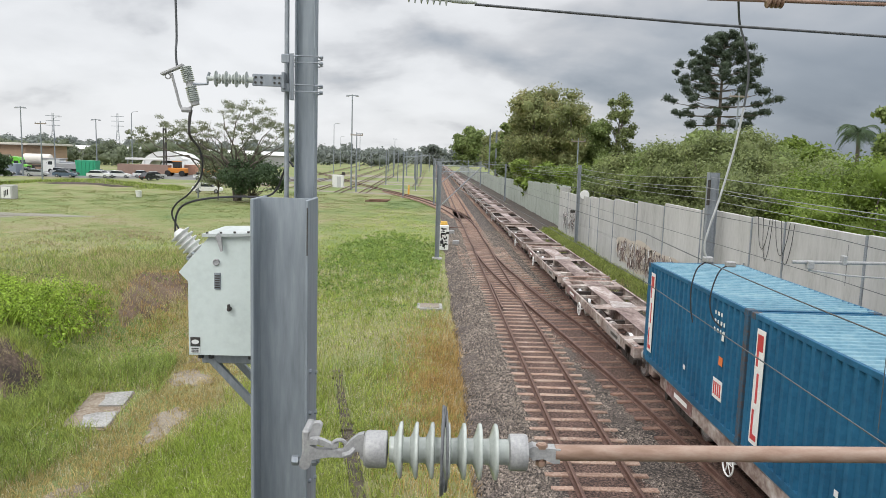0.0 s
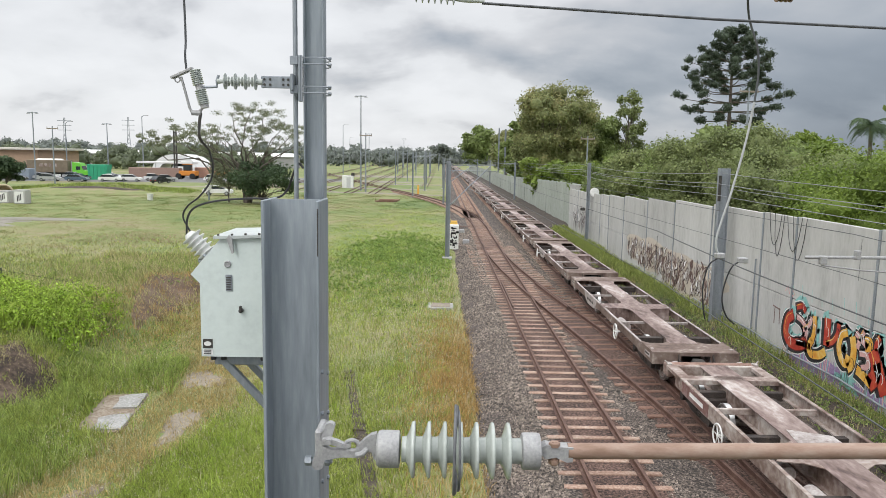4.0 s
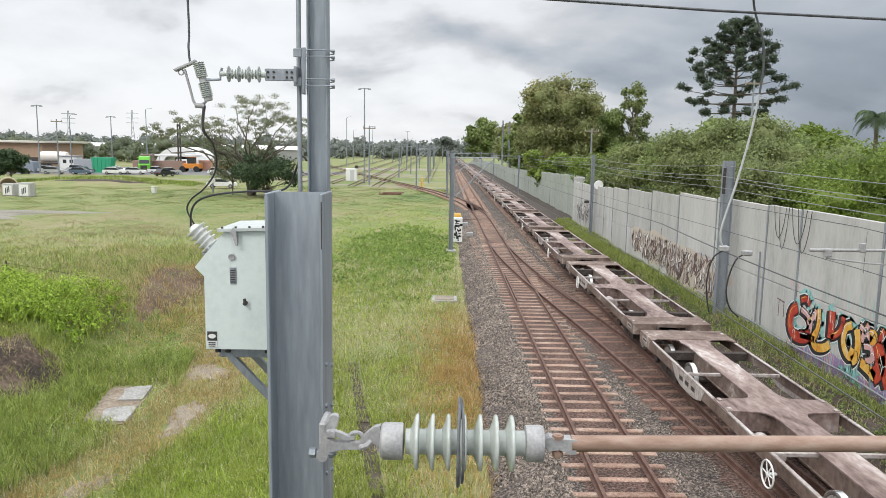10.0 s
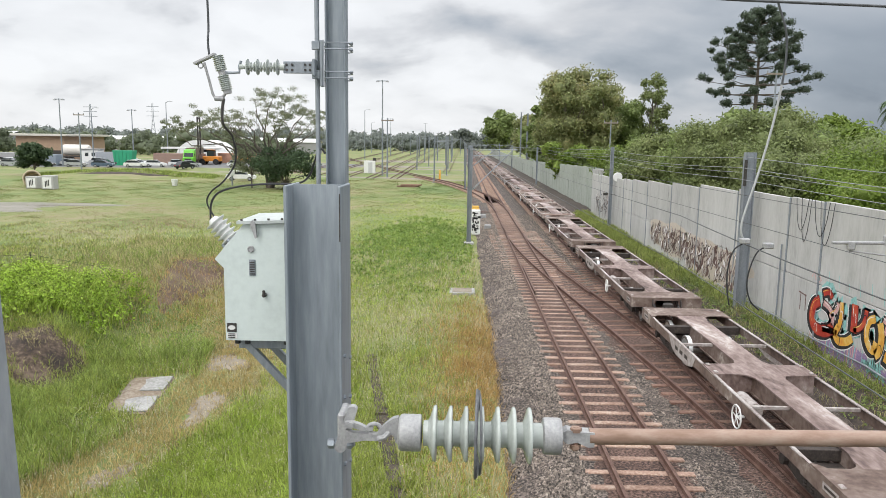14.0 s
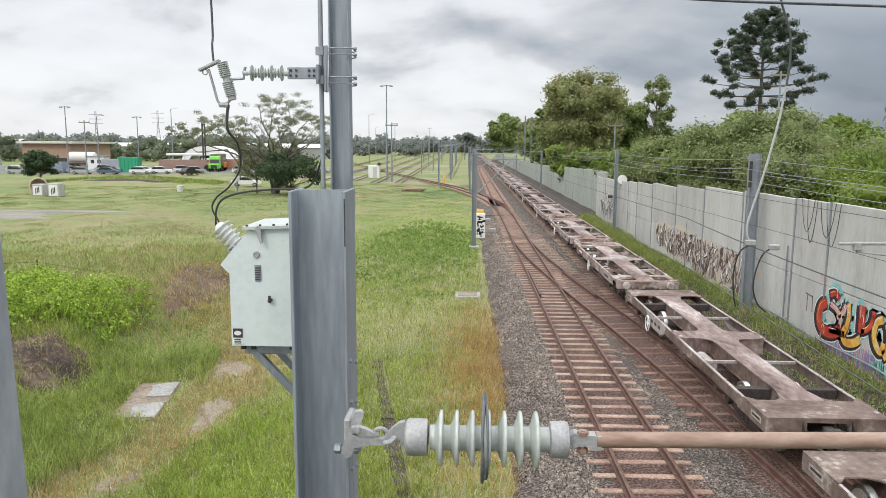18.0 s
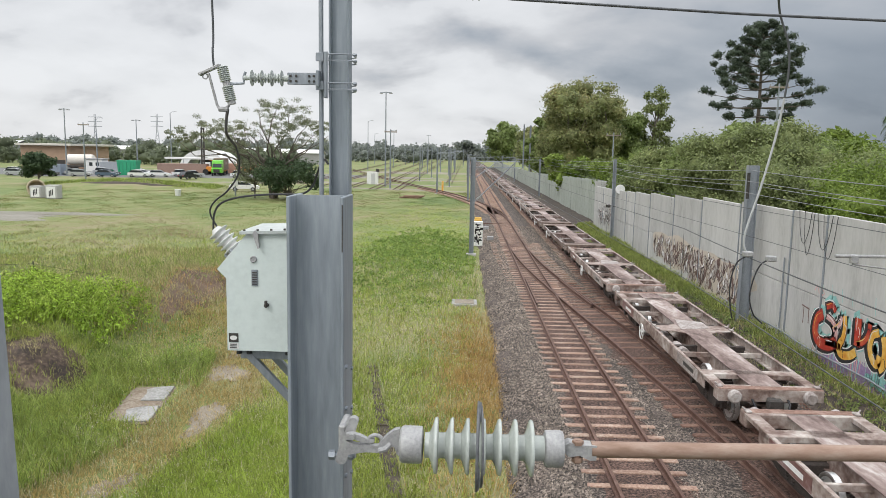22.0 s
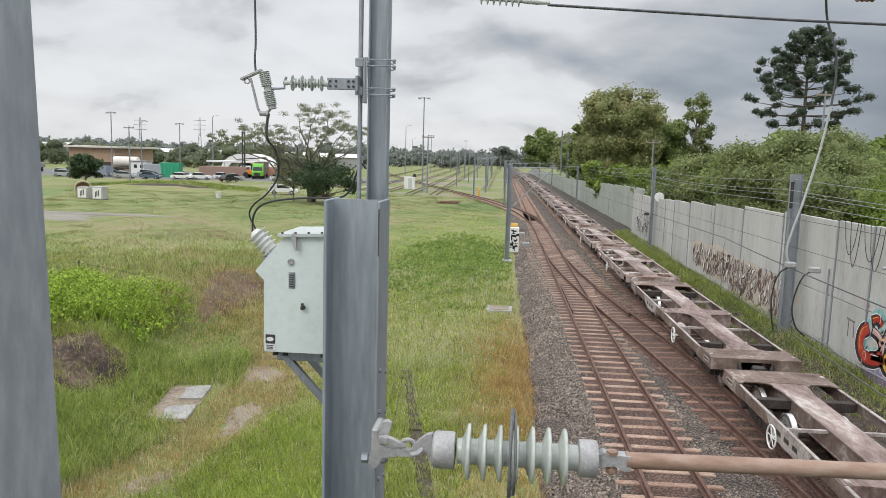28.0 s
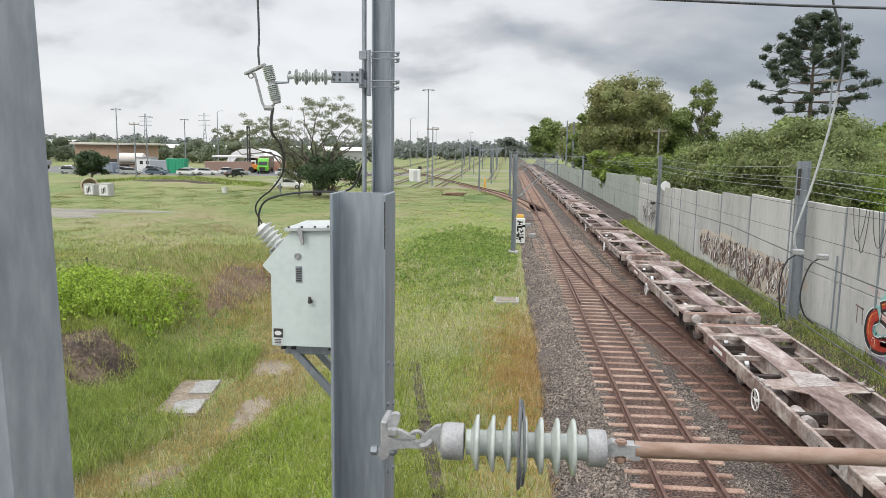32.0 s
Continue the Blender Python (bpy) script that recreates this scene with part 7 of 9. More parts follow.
def make_trees():
    # behind the wall, from near to far
    S = [(15.9, 25.0, 7.5, 3.8, leaf_bright, 41), (15.7, 29.0, 6.9, 3.6, leaf_bright, 42), (15.6, 33.0, 7.9, 3.6, leaf_grey, 43), (15.6, 37.5, 8.8, 3.7, leaf_grey, 44), (15.7, 43.0, 8.8, 3.8, leaf_grey, 45), (15.5, 50.0, 7.9, 3.7, leaf_mid, 46),
         (15.6, 57.0, 7.7, 3.8, leaf_grey, 47), (15.4, 64.5, 7.3, 3.6, leaf_mid, 48), (15.7, 72.0, 6.9, 3.7, leaf_bright, 49), (20.5, 40, 7.9, 4.2, leaf_mid, 50), (22, 52, 9.0, 4.6, leaf_mid, 51), (21.5, 61, 8.6, 4.6, leaf_bright, 52), (22.5, 72, 8.0, 4.8, leaf_mid, 53), (28, 52, 7.2, 4.6, leaf_bright, 54), (16.2, 19.5, 7.3, 3.8, leaf_bright, 55), (22, 30, 7.2, 4.4, leaf_bright, 56)]
    names = {leaf_bright: "bright green leafy shrub behind the concrete wall", leaf_mid: "dense mid-green shrub behind the concrete wall", leaf_grey: "fine grey-green tree behind the concrete wall"}
    for x, y, h, r, m, s in S:
        tree("shrub_tree", x, y, h, r, m, names[m], s, clear=0.12, clumps=48, per=720 if x < 20 else 300, size=0.036 + 0.00115 * y, trunk_r=0.16, clump_r=0.31, squash=0.8, fill=0.5)
    tree("wall_shrub", 13.6, 98, 7.6, 3.4, leaf_bright, "bright green bush overhanging the far wall", 61, clear=0.1, clumps=22, per=260, size=0.3, trunk_r=0.14, fill=0.6)
    tree("wall_shrub", 14.4, 84, 6.2, 2.8, leaf_mid, "green bush behind the far wall", 62, clear=0.1, clumps=18, per=260, size=0.28, trunk_r=0.14, fill=0.6)
    tree("fig_tree", 19.0, 125, 20.2, 8.4, leaf_olive, "large spreading tree with olive and rust-tinted leaves", 63, clear=0.08, clumps=110, per=420, size=0.2, trunk_r=0.6, squash=0.85, clump_r=0.25, fill=0.6)
    tree("broadleaf_tree", 27.5, 132, 16.2, 5.2, leaf_mid, "dense dark green broadleaf tree", 64, clear=0.1, clumps=46, per=420, size=0.24, trunk_r=0.5, squash=0.8, fill=0.6)
    tree("gum_tree", 33.5, 132, 20.0, 3.8, leaf_grey, "tall open gum tree with airy crown", 65, clear=0.3, clumps=34, per=170, size=0.22, trunk_r=0.35, clump_r=0.27, squash=0.9, fill=0.15)
    tree("broadleaf_tree", 15.8, 148, 14.5, 4.2, leaf_mid, "green tree beside the far tracks", 66, clear=0.1, clumps=26, per=240, size=0.4, trunk_r=0.4, fill=0.6)
    tree("broadleaf_tree", 14.2, 300, 20.5, 8.0, leaf_mid, "tall green tree beside the far tracks", 67, clear=0.15, clumps=34, per=200, size=0.6, trunk_r=0.5, fill=0.6)
    tree("broadleaf_tree", 24.0, 270, 17.0, 8.0, leaf_olive, "green tree beside the far tracks", 68, clear=0.1, clumps=34, per=200, size=0.6, trunk_r=0.5, fill=0.6)
    tree("broadleaf_tree", 20.0, 200, 13.0, 6.0, leaf_mid, "green tree beside the far tracks", 69, clear=0.1, clumps=30, per=200, size=0.5, trunk_r=0.4, fill=0.6)
    tree("broadleaf_tree", -2.0, 520, 17.0, 9.0, leaf_far_haze, "distant green tree beyond the yard", 70, clear=0.1, clumps=26, per=110, size=0.9, trunk_r=0.4, fill=0.6)
    tree("broadleaf_tree", 47, 120, 13.5, 7.5, leaf_mid, "rounded green tree behind the shrubs", 71, clear=0.1, clumps=40, per=240, size=0.4, trunk_r=0.4, fill=0.6)
    tree("broadleaf_tree", 60, 118, 12.0, 7.0, leaf_bright, "rounded green tree behind the shrubs", 72, clear=0.1, clumps=36, per=240, size=0.4, trunk_r=0.4, fill=0.6)
    tree("broadleaf_tree", 51, 76, 16.5, 4.5, leaf_mid, "tall green tree behind the shrubs", 73, clear=0.2, clumps=30, per=240, size=0.34, trunk_r=0.4, fill=0.6)
    pine(54.6, 140, 30.4, 81)
    palm(49.2, 84, 10.6, 82, r=3.1)
    # the flat-topped tree in the field and the dark bush at its foot
    rr = random.Random(90)
    t = thing("field_tree", "sparse flat-topped tree with bare twigs in the field", "tree", (-26.0, 97, -0.4))
    cl, b = [], Build()
    stems = [(-0.6, 0), (0.5, 0.3), (0.1, -0.4)]
    tops = [(-9.6, 9.3, 1.6), (-7.4, 10.0, 1.7), (-11.6, 8.6, 1.5), (-12.8, 7.9, 1.0), (-5.2, 9.4, 1.6), (-8.6, 8.0, 1.4), (-3.4, 9.0, 1.6), (-1.2, 11.9, 1.8), (0.8, 12.4, 1.9), (2.6, 11.4, 1.8), (4.6, 10.2, 1.9), (6.4, 9.8, 1.7), (7.8, 9.0, 1.4), (0.4, 9.8, 1.6), (3.4, 9.2, 1.6), (5.8, 8.0, 1.8), (-4.4, 7.2, 1.6), (-6.6, 7.4, 1.2), (1.4, 8.0, 1.5)]
    for x, z, r in tops:
        limb(b, (rr.choice(stems)[0], 0, 2.0), (x, rr.uniform(-2, 2), z - 0.4), 0.17, 0.03, rr, 6, 0.10)
        for k in range(11):
            cl.append((x + rr.uniform(-1.4, 1.4) * r, rr.uniform(-2.6, 2.6), z + rr.uniform(-1.1, 0.8), r * 0.42, r * 0.5, r * 0.20))
    for k in range(26):
        a = Vector((rr.uniform(-4.2, -1.0), rr.uniform(-1, 1), rr.uniform(6, 8)))
        limb(b, a, a + Vector((rr.uniform(-1.8, 0.6), 0, rr.uniform(1.2, 2.8))), 0.035, 0.012, rr, 4, 0.1)
    for sx, sy in stems:
        limb(b, (sx * 0.4, sy, -0.2), (sx * 2.2, sy, 5.2), 0.26, 0.14, rr, 8, 0.05)
    part("trunk", b, bark, t, "several thin grey stems and bare twigs")
    v, f = leaves(cl, 120, 0.085, 91, 0.1, flat=0.4)
    part("crown", quick_mesh("crown", v, f, leaf_dusty), None, t)
    tree("dark_shrub", -23.6, 95.5, 5.8, 5.6, leaf_dark, "sprawling dark green bush with pale stems under the field tree", 92, clear=0.02, clumps=46, per=150, size=0.17, trunk_r=0.16, fill=0.25, squash=0.7, clump_r=0.24)
    tree("dark_shrub", -28.6, 97.5, 6.2, 3.6, leaf_dusty, "thin grey-green bush under the field tree", 93, clear=0.2, clumps=20, per=130, size=0.15, trunk_r=0.12, fill=0.2)
    tree("dark_shrub", -69.5, 116, 5.6, 3.2, leaf_dark, "dark round tree near the yard fence", 94, clear=0.1, clumps=24, per=220, size=0.2, trunk_r=0.12, fill=0.5)
    tree("dark_shrub", -58, 84, 1.5, 2.0, leaf_dark, "low dark bush beside concrete blocks", 95, clear=0.0, clumps=12, per=160, size=0.16, trunk_r=0.06, fill=0.5)


def far_woods(name, n, y0, y1, x0, x1, h0, h1, seed, mat, size, per, label):
    rng = np.random.default_rng(seed)
    x, y = x0 + (x1 - x0) * rng.random(n), y0 + (y1 - y0) * rng.random(n)
    h = h0 + (h1 - h0) * rng.random(n) ** 2.2
    cl = []
    for i in range(n):
        r = 0.42 * h[i] * (0.7 + 0.6 * rng.random())
        cl.append((x[i], y[i], h[i] * 0.36, r * 1.3, r, h[i] * 0.40))
        cl.append((x[i] + r * (rng.random() - 0.5), y[i], h[i] * 0.72, r * 0.8, r, h[i] * 0.32))
    v, f = leaves(cl, per, size, seed, 0.7, core=0.7)
    tagged(new(name, quick_mesh(name, v, f, mat)), label, "woods", kind="stuff")


make_trees()
# the far rows take leaf colours already paled for haze
far_woods("far_woods", 330, 560, 760, -620, -40, 8, 15.5, 5, leaf_far_haze, 1.7, 40, "distant tree line across the horizon, leaf colour paled for haze")
far_woods("far_woods", 120, 420, 540, -300, -30, 6, 12, 6, leaf_far_haze, 1.0, 60, "distant trees behind the rail yard")
far_woods("far_woods", 200, 250, 330, -260, -75, 5, 9.5, 7, leaf_scrub_haze, 0.62, 60, "green scrub behind the container yard")
far_woods("far_woods", 150, 600, 800, -40, 130, 9, 16, 8, leaf_far_haze, 1.5, 60, "distant tree line beyond the tracks")
far_woods("far_woods", 90, 90, 240, 36, 110, 6, 10, 9, leaf_mid, 0.6, 120, "green trees behind the wall")


# ---- grass ----
def lumps(x, y, s):
    """Smooth uneven value between 0 and 1 over the ground."""
    v = np.sin(x * 1.9 * s + 1.9 * np.sin(y * 1.31 * s + 0.4)) * np.sin(y * 1.7 * s + 1.6 * np.sin(x * 1.13 * s))
    return 0.5 + 0.3 * v + 0.2 * np.sin(x * 4.7 * s + 2.2 * np.sin(y * 3.9 * s)) * np.sin(y * 4.1 * s + x * 1.2 * s)


def grass(name, n, x0, x1, y0, y1, h0, h1, w, mat, seed, label, keep=None, power=1.5, lean=0.8, widen=0.028, bent=True):
    """Single bent blades in tufts, narrowing to the tip."""
    rng = np.random.default_rng(seed)
    y = y0 + (y1 - y0) * rng.random(n) ** power
    x = x0 + (x1 - x0) * rng.random(n)
    # draw the blades together into tufts
    head = rng.integers(0, max(1, n // 9), n)
    tx, ty = x[head], y[head]
    spread = (0.05 + 0.0022 * ty) * (0.5 + 1.5 * rng.random(n))
    loose = rng.random(n) < 0.35
    x = np.where(loose, x, tx + spread * rng.normal(size=n))
    y = np.where(loose, y, ty + 1.3 * spread * rng.normal(size=n))
    x = np.clip(x, x0, x1)
    if keep is not None:
        k = keep(x, y, rng.random(n))
        x, y, tx, ty = x[k], y[k], tx[k], ty[k]
    n = len(x)
    tuft = 0.5 + 0.5 * np.sin(tx * 127.1 + ty * 311.7)
    h = (h0 + (h1 - h0) * rng.random(n)) * (0.35 + 0.75 * lumps(x, y, 0.55) + 0.5 * tuft) * (1 - 0.45 * sstep(30, 60, y) * (x < 5))
    a = rng.random(n) * 2 * np.pi
    ww = w * (0.6 + 0.8 * rng.random(n)) * (1 + widen * np.maximum(0, y - 14))
    z = gz(x, y) - 0.02
    la = rng.random(n) * 2 * np.pi
    ll = h * lean * (0.25 + rng.random(n))
    sx, sy = np.cos(a) * ww, np.sin(a) * ww
    lx, ly = np.cos(la) * ll, np.sin(la) * ll
    if not bent:
        V = np.stack([np.stack([x - sx, y - sy, z], -1), np.stack([x + sx, y + sy, z], -1), np.stack([x + 0.7 * lx, y + 0.7 * ly, z + h], -1)], 1).reshape(-1, 3)
        tagged(new(name, quick_mesh(name, V, np.arange(3 * n).reshape(-1, 3), mat)), label, "grass", kind="stuff")
        return
    V = np.stack([np.stack([x - sx, y - sy, z], -1), np.stack([x + sx, y + sy, z], -1),
                  np.stack([x + 0.7 * sx + 0.3 * lx, y + 0.7 * sy + 0.3 * ly, z + 0.62 * h], -1), np.stack([x - 0.7 * sx + 0.3 * lx, y - 0.7 * sy + 0.3 * ly, z + 0.62 * h], -1),
                  np.stack([x + lx, y + ly, z + 0.95 * h], -1)], 1).reshape(-1, 3)
    F = (np.array([(0, 1, 2), (0, 2, 3), (3, 2, 4)])[None] + 5 * np.arange(n)[:, None, None]).reshape(-1, 3)
    tagged(new(name, quick_mesh(name, V, F, mat)), label, "grass", kind="stuff")


def way(y):
    """Middle of the footpath."""
    return np.interp(y, [9, 13.5, 14.2, 15.8, 17.8, 19.6, 21.6, 24.8, 28.9, 34], [-10.0, -8.3, -7.9, -7.4, -7.0, -7.05, -7.2, -7.9, -9.4, -11.0])


def bare(x, y):
    """Gravel showing through on the footpath."""
    edge = 0.62 + 0.35 * np.sin(x * 11) * np.sin(y * 7) + 0.55 * np.sin(x * 917.3 + y * 613.7)
    a = ((x + 6.85) / 0.46) ** 2 + ((y - 18.5) / 1.4) ** 2
    b = ((x + 7.45) / 0.78) ** 2 + ((y - 22.3) / 1.0) ** 2
    return np.minimum(a, b) < edge


def on_path(x, y):
    walked = (np.abs(x - way(y)) < 0.40 + 0.15 * np.sin(y * 2.3)) & (y < 31)
    slab = (np.abs(x + 8.95 + 0.15 * (y - 19.3)) < 0.60) & (np.abs(y - 19.3) < 1.5)
    hole = (np.abs(x - 0.05) < 0.62) & (np.abs(y - 31.3) < 0.6)
    trough = np.abs(x + 0.24 + 0.185 * (y - 8)) < 0.19
    trough &= (y < 22.2) & (np.sin(y * 13.0 + x * 7) > -0.5)
    thin = np.sin(x * 37.0) * np.sin(y * 41.0) > 0.1
    bank = ((x + 12.8 + 0.2 * (y - 33.4)) / 1.05) ** 2 + ((y - 33.4) / 5.2) ** 2 < 0.9 + 0.35 * np.sin(x * 9) * np.sin(y * 5)
    rock = ((x + 12.9) / 1.9) ** 2 + ((y - 20.4) / 1.9) ** 2 < 0.85
    return (walked & ~thin) | slab | hole | trough | bank | bare(x, y) | rock


def wave(x, y, a, b, p):
    return 0.5 + 0.25 * (np.sin(x * a + 2.1 * np.sin(y * b + p)) + np.sin(y * b * 1.7 + 1.3 * np.sin(x * a * 1.4 + p * 2)))


def dryness(x, y):
    """0 lush, 1 dry: drier in stripes and towards the tracks."""
    d = 0.9 * wave(x, y, 0.31, 0.21, 0.7) - 0.1
    d = d + 0.35 * np.exp(-((x - 0.2) / 1.6) ** 2) * (y < 34) + 0.25 * np.exp(-((x + 3.5) / 2.0) ** 2) * (y < 28)
    d = d - 0.55 * np.exp(-((x + 2.4) / 3.2) ** 2 - ((y - 43) / 11) ** 2) - 1.1 * np.exp(-((x + 4.9) / 1.9) ** 2 - ((y - 13.5) / 4.2) ** 2) - 0.8 * np.exp(-((x + 10.6) / 1.8) ** 2 - ((y - 17) / 5) ** 2)
    d = d - 0.4 * np.exp(-((x + 1.7) / 0.8) ** 2 - ((y - 14) / 5) ** 2)
    d = d + 1.15 * np.exp(-((x - way(y)) / 1.25) ** 4) * (y < 33)
    return d + 0.35 * np.exp(-((x + 8.2) / 1.6) ** 2 - ((y - 26) / 5) ** 2)


def rusty(x, y):
    return 0.75 * np.exp(-((x - 0.45) / 1.05) ** 2 - ((y - 20.0) / 6.0) ** 2)


blade_green = material("lush_grass_blades", [(0.195, 0.245, 0.05), (0.31, 0.365, 0.084), (0.43, 0.47, 0.15)], scale=0.35, fine=3, rough=0.6, bump=0, by="world", island=True, random_tint=0.5, translucent=0.5, spec=0.25)
verge_blades = material("verge_grass_blades", [(0.19, 0.235, 0.062), (0.30, 0.35, 0.10), (0.40, 0.44, 0.16)], scale=0.5, fine=3, rough=0.6, bump=0, by="world", island=True, random_tint=0.5, translucent=0.5, spec=0.25)
blade_lime = material("fresh_lime_grass_blades", [(0.22, 0.31, 0.05), (0.35, 0.45, 0.08), (0.48, 0.56, 0.15)], scale=0.5, fine=3, rough=0.55, bump=0, by="world", island=True, random_tint=0.4, translucent=0.5, spec=0.25)
blade_deep = material("deep_green_grass_blades", [(0.16, 0.225, 0.05), (0.26, 0.33, 0.08), (0.37, 0.435, 0.135)], scale=0.5, fine=3, rough=0.55, bump=0, by="world", island=True, random_tint=0.5, translucent=0.45, spec=0.3)
blade_dry = material("straw_grass_blades", [(0.30, 0.285, 0.125), (0.41, 0.37, 0.18), (0.54, 0.48, 0.27)], scale=0.35, fine=3, rough=0.7, bump=0, by="world", island=True, random_tint=0.5, translucent=0.45, spec=0.2)
blade_straw = material("trodden_straw_blades", [(0.30, 0.235, 0.095), (0.42, 0.325, 0.14), (0.54, 0.43, 0.22)], scale=0.6, fine=4, rough=0.8, bump=0, by="world", island=True, random_tint=0.4, translucent=0.4, spec=0.15)
blade_rust = material("rust_orange_grass_blades", [(0.34, 0.22, 0.085), (0.46, 0.31, 0.125), (0.55, 0.41, 0.19)], scale=0.5, fine=3, rough=0.7, bump=0, by="world", island=True, random_tint=0.5, translucent=0.45, spec=0.2)
vine_mat = leaf_mat("lime_green_vine_leaves", [(0.14, 0.22, 0.024), (0.29, 0.41, 0.055), (0.44, 0.55, 0.11)], 0.65, 0.9)
weed_mat = leaf_mat("weed_leaves", [(0.13, 0.205, 0.045), (0.20, 0.295, 0.07), (0.285, 0.375, 0.11)], 0.5, 0.6)

edge_x = 1.05


def fades(x, y):
    """Fewer and fewer long blades away from the bridge."""
    return 0.5 + 0.5 * np.sin(x * 917.3 + y * 613.7) > sstep(30, 59, y + 6 * (lumps(x, y, 0.25) - 0.5))


grass("grass", 215000, -34, edge_x, 9.5, 60, 0.08, 0.26, 0.0085, blade_green, 1, "lush green grass beside the railway", lambda x, y, r: (r * 1.5 - 0.2 > dryness(x, y) * 1.1) & ~on_path(x, y) & (r > rusty(x, y)) & (x < 0.85 + 0.25 * np.sin(y * 1.7)) & (x > -11 - 0.55 * y) & fades(x, y))
grass("grass", 190000, -34, edge_x, 9.5, 60, 0.09, 0.30, 0.0065, blade_dry, 2, "dry straw-coloured grass beside the railway", lambda x, y, r: (r * 1.5 - 0.25 < dryness(x, y)) & ~on_path(x, y) & (r > rusty(x, y) * 0.9) & (x > -11 - 0.55 * y) & fades(x, y))
grass("grass", 75000, -15, 0.4, 9.3, 22, 0.14, 0.40, 0.0085, blade_green, 26, "tall lush grass below the bridge", lambda x, y, r: ~on_path(x, y) & (r > rusty(x, y)) & (r * 1.3 - 0.1 > dryness(x, y)) & ((x < -8.9) | (lumps(x, y, 0.6) > 0.35)), 1.0)
grass("grass", 30000, -13.2, -7.6, 11.5, 24, 0.22, 0.62, 0.0095, blade_deep, 28, "tall dark green grass on the slope beside the path", lambda x, y, r: (x < way(y) - 0.75) & ~on_path(x, y) & ~((np.abs(x + 8.8) < 1.0) & (np.abs(y - 18.6) < 2.0)) & (r < 1.7 * lumps(x, y, 0.7) - 0.25), 1.0, 0.9)
grass("grass", 26000, -6.6, -2.6, 9.5, 18.5, 0.10, 0.32, 0.009, blade_lime, 29, "fresh bright green grass below the column", lambda x, y, r: (x > way(y) + 0.9) & (r < 1.1 - 0.6 * np.abs(x + 4.6) / 2), 1.0)
grass("grass", 17000, -21, -12.4, 25, 46, 0.20, 0.62, 0.010, blade_deep, 30, "tall green grass along the top of the bank", lambda x, y, r: (r < 1.8 * lumps(x, y, 0.7) - 0.5) & ~on_path(x, y), 1.0)
grass("grass", 24000, -21, -11.6, 25, 46, 0.25, 0.70, 0.008, blade_dry, 31, "tall dry seeding grass along the top of the bank", lambda x, y, r: (r < 1.3 * lumps(x + 3, y, 0.6) - 0.3) & ~on_path(x, y), 1.0)
grass("grass", 46000, -11.5, -5.5, 9.3, 31, 0.03, 0.13, 0.009, blade_straw, 27, "short trodden straw along the footpath", lambda x, y, r: (r < dryness(x, y) - 0.15) & ~(bare(x, y) & (r > 0.12)) & ((np.abs(x + 8.95) > 0.7) | (np.abs(y - 19.3) > 1.6)), 1.0, 1.3)
grass("grass", 60000, -11.5, -4.5, 9.3, 31, 0.05, 0.20, 0.008, blade_straw, 38, "yellow-brown dry grass along both sides of the footpath", lambda x, y, r: (r < 0.95 * np.exp(-((x - way(y)) / 1.15) ** 2) + 0.25 * (lumps(x, y, 0.9) - 0.5)) & ~bare(x, y) & ((np.abs(x + 8.95) > 0.75) | (np.abs(y - 19.3) > 1.7)), 1.0, 1.2)
grass("grass", 70000, -1.8, 1.25, 11, 31, 0.08, 0.32, 0.006, blade_rust, 3, "rust-orange dying grass along the ballast", lambda x, y, r: (r < rusty(x, y) * 1.1) & ~on_path(x, y), 1.0)
grass("grass", 240000, -66, 1.0, 33, 122, 0.05, 0.20, 0.010, field_blades, 4, "mixed green, straw and pinkish grass of the field", lambda x, y, r: (x > -14 - 0.5 * y) & (r < 0.35 + 0.9 * lumps(x, y, 0.2)) & ~on_path(x, y) & (r > 1.2 * np.exp(-((x + 3) / 5.0) ** 2 - ((y - 50) / 22) ** 2)), 1.4, 1.0, 0.03, False)
grass("grass", 60000, -12, 0.5, 29, 95, 0.08, 0.24, 0.010, blade_lime, 34, "soft green grass along the line", lambda x, y, r: r < 1.15 * np.exp(-((x + 3.2) / 5.0) ** 2 - ((y - 50) / 26) ** 2) + 0.25 * (lumps(x, y, 0.3) - 0.5), 1.2, 1.0, 0.028, False)
grass("grass", 70000, 9.5, 11.45, 9, 67, 0.10, 0.46, 0.009, verge_blades, 6, "green grass strip at the foot of the wall", lambda x, y, r: r < (0.45 + 0.5 * sstep(30, 42, y)) * sstep(10.5 - 0.6 * sstep(28, 40, y), 11.1 - 0.5 * sstep(28, 40, y), x + 0.25 * np.sin(y * 1.3)) * (0.4 + 0.9 * lumps(x, y, 0.8)), 1.0)
grass("grass", 24000, 9.4, 11.4, 9, 66, 0.08, 0.30, 0.007, blade_dry, 7, "dry weeds at the foot of the wall", lambda x, y, r: r < lumps(x, y, 0.9), 1.0)
grass("grass", 8000, -14.8, -10.2, 25, 38, 0.12, 0.42, 0.009, blade_dry, 10, "dry tufts on the earth bank", lambda x, y, r: (r < 1.2 * lumps(x, y, 1.1) - 0.1), 1.0)
grass("grass", 9000, -14.4, -10.4, 26, 37, 0.10, 0.34, 0.008, blade_rust, 17, "brown tufts on the earth bank", lambda x, y, r: (r < 1.2 * lumps(x, y, 1.3) - 0.2), 1.0)
grass("grass", 2200, 1.2, 2.2, 12, 45, 0.05, 0.18, 0.006, blade_dry, 8, "stray dry weeds in the ballast", lambda x, y, r: r > (x - 1.2), 1.0)


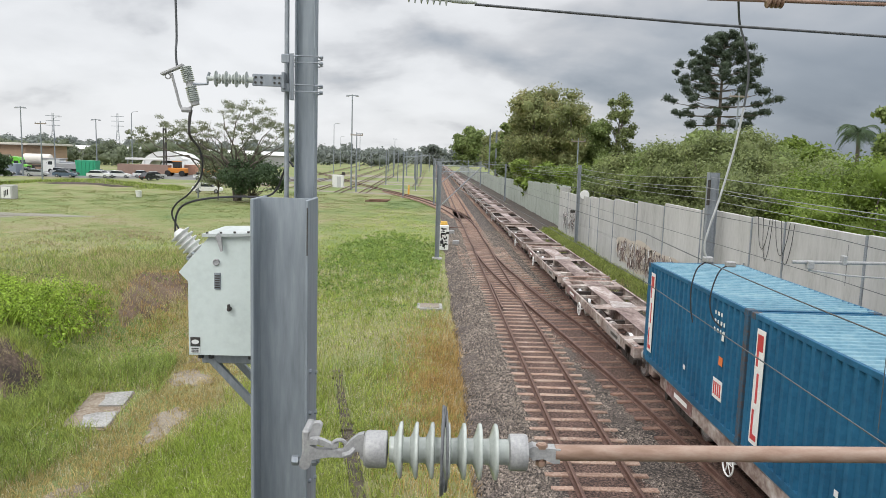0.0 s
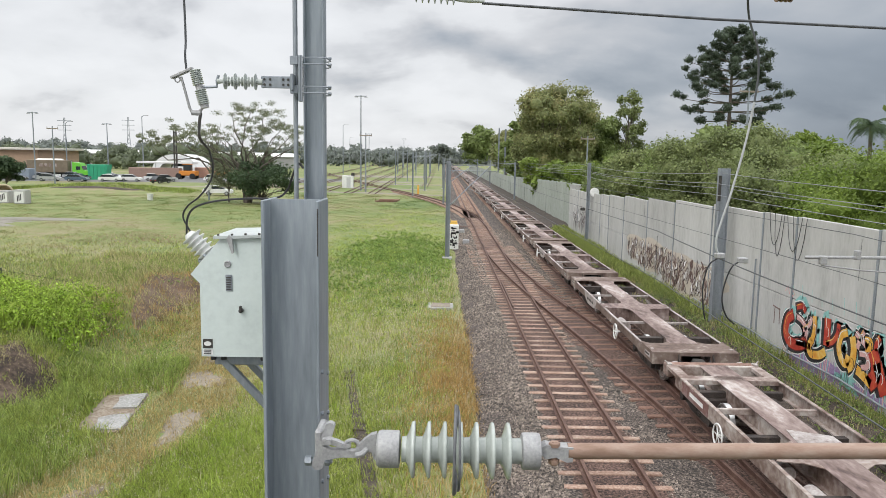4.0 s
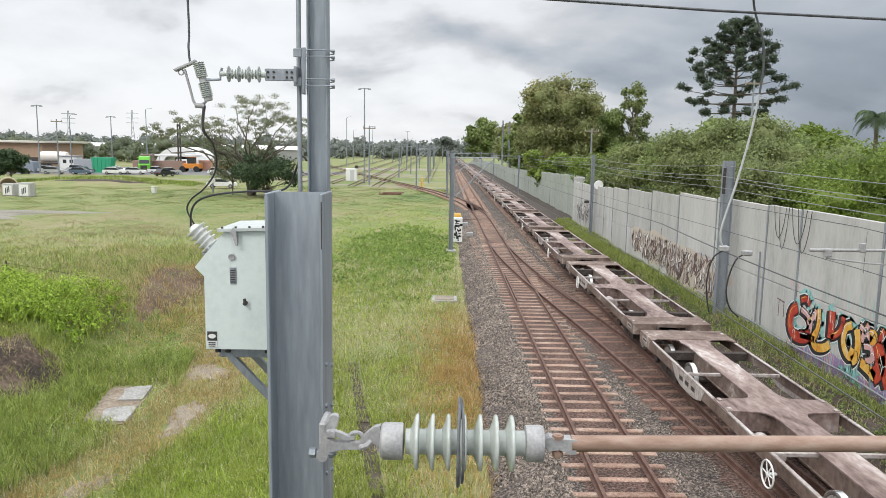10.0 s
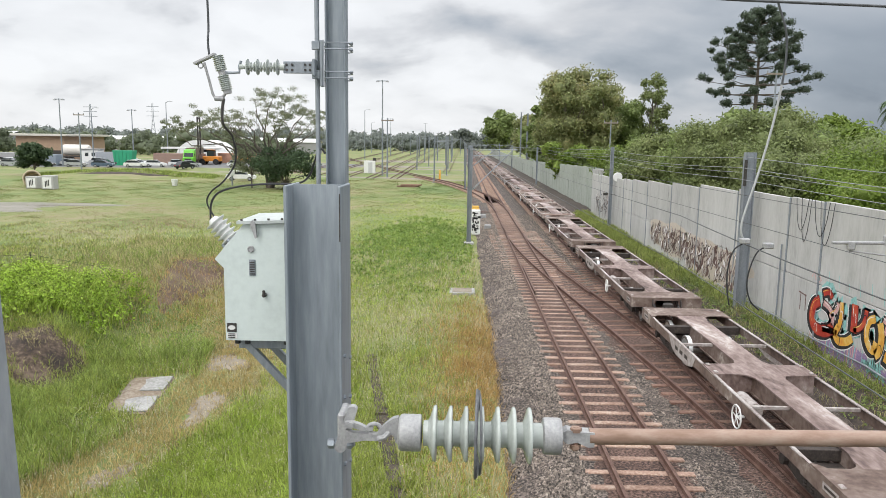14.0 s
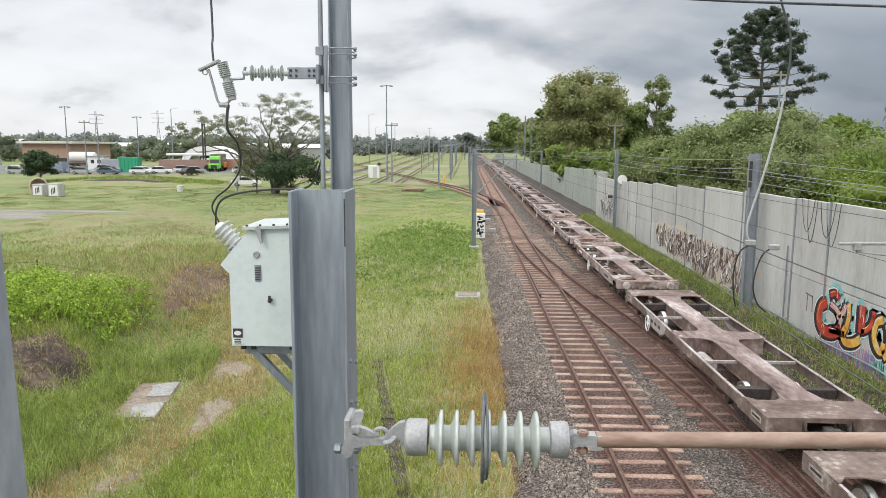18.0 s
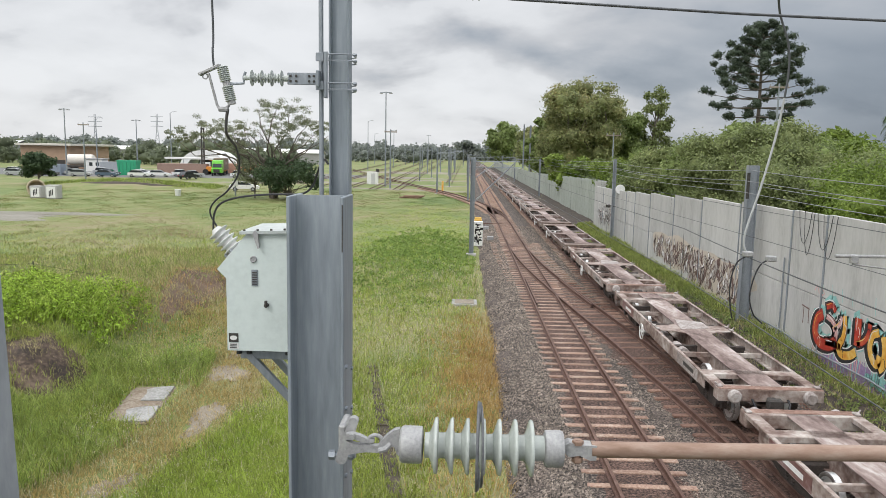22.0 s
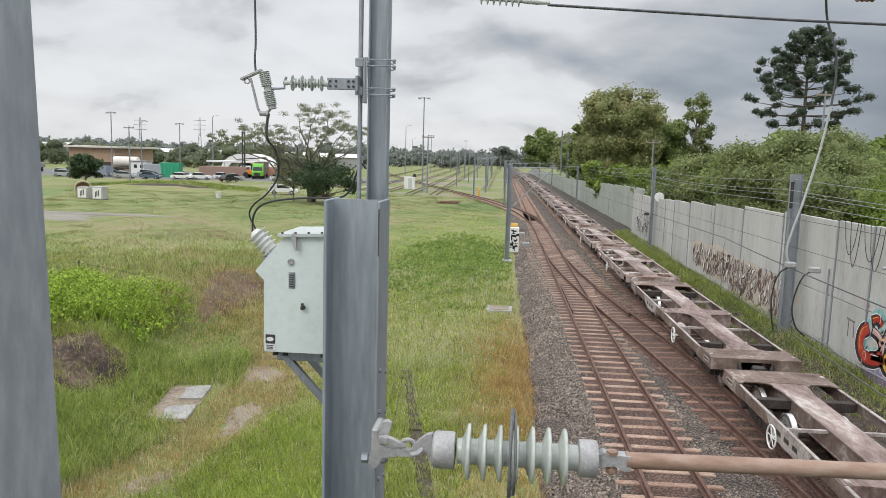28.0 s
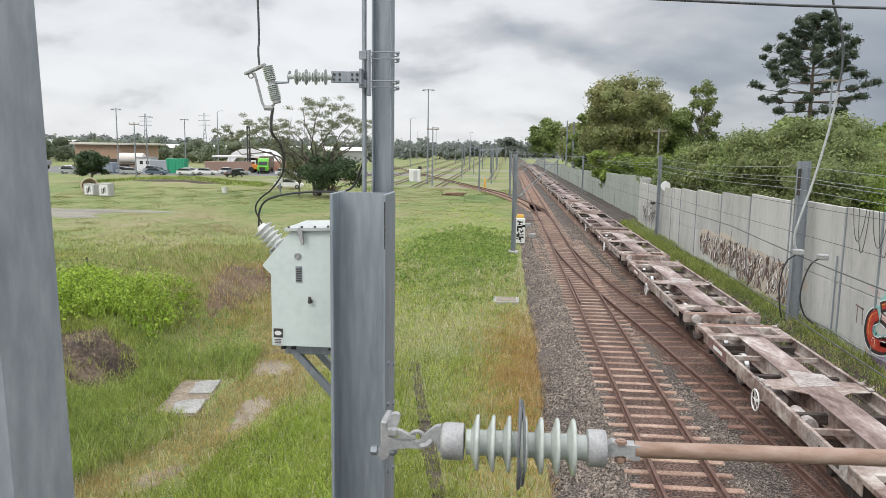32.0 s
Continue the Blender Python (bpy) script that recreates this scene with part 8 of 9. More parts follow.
grass("grass", 9000, -70, -40, 114.5, 122, 0.25, 0.75, 0.02, blade_deep, 33, "long grass on the low earth mound", lambda x, y, r: (r < 0.4 + lumps(x, y, 0.3)) & ((y > 116.2) | (np.abs(x + 56) > 8)), 1.0, 0.8, 0.02, False)
blade_pink = material("pinkish_seeding_grass", [(0.26, 0.17, 0.115), (0.36, 0.26, 0.185), (0.45, 0.35, 0.26)], scale=0.5, fine=3, rough=0.8, bump=0, by="world", island=True, random_tint=0.3, translucent=0.4)
grass("grass", 15000, -34, -15, 47, 64, 0.10, 0.30, 0.010, blade_pink, 37, "pinkish seeding grass in patches of the field", lambda x, y, r: r < 1.5 * np.exp(-((x + 23.8) / 3.6) ** 2 - ((y - 55.2) / 3.2) ** 2) + 0.5 * (lumps(x, y, 0.3) - 0.62), 1.0, 1.0, 0.028, False)
seed_mat = material("pale_seed_heads", [(0.42, 0.38, 0.24), (0.55, 0.50, 0.34), (0.66, 0.62, 0.48)], scale=0.5, fine=3, rough=0.8, bump=0, by="world", island=True, random_tint=0.25, translucent=0.3)
grass("seed_grass", 26000, -20, 0.9, 10, 44, 0.22, 0.55, 0.0035, seed_mat, 9, "pale dry seed stalks standing in the grass", lambda x, y, r: (r < 0.2 + 0.7 * wave(x, y, 0.7, 0.5, 2.2)) & ~on_path(x, y), 1.4)


def weeds(name, n, x0, x1, y0, y1, size, r, mat, seed, label, keep=None, per=14, up=0.0):
    rng = np.random.default_rng(seed)
    x, y = x0 + (x1 - x0) * rng.random(n), y0 + (y1 - y0) * rng.random(n)
    if keep is not None:
        k = keep(x, y, rng.random(n))
        x, y = x[k], y[k]
    s = r * (0.5 + rng.random(len(x)))
    z = gz(x, y) + s * 0.5 + up * (0.5 + rng.random(len(x)))
    v, f = leaves(np.stack([x, y, z, s, s, s * 0.7], -1), per, size, seed, 0.3)
    tagged(new(name, quick_mesh(name, v, f, mat)), label, "weeds", kind="stuff")


weeds("vines", 1900, -19.5, -11.2, 20.2, 30.5, 0.050, 0.30, vine_mat, 11, "lime green leafy vines over the bank", lambda x, y, r: ((x + 15.0) / 3.1) ** 2 + ((y - 25.2) / 3.6) ** 2 < 0.18 + 1.0 * r * lumps(x, y, 0.9) * 2.0, 34, 0.5)
grass("grass", 2200, -18.6, -11.4, 21.4, 29, 0.6, 1.15, 0.022, blade_lime, 36, "long arching bright green blades among the vines", lambda x, y, r: ((x + 15.0) / 3.0) ** 2 + ((y - 25.2) / 3.4) ** 2 < 0.15 + 1.8 * r * lumps(x, y, 0.9), 1.0, 1.1)
weeds("weeds", 10500, -9.0, 0.7, 29, 82, 0.052, 0.13, weed_mat, 12, "leafy green weeds spreading in the grass", lambda x, y, r: ((x + 2.8) / 4.8) ** 2 + ((y - 46) / 17) ** 2 < 0.05 + 1.0 * r + 0.8 * (lumps(x, y, 0.45) - 0.5), 12)
weeds("weeds", 1500, -16.0, -8.8, 12.5, 27, 0.040, 0.20, weed_mat, 13, "leafy green weeds on the bank", lambda x, y, r: (r < lumps(x, y, 0.6)) & ~on_path(x, y), 16)
weeds("weeds", 4200, 9.7, 11.4, 10, 64, 0.04, 0.15, leaf_mid, 14, "leafy weeds at the foot of the wall", lambda x, y, r: r < 1.3 * lumps(x, y, 0.8) - 0.1)
weeds("weeds", 1500, -21, -8.5, 27, 46, 0.050, 0.17, weed_mat, 15, "leafy weeds along the top of the bank", lambda x, y, r: r < 1.2 * lumps(x, y, 0.5) - 0.6 * np.exp(-((x + 12.5) / 1.8) ** 2 - ((y - 32) / 6) ** 2))
patch("rock_face", -12.9, 20.5, 1.9, 1.75, bank_soil, "dark brown bare earth face of the bank", turn=0.5, seed=33, lift=0.07, hump=0.0, rag=0.20, n=60)
grass("grass", 9000, -15.2, -10.4, 17.4, 22.6, 0.06, 0.26, 0.008, blade_dry, 18, "dry tufts hanging over the earth face", lambda x, y, r: r < 1.3 * lumps(x, y, 1.4) - 0.25, 1.0)
grass("grass", 15000, -15.4, -10.4, 17.2, 23.2, 0.10, 0.42, 0.008, blade_green, 19, "green tufts hanging over the earth face", lambda x, y, r: (r < 1.3 * lumps(x, y, 1.7) - 0.2) & ~(((x + 13.0) / 1.4) ** 2 + ((y - 20.6) / 1.1) ** 2 < 0.75 + 0.4 * np.sin(x * 5) * np.sin(y * 4)), 1.0)
weeds("seed_heads", 12000, -10, 0.95, 9.5, 34, 0.013, 0.09, seed_mat, 20, "pale seed heads scattered in the grass", lambda x, y, r: (r < 0.9 * lumps(x, y, 0.6)) & ~on_path(x, y), 7, 0.16)
weeds("low_herbs", 9000, -12, 0.7, 9.5, 34, 0.024, 0.10, blade_green, 21, "small-leaved green herbs in the grass", lambda x, y, r: (r > 0.25 + 0.6 * dryness(x, y)) & (r > rusty(x, y) * 1.3) & ~on_path(x, y), 8, 0.08)


def make_fence():
    t = thing("wire_fence", "old dark steel post with sagging fence wires", "fence")
    posts = [(-17.7, 28.8), (-22.5, 26.2)]
    tops = []
    for x, y in posts:
        z = float(gz(x, y))
        b = Build()
        b.tube([(x, y, z - 0.2), (x + 0.02, y, z + 1.15)], 0.035, 7)
        part("post", b, dark_steel, t)
        tops.append((x, y, z))
    for h in (1.05,):
        b = Build()
        b.tube([(tops[1][0], tops[1][1], tops[1][2] + h), (tops[0][0], tops[0][1], tops[0][2] + h), (-16, 30, float(gz(-16, 30)) + 0.75), (-14.2, 31.2, float(gz(-14.2, 31.2)) + 0.15)], 0.008, 5)
        part("wire", b, dark_steel, t)


make_fence()


# ---- the yard beyond the field ----
glass = plain("dark_window_glass", (0.03, 0.035, 0.04), 0.12, var=0.05)
tyre = plain("black_tyre", (0.02, 0.02, 0.02), 0.8)


def paint(name, c):
    return plain(name, c, 0.3, 0.1, 0.05)


def car(body_mat, label, x, y, a, tall=0.0, group="parked cars"):
    t = thing("car", label, "car", pose(x, y, float(gz(x, y)) + 0.06, 0, 0, a), group=group)
    m = Matrix(((1, 0, 0, 0), (0, 0, 1, -0.86), (0, 1, 0, 0), (0, 0, 0, 1)))
    b = Build()
    b.extrude([(-2.2, 0.35), (2.2, 0.35), (2.25, 0.62), (2.1, 0.86), (1.05, 0.98), (-2.1, 1.0), (-2.25, 0.7)], m, 1.72)
    part("body", b, body_mat, t)
    b = Build()
    m2 = Matrix(((1, 0, 0, 0), (0, 0, 1, -0.72), (0, 1, 0, 0), (0, 0, 0, 1)))
    b.extrude([(-2.0 + tall, 0.98), (1.05, 0.98), (0.35, 1.46 + tall * 0.2), (-1.45, 1.48 + tall * 0.2)], m2, 1.44)
    part("glasshouse", b, glass, t, "dark car windows")
    b = Build()
    b.extrude([(0.34, 1.44 + tall * 0.2), (-1.45, 1.46 + tall * 0.2), (-1.40, 1.53 + tall * 0.2), (0.25, 1.52 + tall * 0.2)], m2, 1.44)
    part("roof", b, body_mat, t)
    for sx in (-1.35, 1.35):
        for sy in (-0.8, 0.8):
            w = Build()
            w.tube([(sx, sy - 0.1, 0.32), (sx, sy + 0.1, 0.32)], 0.32, 14)
            wh = part("wheel", w, tyre, t)
            r = Build()
            r.tube([(sx, sy * 1.01 - 0.1, 0.32), (sx, sy * 1.01 + 0.1, 0.32)], 0.19, 10)
            part("rim", r, alu, wh)
    for sx, mt in ((2.2, white_paint), (-2.2, red_paint)):
        for sy in (-0.62, 0.62):
            l = Build()
            l.box(sx - 0.06, sx + 0.04, sy - 0.16, sy + 0.16, 0.62, 0.76, 0.02)
            part("lamp", l, mt, t)
    return t


def make_cars():
    cols = {"white": paint("white_car_paint", (0.75, 0.75, 0.75)), "silver": paint("silver_car_paint", (0.38, 0.39, 0.40)), "black": paint("black_car_paint", (0.025, 0.027, 0.03)), "blue": paint("blue_grey_car_paint", (0.08, 0.12, 0.17))}
    rows = [("black", -88, 150, 8), ("silver", -82, 152, 12), ("blue", -77, 153.5, 5), ("white", -70.5, 154.5, 14), ("white", -64.5, 163, 25), ("silver", -96, 152, 6), ("black", -58, 150, 70), ("white", -34.5, 112, 10), ("silver", -60.5, 160, 20), ("white", -101, 160, 3), ("black", -91, 163, 5), ("silver", -83.5, 165, 3), ("white", -76, 167, 8), ("white", -72.0, 159.5, 4), ("silver", -86.5, 158.5, 7), ("white", -67.5, 158, 10), ("black", -79.5, 159.5, 4), ("blue", -106, 152, 4), ("white", -52, 166, 12)]
    for c, x, y, a in rows:
        car(cols[c], "%s car parked beside the rail yard" % c, x, y, a, 0.3 if y > 160 else 0.0)


LORRIES = []


def lorry_wheels(t, xs):
    for sx in xs:
        for sy in (-1.0, 1.0):
            b = Build()
            b.tube([(sx, sy - 0.16, 0.5), (sx, sy + 0.16, 0.5)], 0.5, 14)
            part("wheel", b, tyre, t)


def lorries():
    """Two lorries that drive through the yard; each faces +x at rest."""
    lime = material("lime_green_paint", [(0.10, 0.42, 0.03), (0.15, 0.52, 0.045), (0.19, 0.58, 0.07)], scale=1.5, rough=0.35, bump=0)
    tan = material("brown_curtain_cloth", [(0.13, 0.10, 0.07), (0.18, 0.145, 0.10), (0.23, 0.19, 0.14)], scale=0.8, rough=0.9, bump=0.1)
    g = thing("green_truck", "lime green truck pulling a brown curtain-sided trailer", "truck", (-97, 172, -0.35))
    b = Build()
    b.extrude([(-0.9, 0.8), (2.6, 0.8), (2.65, 1.7), (1.5, 1.9), (1.15, 2.9), (0.9, 3.5), (-0.9, 3.7)], Matrix(((1, 0, 0, 0), (0, 0, 1, -1.2), (0, 1, 0, 0), (0, 0, 0, 1))), 2.4)
    part("cab", b, lime, g, "lime green bonneted cab", smooth=0)
    for y0, y1 in ((-1.21, -1.19), (1.19, 1.21)):
        b = Build()
        b.box(-0.1, 0.95, y0, y1, 1.95, 2.75, 0.004)
        part("side_window", b, glass, g)
    b = Build()
    b.extrude([(1.46, 2.0), (1.53, 2.0), (1.20, 2.88), (1.14, 2.88)], Matrix(((1, 0, 0, 0), (0, 0, 1, -1.05), (0, 1, 0, 0), (0, 0, 0, 1))), 2.1)
    part("windscreen", b, glass, g)
    b = Build()
    b.box(2.6, 2.72, -0.7, 0.7, 0.85, 1.6, 0.02)
    part("grille", b, dark_steel, g)
    b = Build()
    b.box(-3.6, -0.9, -0.5, 0.5, 0.75, 1.05, 0.03)
    part("chassis", b, dark_steel, g)
    for y in (-1.1, 1.1):
        b = Build()
        b.tube([(-1.1, y, 1.0), (-1.1, y, 4.0)], 0.09, 10)
        part("exhaust_stack", b, alu, g)
    b = Build()
    b.box(-11.6, -2.0, -1.22, 1.22, 1.25, 4.1, 0.05)
    part("trailer_body", b, tan, g, "brown curtain sides with pale unreadable lettering")
    for y in (-1.228, 1.222):
        for k in range(4):
            b = Build()
            b.box(-8.6 + 1.1 * k, -7.8 + 1.1 * k, y, y + 0.006, 2.6, 3.3)
            part("lettering", b, wagon_pale, g, "pale bar of unreadable lettering")
    b = Build()
    b.box(-11.5, -2.1, -0.6, 0.6, 1.0, 1.25, 0.02)
    part("trailer_frame", b, dark_steel, g)
    lorry_wheels(g, (1.9, -2.2, -3.2, -9.0, -10.2))
    w = thing("white_truck", "white cab truck with a grey body crossing the yard", "truck", (-89, 176, -0.35))
    b = Build()
    b.extrude([(0.7, 0.7), (2.7, 0.7), (2.75, 1.9), (2.4, 3.1), (0.7, 3.2)], Matrix(((1, 0, 0, 0), (0, 0, 1, -1.15), (0, 1, 0, 0), (0, 0, 0, 1))), 2.3)
    part("cab", b, white_paint, w, "white flat-fronted cab", smooth=0)
    for y0, y1 in ((-1.16, -1.14), (1.14, 1.16)):
        b = Build()
        b.box(1.3, 2.3, y0, y1, 1.95, 2.75, 0.004)
        part("side_window", b, glass, w)
    b = Build()
    b.extrude([(2.70, 2.0), (2.78, 2.0), (2.50, 2.95), (2.42, 2.95)], Matrix(((1, 0, 0, 0), (0, 0, 1, -1.0), (0, 1, 0, 0), (0, 0, 0, 1))), 2.0)
    part("windscreen", b, glass, w)
    b = Build()
    b.box(-5.2, 0.5, -1.2, 1.2, 1.1, 2.3, 0.05)
    part("body", b, alu, w, "low grey load body")
    b = Build()
    b.box(-5.0, 0.7, -0.5, 0.5, 0.7, 1.1, 0.02)
    part("chassis", b, dark_steel, w)
    lorry_wheels(w, (1.8, -3.0, -4.1))
    LORRIES.extend((g, w))


def make_yard():
    w = thing("warehouse", "low brown brick warehouse with a pale flat roof", "building", (-112, 195, -0.4))
    b = Build()
    b.box(-9.5, 4, 0, 22, 0, 6.4, 0.05)
    part("wall", b, plain("tan_brick", (0.36, 0.25, 0.17), 0.9, var=0.15, scale=1), w)
    b = Build()
    b.box(-10.2, 5.2, -1.2, 23, 6.4, 7.0, 0.08)
    part("roof", b, plain("pale_roof_sheet", (0.58, 0.55, 0.48), 0.7), w)
    for k in range(3):
        b = Build()
        b.box(-8.5 + 4.2 * k, -5.6 + 4.2 * k, -0.06, 0.06, 0.1, 2.6, 0.02)
        part("door", b, dark_steel, w)
    tk = thing("tank_wagon", "white tank wagon standing in the yard", "wagon", (-100.0, 186, -0.3))
    b = Build()
    b.lathe([(0.6, -3.6), (1.2, -3.35), (1.35, -3.0), (1.35, 3.0), (1.2, 3.35), (0.6, 3.6)], Matrix.Translation((0, 0, 2.9)) @ ALONG_X, 20)
    part("tank", b, plain("cream_tank_paint", (0.66, 0.62, 0.56), 0.5), tk)
    b = Build()
    b.box(-4, 4, -1.1, 1.1, 1.0, 1.4, 0.05)
    part("underframe", b, dark_steel, tk)
    for k in (-2.9, -1.5, 1.5, 2.9):
        b = Build()
        b.tube([(k, -0.7, 0.55), (k, 0.7, 0.55)], 0.45, 12)
        part("wheelset_still", b, dark_steel, tk)
    h = thing("site_hut", "small white site hut with a flat roof", "hut", (-94.8, 184, -0.4))
    b = Build()
    b.box(-2.2, 2.2, -1.5, 1.5, 0, 3.2, 0.04)
    part("wall", b, white_paint, h)
    b = Build()
    b.box(-2.5, 2.5, -1.8, 1.8, 3.2, 3.4, 0.04)
    part("roof", b, alu, h)
    for k in (-1.3, 0.4):
        b = Build()
        b.box(k, k + 0.9, -1.53, -1.48, 1.5, 2.4, 0.02)
        part("window", b, glass, h)
    g = thing("green_bin", "green steel waste skip in the yard", "skip", (-77.6, 165, -0.35))
    b = Build()
    b.extrude([(-1.9, 0), (1.9, 0), (2.3, 3.4), (-2.3, 3.4)], Matrix(((1, 0, 0, 0), (0, 0, 1, -1.2), (0, 1, 0, 0), (0, 0, 0, 1))), 2.4)
    part("bin", b, plain("green_skip_paint", (0.03, 0.33, 0.17), 0.5), g)
    for k in range(5):
        b = Build()
        b.box(-1.75 + 0.85 * k, -1.62 + 0.85 * k, -1.28, -1.2, 0.2, 3.2, 0.02)
        part("rib", b, plain("green_skip_rib", (0.03, 0.28, 0.15), 0.5) if k == 0 else bpy.data.materials["green_skip_rib"], g)
    for x, y, hh, L, c, nm in ((-89, 181, 2.6, 6.06, (0.33, 0.35, 0.38), "grey"), (-70, 178, 2.6, 12.2, (0.30, 0.20, 0.16), "brown"), (-92, 158, 2.4, 6.06, (0.24, 0.28, 0.33), "slate"), (-58, 190, 2.6, 12.2, (0.5, 0.28, 0.2), "faded orange"), (-50, 196, 2.6, 6.06, (0.42, 0.16, 0.12), "red"), (-66, 196, 2.6, 12.2, (0.66, 0.66, 0.64), "white")):
        t = thing("yard_container", "%s freight container standing in the yard" % nm, "container", (x, y, -0.34), group="containers in the yard")
        mt = plain(nm.replace(" ", "_") + "_container_paint", c, 0.6)
        b = Build()
        b.box(-L / 2, L / 2, -1.22, 1.22, 0, hh, 0.03)
        part("body", b, mt, t)
        for k in range(int(L / 0.5)):
            q = Build()
            q.box(-L / 2 + 0.2 + 0.5 * k, -L / 2 + 0.4 + 0.5 * k, -1.255, -1.22, 0.15, hh - 0.15)
            part("rib", q, mt, t)
    # canopy, dome shelter, loaders
    c = thing("canopy", "long white flat canopy roof on posts", "canopy", (-70, 186, -0.4))
    b = Build()
    b.box(-7, 7, -2.5, 2.5, 3.6, 4.1, 0.05)
    part("roof", b, white_paint, c)
    for k in (-6.5, -2.2, 2.2, 6.5):
        b = Build()
        b.tube([(k, -2.2, 0), (k, -2.2, 3.6)], 0.08, 8)
        part("post", b, galv, c)
    d = thing("dome_shelter", "white arched fabric dome shelter, open at its end", "shelter", (-75.2, 205, -0.4))
    b = Build()
    outer = [(6.6 * math.cos(a), 5.9 * math.sin(a) ** 0.8) for a in [math.pi * k / 22 for k in range(23)]]
    inner = [(4.6 * math.cos(a), 4.2 * math.sin(a) ** 0.8) for a in [math.pi * k / 22 for k in range(22, -1, -1)]]
    n = 23
    vs, fs = [], []
    for yy in (0, 14):
        vs += [(p[0], yy, max(0, p[1])) for p in outer]
    fs += [(k, k + 1, n + k + 1, n + k) for k in range(n - 1)]
    b.add(vs, fs)
    part("skin", b, white_paint, d)
    b = Build()
    vs = [(p[0], 0.02, max(0, p[1])) for p in outer] + [(p[0], 0.02, max(0, p[1])) for p in reversed(inner)]
    b.add(vs, [(k, k + 1, n + k + 1, n + k) for k in range(n - 1)])
    part("end_frame", b, white_paint, d, smooth=0)
    b = Build()
    b.add([(p[0], 10, max(0, p[1])) for p in reversed(inner)], [tuple(range(n))])
    part("back_wall", b, dark_steel, d, smooth=0)
    org, yel = plain("orange_machine_paint", (0.60, 0.22, 0.03), 0.5), None
    for x, y, s in ((-62.0, 178, 1.0), (-55, 182, 0.8)):
        t = thing("container_handler", "orange container handler with a dark mast", "forklift", (x, y, -0.35), group="container handlers")
        b = Build()
        b.box(-2.6 * s, 2.2 * s, -1.2, 1.2, 0.8, 2.0 * s, 0.12)
        part("chassis", b, org, t)
        b = Build()
        b.box(-1.0 * s, 0.8 * s, -0.8, 0.8, 2.0 * s, 3.5 * s, 0.12)
        part("cab", b, glass, t)
        b = Build()
        b.box(-1.1 * s, 0.9 * s, -0.9, 0.9, 3.5 * s, 3.62 * s, 0.03)
        part("cab_roof", b, org, t)
        for sy in (-0.75, 0.75):
            b = Build()
            b.box(-3.2 * s, -2.85 * s, sy - 0.14, sy + 0.14, 0.3, 11.5 * s, 0.03)
            part("mast_rail", b, dark_steel, t)
        for z in (3.0, 6.0, 9.0, 11.0):
            b = Build()
            b.box(-3.15 * s, -2.9 * s, -0.75, 0.75, z * s, (z + 0.4) * s, 0.03)
            part("mast_bar", b, dark_steel, t)
        for sx in (-2.0, 1.4):
            for sy in (-1.2, 1.2):
                b = Build()
                b.tube([(sx * s, sy - 0.25, 0.7), (sx * s, sy + 0.25, 0.7)], 0.7, 14)
                part("wheel", b, tyre, t)
    lorries()
    # long white sheds far behind
    for x, y, L, z in ((-150, 330, 60, 5.2), (-120, 380, 50, 5.2), (-210, 300, 40, 6.5), (-78, 330, 22, 5.0)):
        t = thing("shed", "long pale shed with a low metal roof", "building", (x, y, -0.4), group="far sheds")
        b = Build()
        b.box(-L / 2, L / 2, 0, 14, 0, z, 0.05)
        part("wall", b, alu, t)
        b = Build()
        b.extrude([(-0.6, z), (7, z + 1.6), (14.6, z), (14.6, z + 0.15), (7, z + 1.75), (-0.6, z + 0.15)], Matrix(((0, 0, 1, -L / 2 - 0.4), (1, 0, 0, 0), (0, 1, 0, 0), (0, 0, 0, 1))), L + 0.8)
        part("roof", b, white_paint, t)
    # blocks, bin, boxes in the field
    for x, y, hh in ((-51.2, 88.5, 1.7), (-53.8, 89.5, 1.5)):
        t = thing("concrete_block", "white painted concrete block with dark scribble", "block", (x, y, -0.42), group="concrete blocks")
        b = Build()
        b.box(-0.75, 0.75, -0.6, 0.6, 0, hh, 0.06)
        part("block", b, concrete, t)
        b = Build()
        b.box(-0.6, 0.5, -0.61, -0.598, 0.15, hh - 0.2)
        part("white_face", b, white_paint, t)
        for k in range(3):
            b = Build()
            b.box(-0.3 + 0.2 * k, -0.18 + 0.2 * k, -0.618, -0.61, 0.3 + 0.1 * k, 1.0 + 0.1 * k)
            part("scribble", b, g_blk, t)
    t = thing("pipe_ring", "rusty open drum lying by the blocks", "drum", (-55.2, 91.5, -0.4))
    b = Build()
    b.lathe([(1.0, 0), (1.1, 0.05), (1.1, 1.2), (1.0, 1.25), (0.9, 1.2), (0.9, 0.05)], pose(0, 0, 0.95, 80, 0, 30), 20)
    part("drum", b, plain("cream_rusty_steel", (0.45, 0.38, 0.26), 0.8), t)
    t = thing("bucket", "small white bucket in the grass", "bucket", (-39.6, 98.5, -0.42))
    b = Build()
    b.lathe([(0.32, 0), (0.42, 0.85), (0.45, 0.88), (0.40, 0.88)], Matrix.Identity(4), 16)
    part("bucket", b, white_paint, t)
    t = thing("relay_cabinet", "white trackside relay cabinet in the yard grass", "cabinet", (-18.7, 145, -0.42))
    b = Build()
    b.box(-1.1, 1.1, -0.6, 0.6, 0, 2.5, 0.05)
    part("case", b, white_paint, t)
    b = Build()
    b.box(-0.2, 0.6, -0.63, -0.6, 0.1, 2.2)
    part("door", b, plain("pale_grey_door", (0.5, 0.5, 0.5), 0.6), t)
    b = Build()
    b.box(0.7, 1.3, -0.4, 0.4, 2.5, 3.1, 0.05)
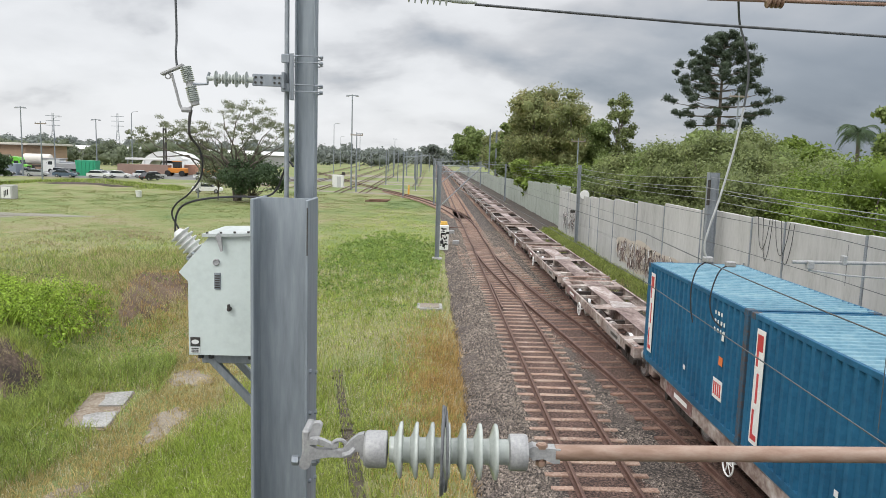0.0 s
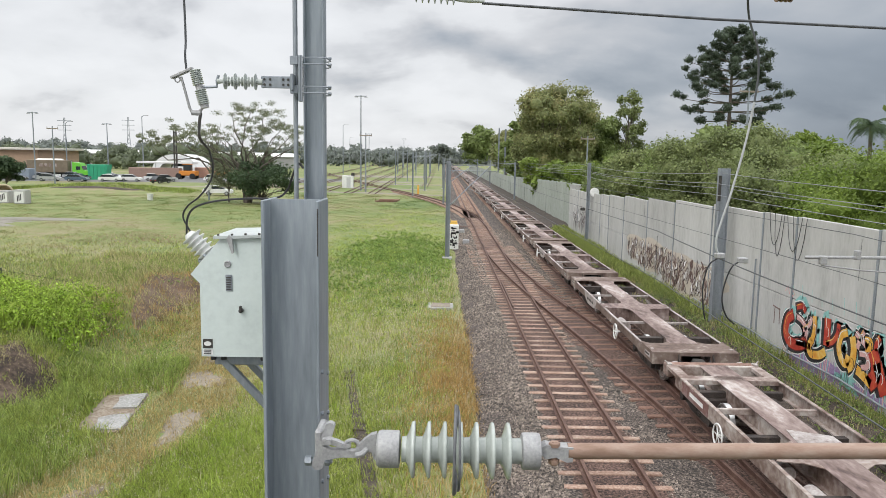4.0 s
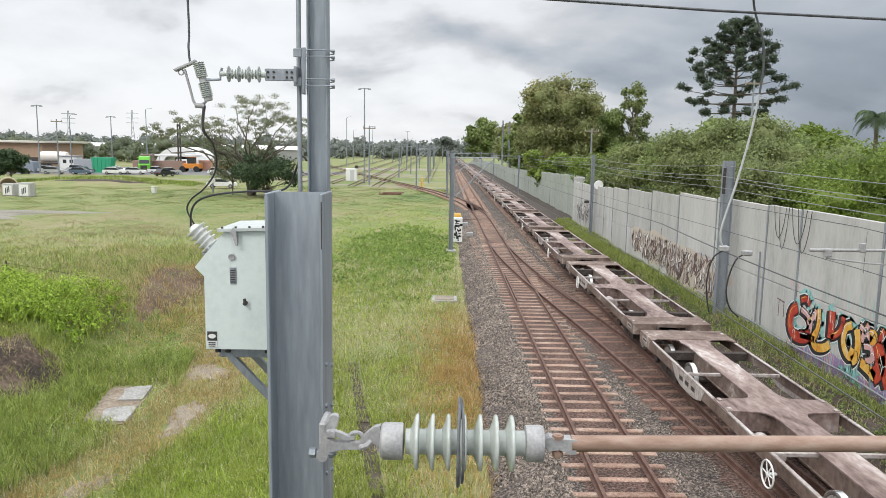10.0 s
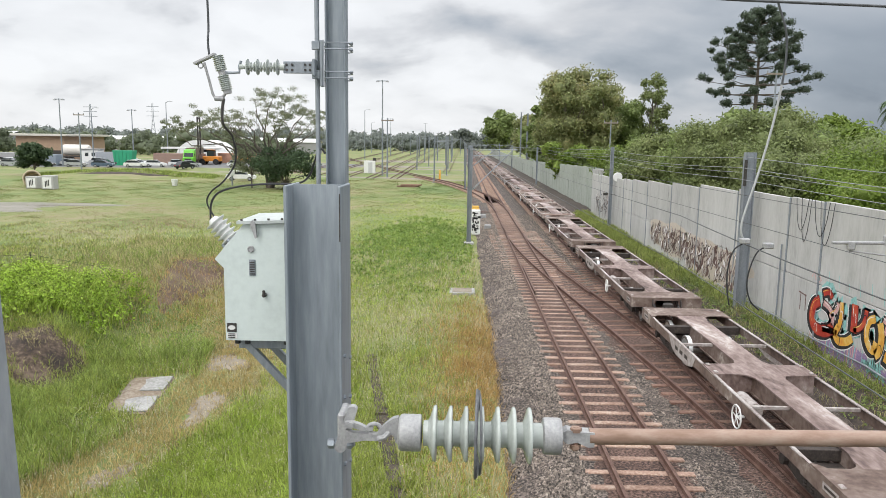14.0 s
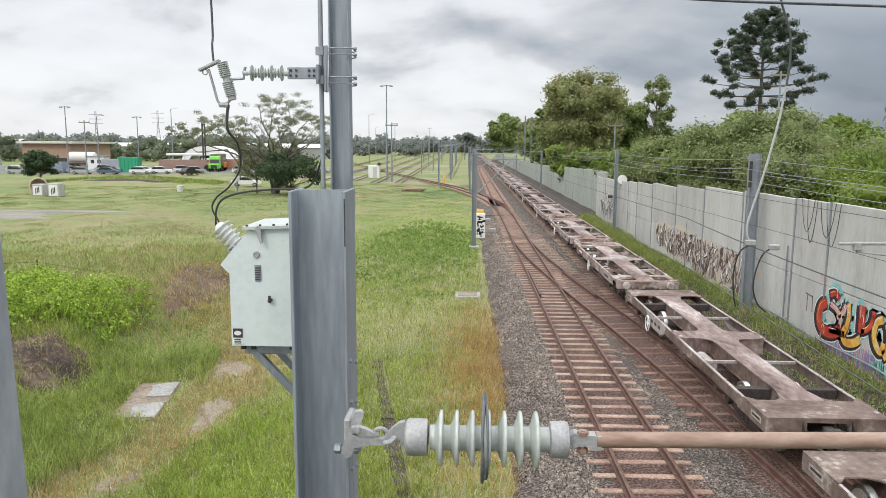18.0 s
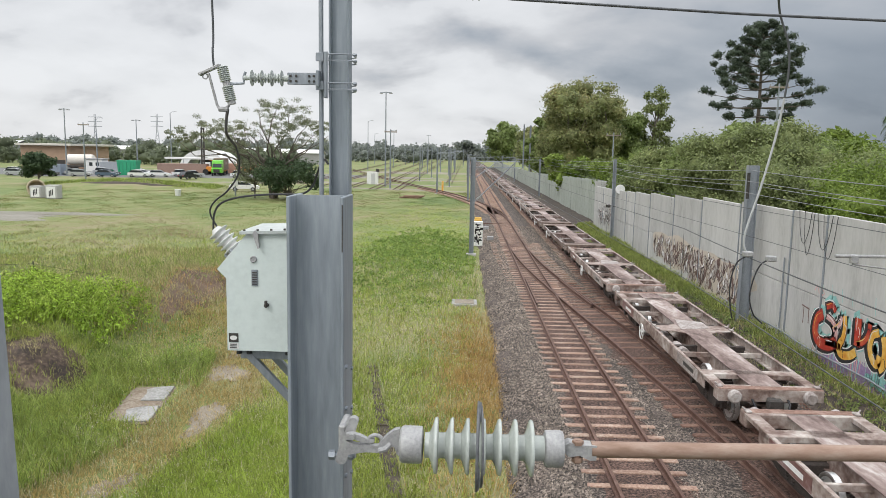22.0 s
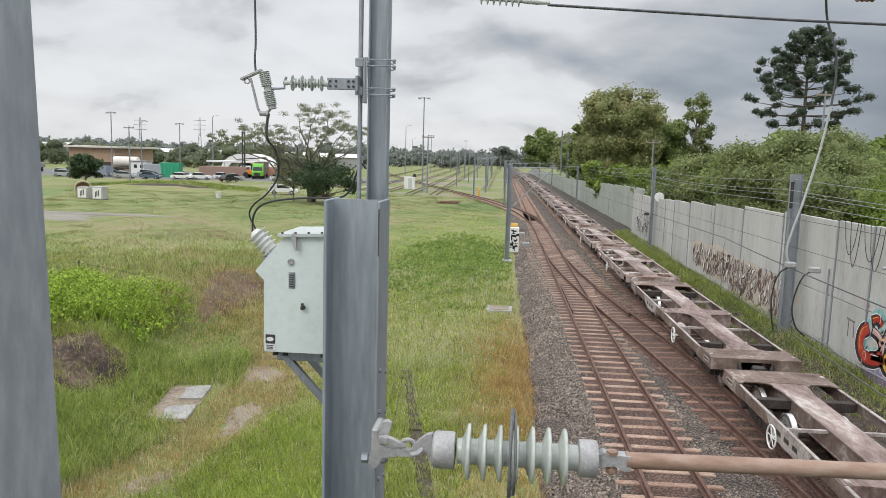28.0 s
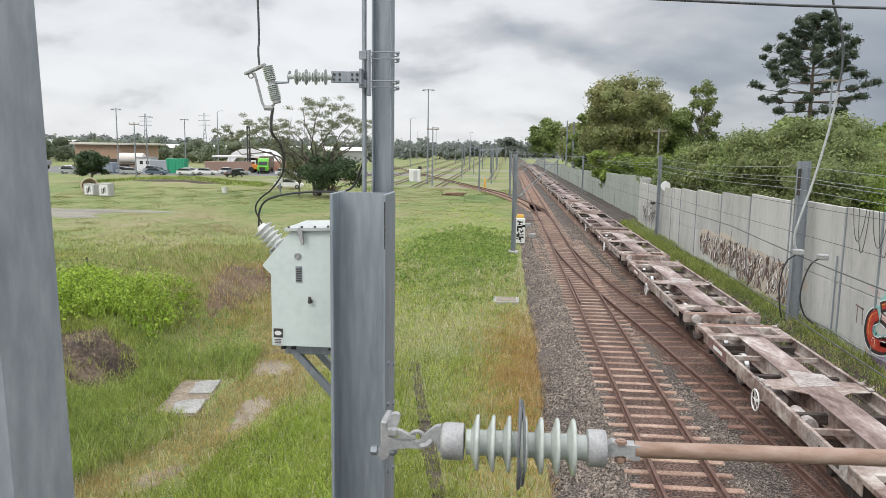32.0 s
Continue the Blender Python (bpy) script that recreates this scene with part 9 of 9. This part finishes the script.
    part("top_box", b, dark_steel, t)
    t = thing("signal_post", "thin post with a white marker in the field", "post", (-32.4, 101, -0.42))
    b = Build()
    b.tube([(0, 0, 0), (0, 0, 2.0)], 0.12, 8)
    part("post", b, galv, t)
    b = Build()
    b.box(-0.35, 0.35, -0.15, 0.15, 1.4, 2.1, 0.04)
    part("marker", b, white_paint, t)
    t = thing("sleeper_pile", "small pile of old red-brown sleepers in grass", "sleeper pile", (-7.7, 104, -0.42))
    for k in range(5):
        b = Build()
        b.box(-1.5, 1.3, -0.12, 0.12, 0, 0.2, 0.02, pose(0.2 * k - 0.3, 0.5 * (k % 3) - 0.5, 0.21 * (k // 3), 0, 0, 4 * k - 8))
        part("sleeper", b, sleeper_red, t)
    for x, y, c in ((-4.0, 125, "yel"), (1.2, 118, "wht"), (-24, 150, "yel")):
        t = thing("marker_post", "short %s marker post beside the tracks" % ("yellow" if c == "yel" else "white"), "post", (x, y, -0.42), group="marker posts")
        b = Build()
        b.box(-0.16, 0.16, -0.16, 0.16, 0, 1.7, 0.03)
        part("post", b, g_yel if c == "yel" else white_paint, t)
    # yard tracks and strips of bare earth
    for i, (x0, k, y0) in enumerate(((-11.5, -0.012, 120), (-15.5, -0.016, 120), (-20, -0.02, 125), (-25, -0.03, 130), (-31, -0.04, 135), (-3.5, 0.0, 150))):
        t = thing("track_yard", "rusty yard track in grass", "railway track", kind="structure")
        for s in (-1, 1):
            rail(lambda y, s=s: x0 + k * (y - y0) + s * GAUGE / 2, [float(v) for v in np.geomspace(y0, 760, 12)], t, far=True)
    # power line of timber poles beyond the wall
    for x, y, h in ((22.3, 112, 9.7), (34.9, 84, 14.6)):
        lamp_pole(x, y, h, 0.16, "P")
    for x, y, h in ((-330, 640, 34), (-300, 700, 38)):
        t = thing("lattice_tower", "distant steel lattice power tower", "pylon", (x, y, 0), group="power towers")
        b = Build()
        for sx in (-1, 1):
            b.tube([(sx * 3, 0, 0), (sx * 0.7, 0, h * 0.6), (sx * 0.5, 0, h)], 0.25, 5)
            for j in range(6):
                b.tube([(sx * (3 - 0.35 * j), 0, h * 0.1 * j), (-sx * (3 - 0.35 * (j + 1)), 0, h * 0.1 * (j + 1))], 0.14, 4)
        part("frame", b, galv, t)
        for z in (0.68, 0.8, 0.92):
            b = Build()
            b.box(-6, 6, -0.2, 0.2, h * z, h * z + 0.4)
            part("cross_arm", b, galv, t)


make_cars()
make_yard()


make_sleepers()


# ---- what moves ----
def run_of_train(t):
    """Metres that the train has come towards the bridge after t seconds."""
    ks, vs, s, u = [0, 8, 20, 26, 32], [6.42, 6.27, 6.14, 5.95, 5.5], 0.0, 0.0
    n = max(1, int(t * 50))
    for i in range(n):
        u = (i + 0.5) * t / n
        s += float(np.interp(u, ks, vs)) * t / n
    return s


def motions():
    times = [2.0 * k for k in range(17)]
    go = {t: run_of_train(t) for t in times}
    for ob, y, z in TRAIN:
        walk(ob, [(t, pose(TRAIN_X, y - go[t], z)) for t in times])
    # the green lorry drives in and turns towards the railway, the white one drives away
    green = [(0, -97.3, 0), (2, -91.8, 0), (4.5, -84.2, 0), (6.5, -78.3, -20), (7.5, -76.1, -45), (9, -73.0, -65), (10.5, -70.3, -76), (12, -67.9, -80), (14, -65.2, -80), (17, -61.3, -78), (20, -59.4, -78), (32, -59.2, -78)]
    walk(LORRIES[0], [(t, pose(x, 172, -0.35, 0, 0, a)) for t, x, a in green])
    white = [(0, -89.4), (2, -91.2), (4.5, -95.0), (7.5, -101.0), (10, -106.0), (14, -114.5), (20, -122.0), (32, -122.0)]
    walk(LORRIES[1], [(t, pose(x, 176, -0.35, 0, 0, 180)) for t, x in white])
    # wheels roll: one turn every 2.64 m; the copies share the rolling of the first
    fine = [0.1 * k for k in range(321)]
    roll = [(t, math.degrees(run_of_train(t) / WHEEL_R)) for t in fine]
    acts = {}
    for ob in bpy.data.objects:
        if ob.name.split(".")[0] != "wheelset":
            continue
        y = round(ob.location.y, 2)
        if y not in acts:
            walk(ob, [(t, pose(0, y, WHEEL_R, a, 0, 0)) for t, a in roll])
            acts[y] = ob.animation_data
        else:
            ob.rotation_mode = "QUATERNION"
            ad = ob.animation_data_create()
            ad.action, ad.action_slot = acts[y].action, acts[y].action_slot


motions()
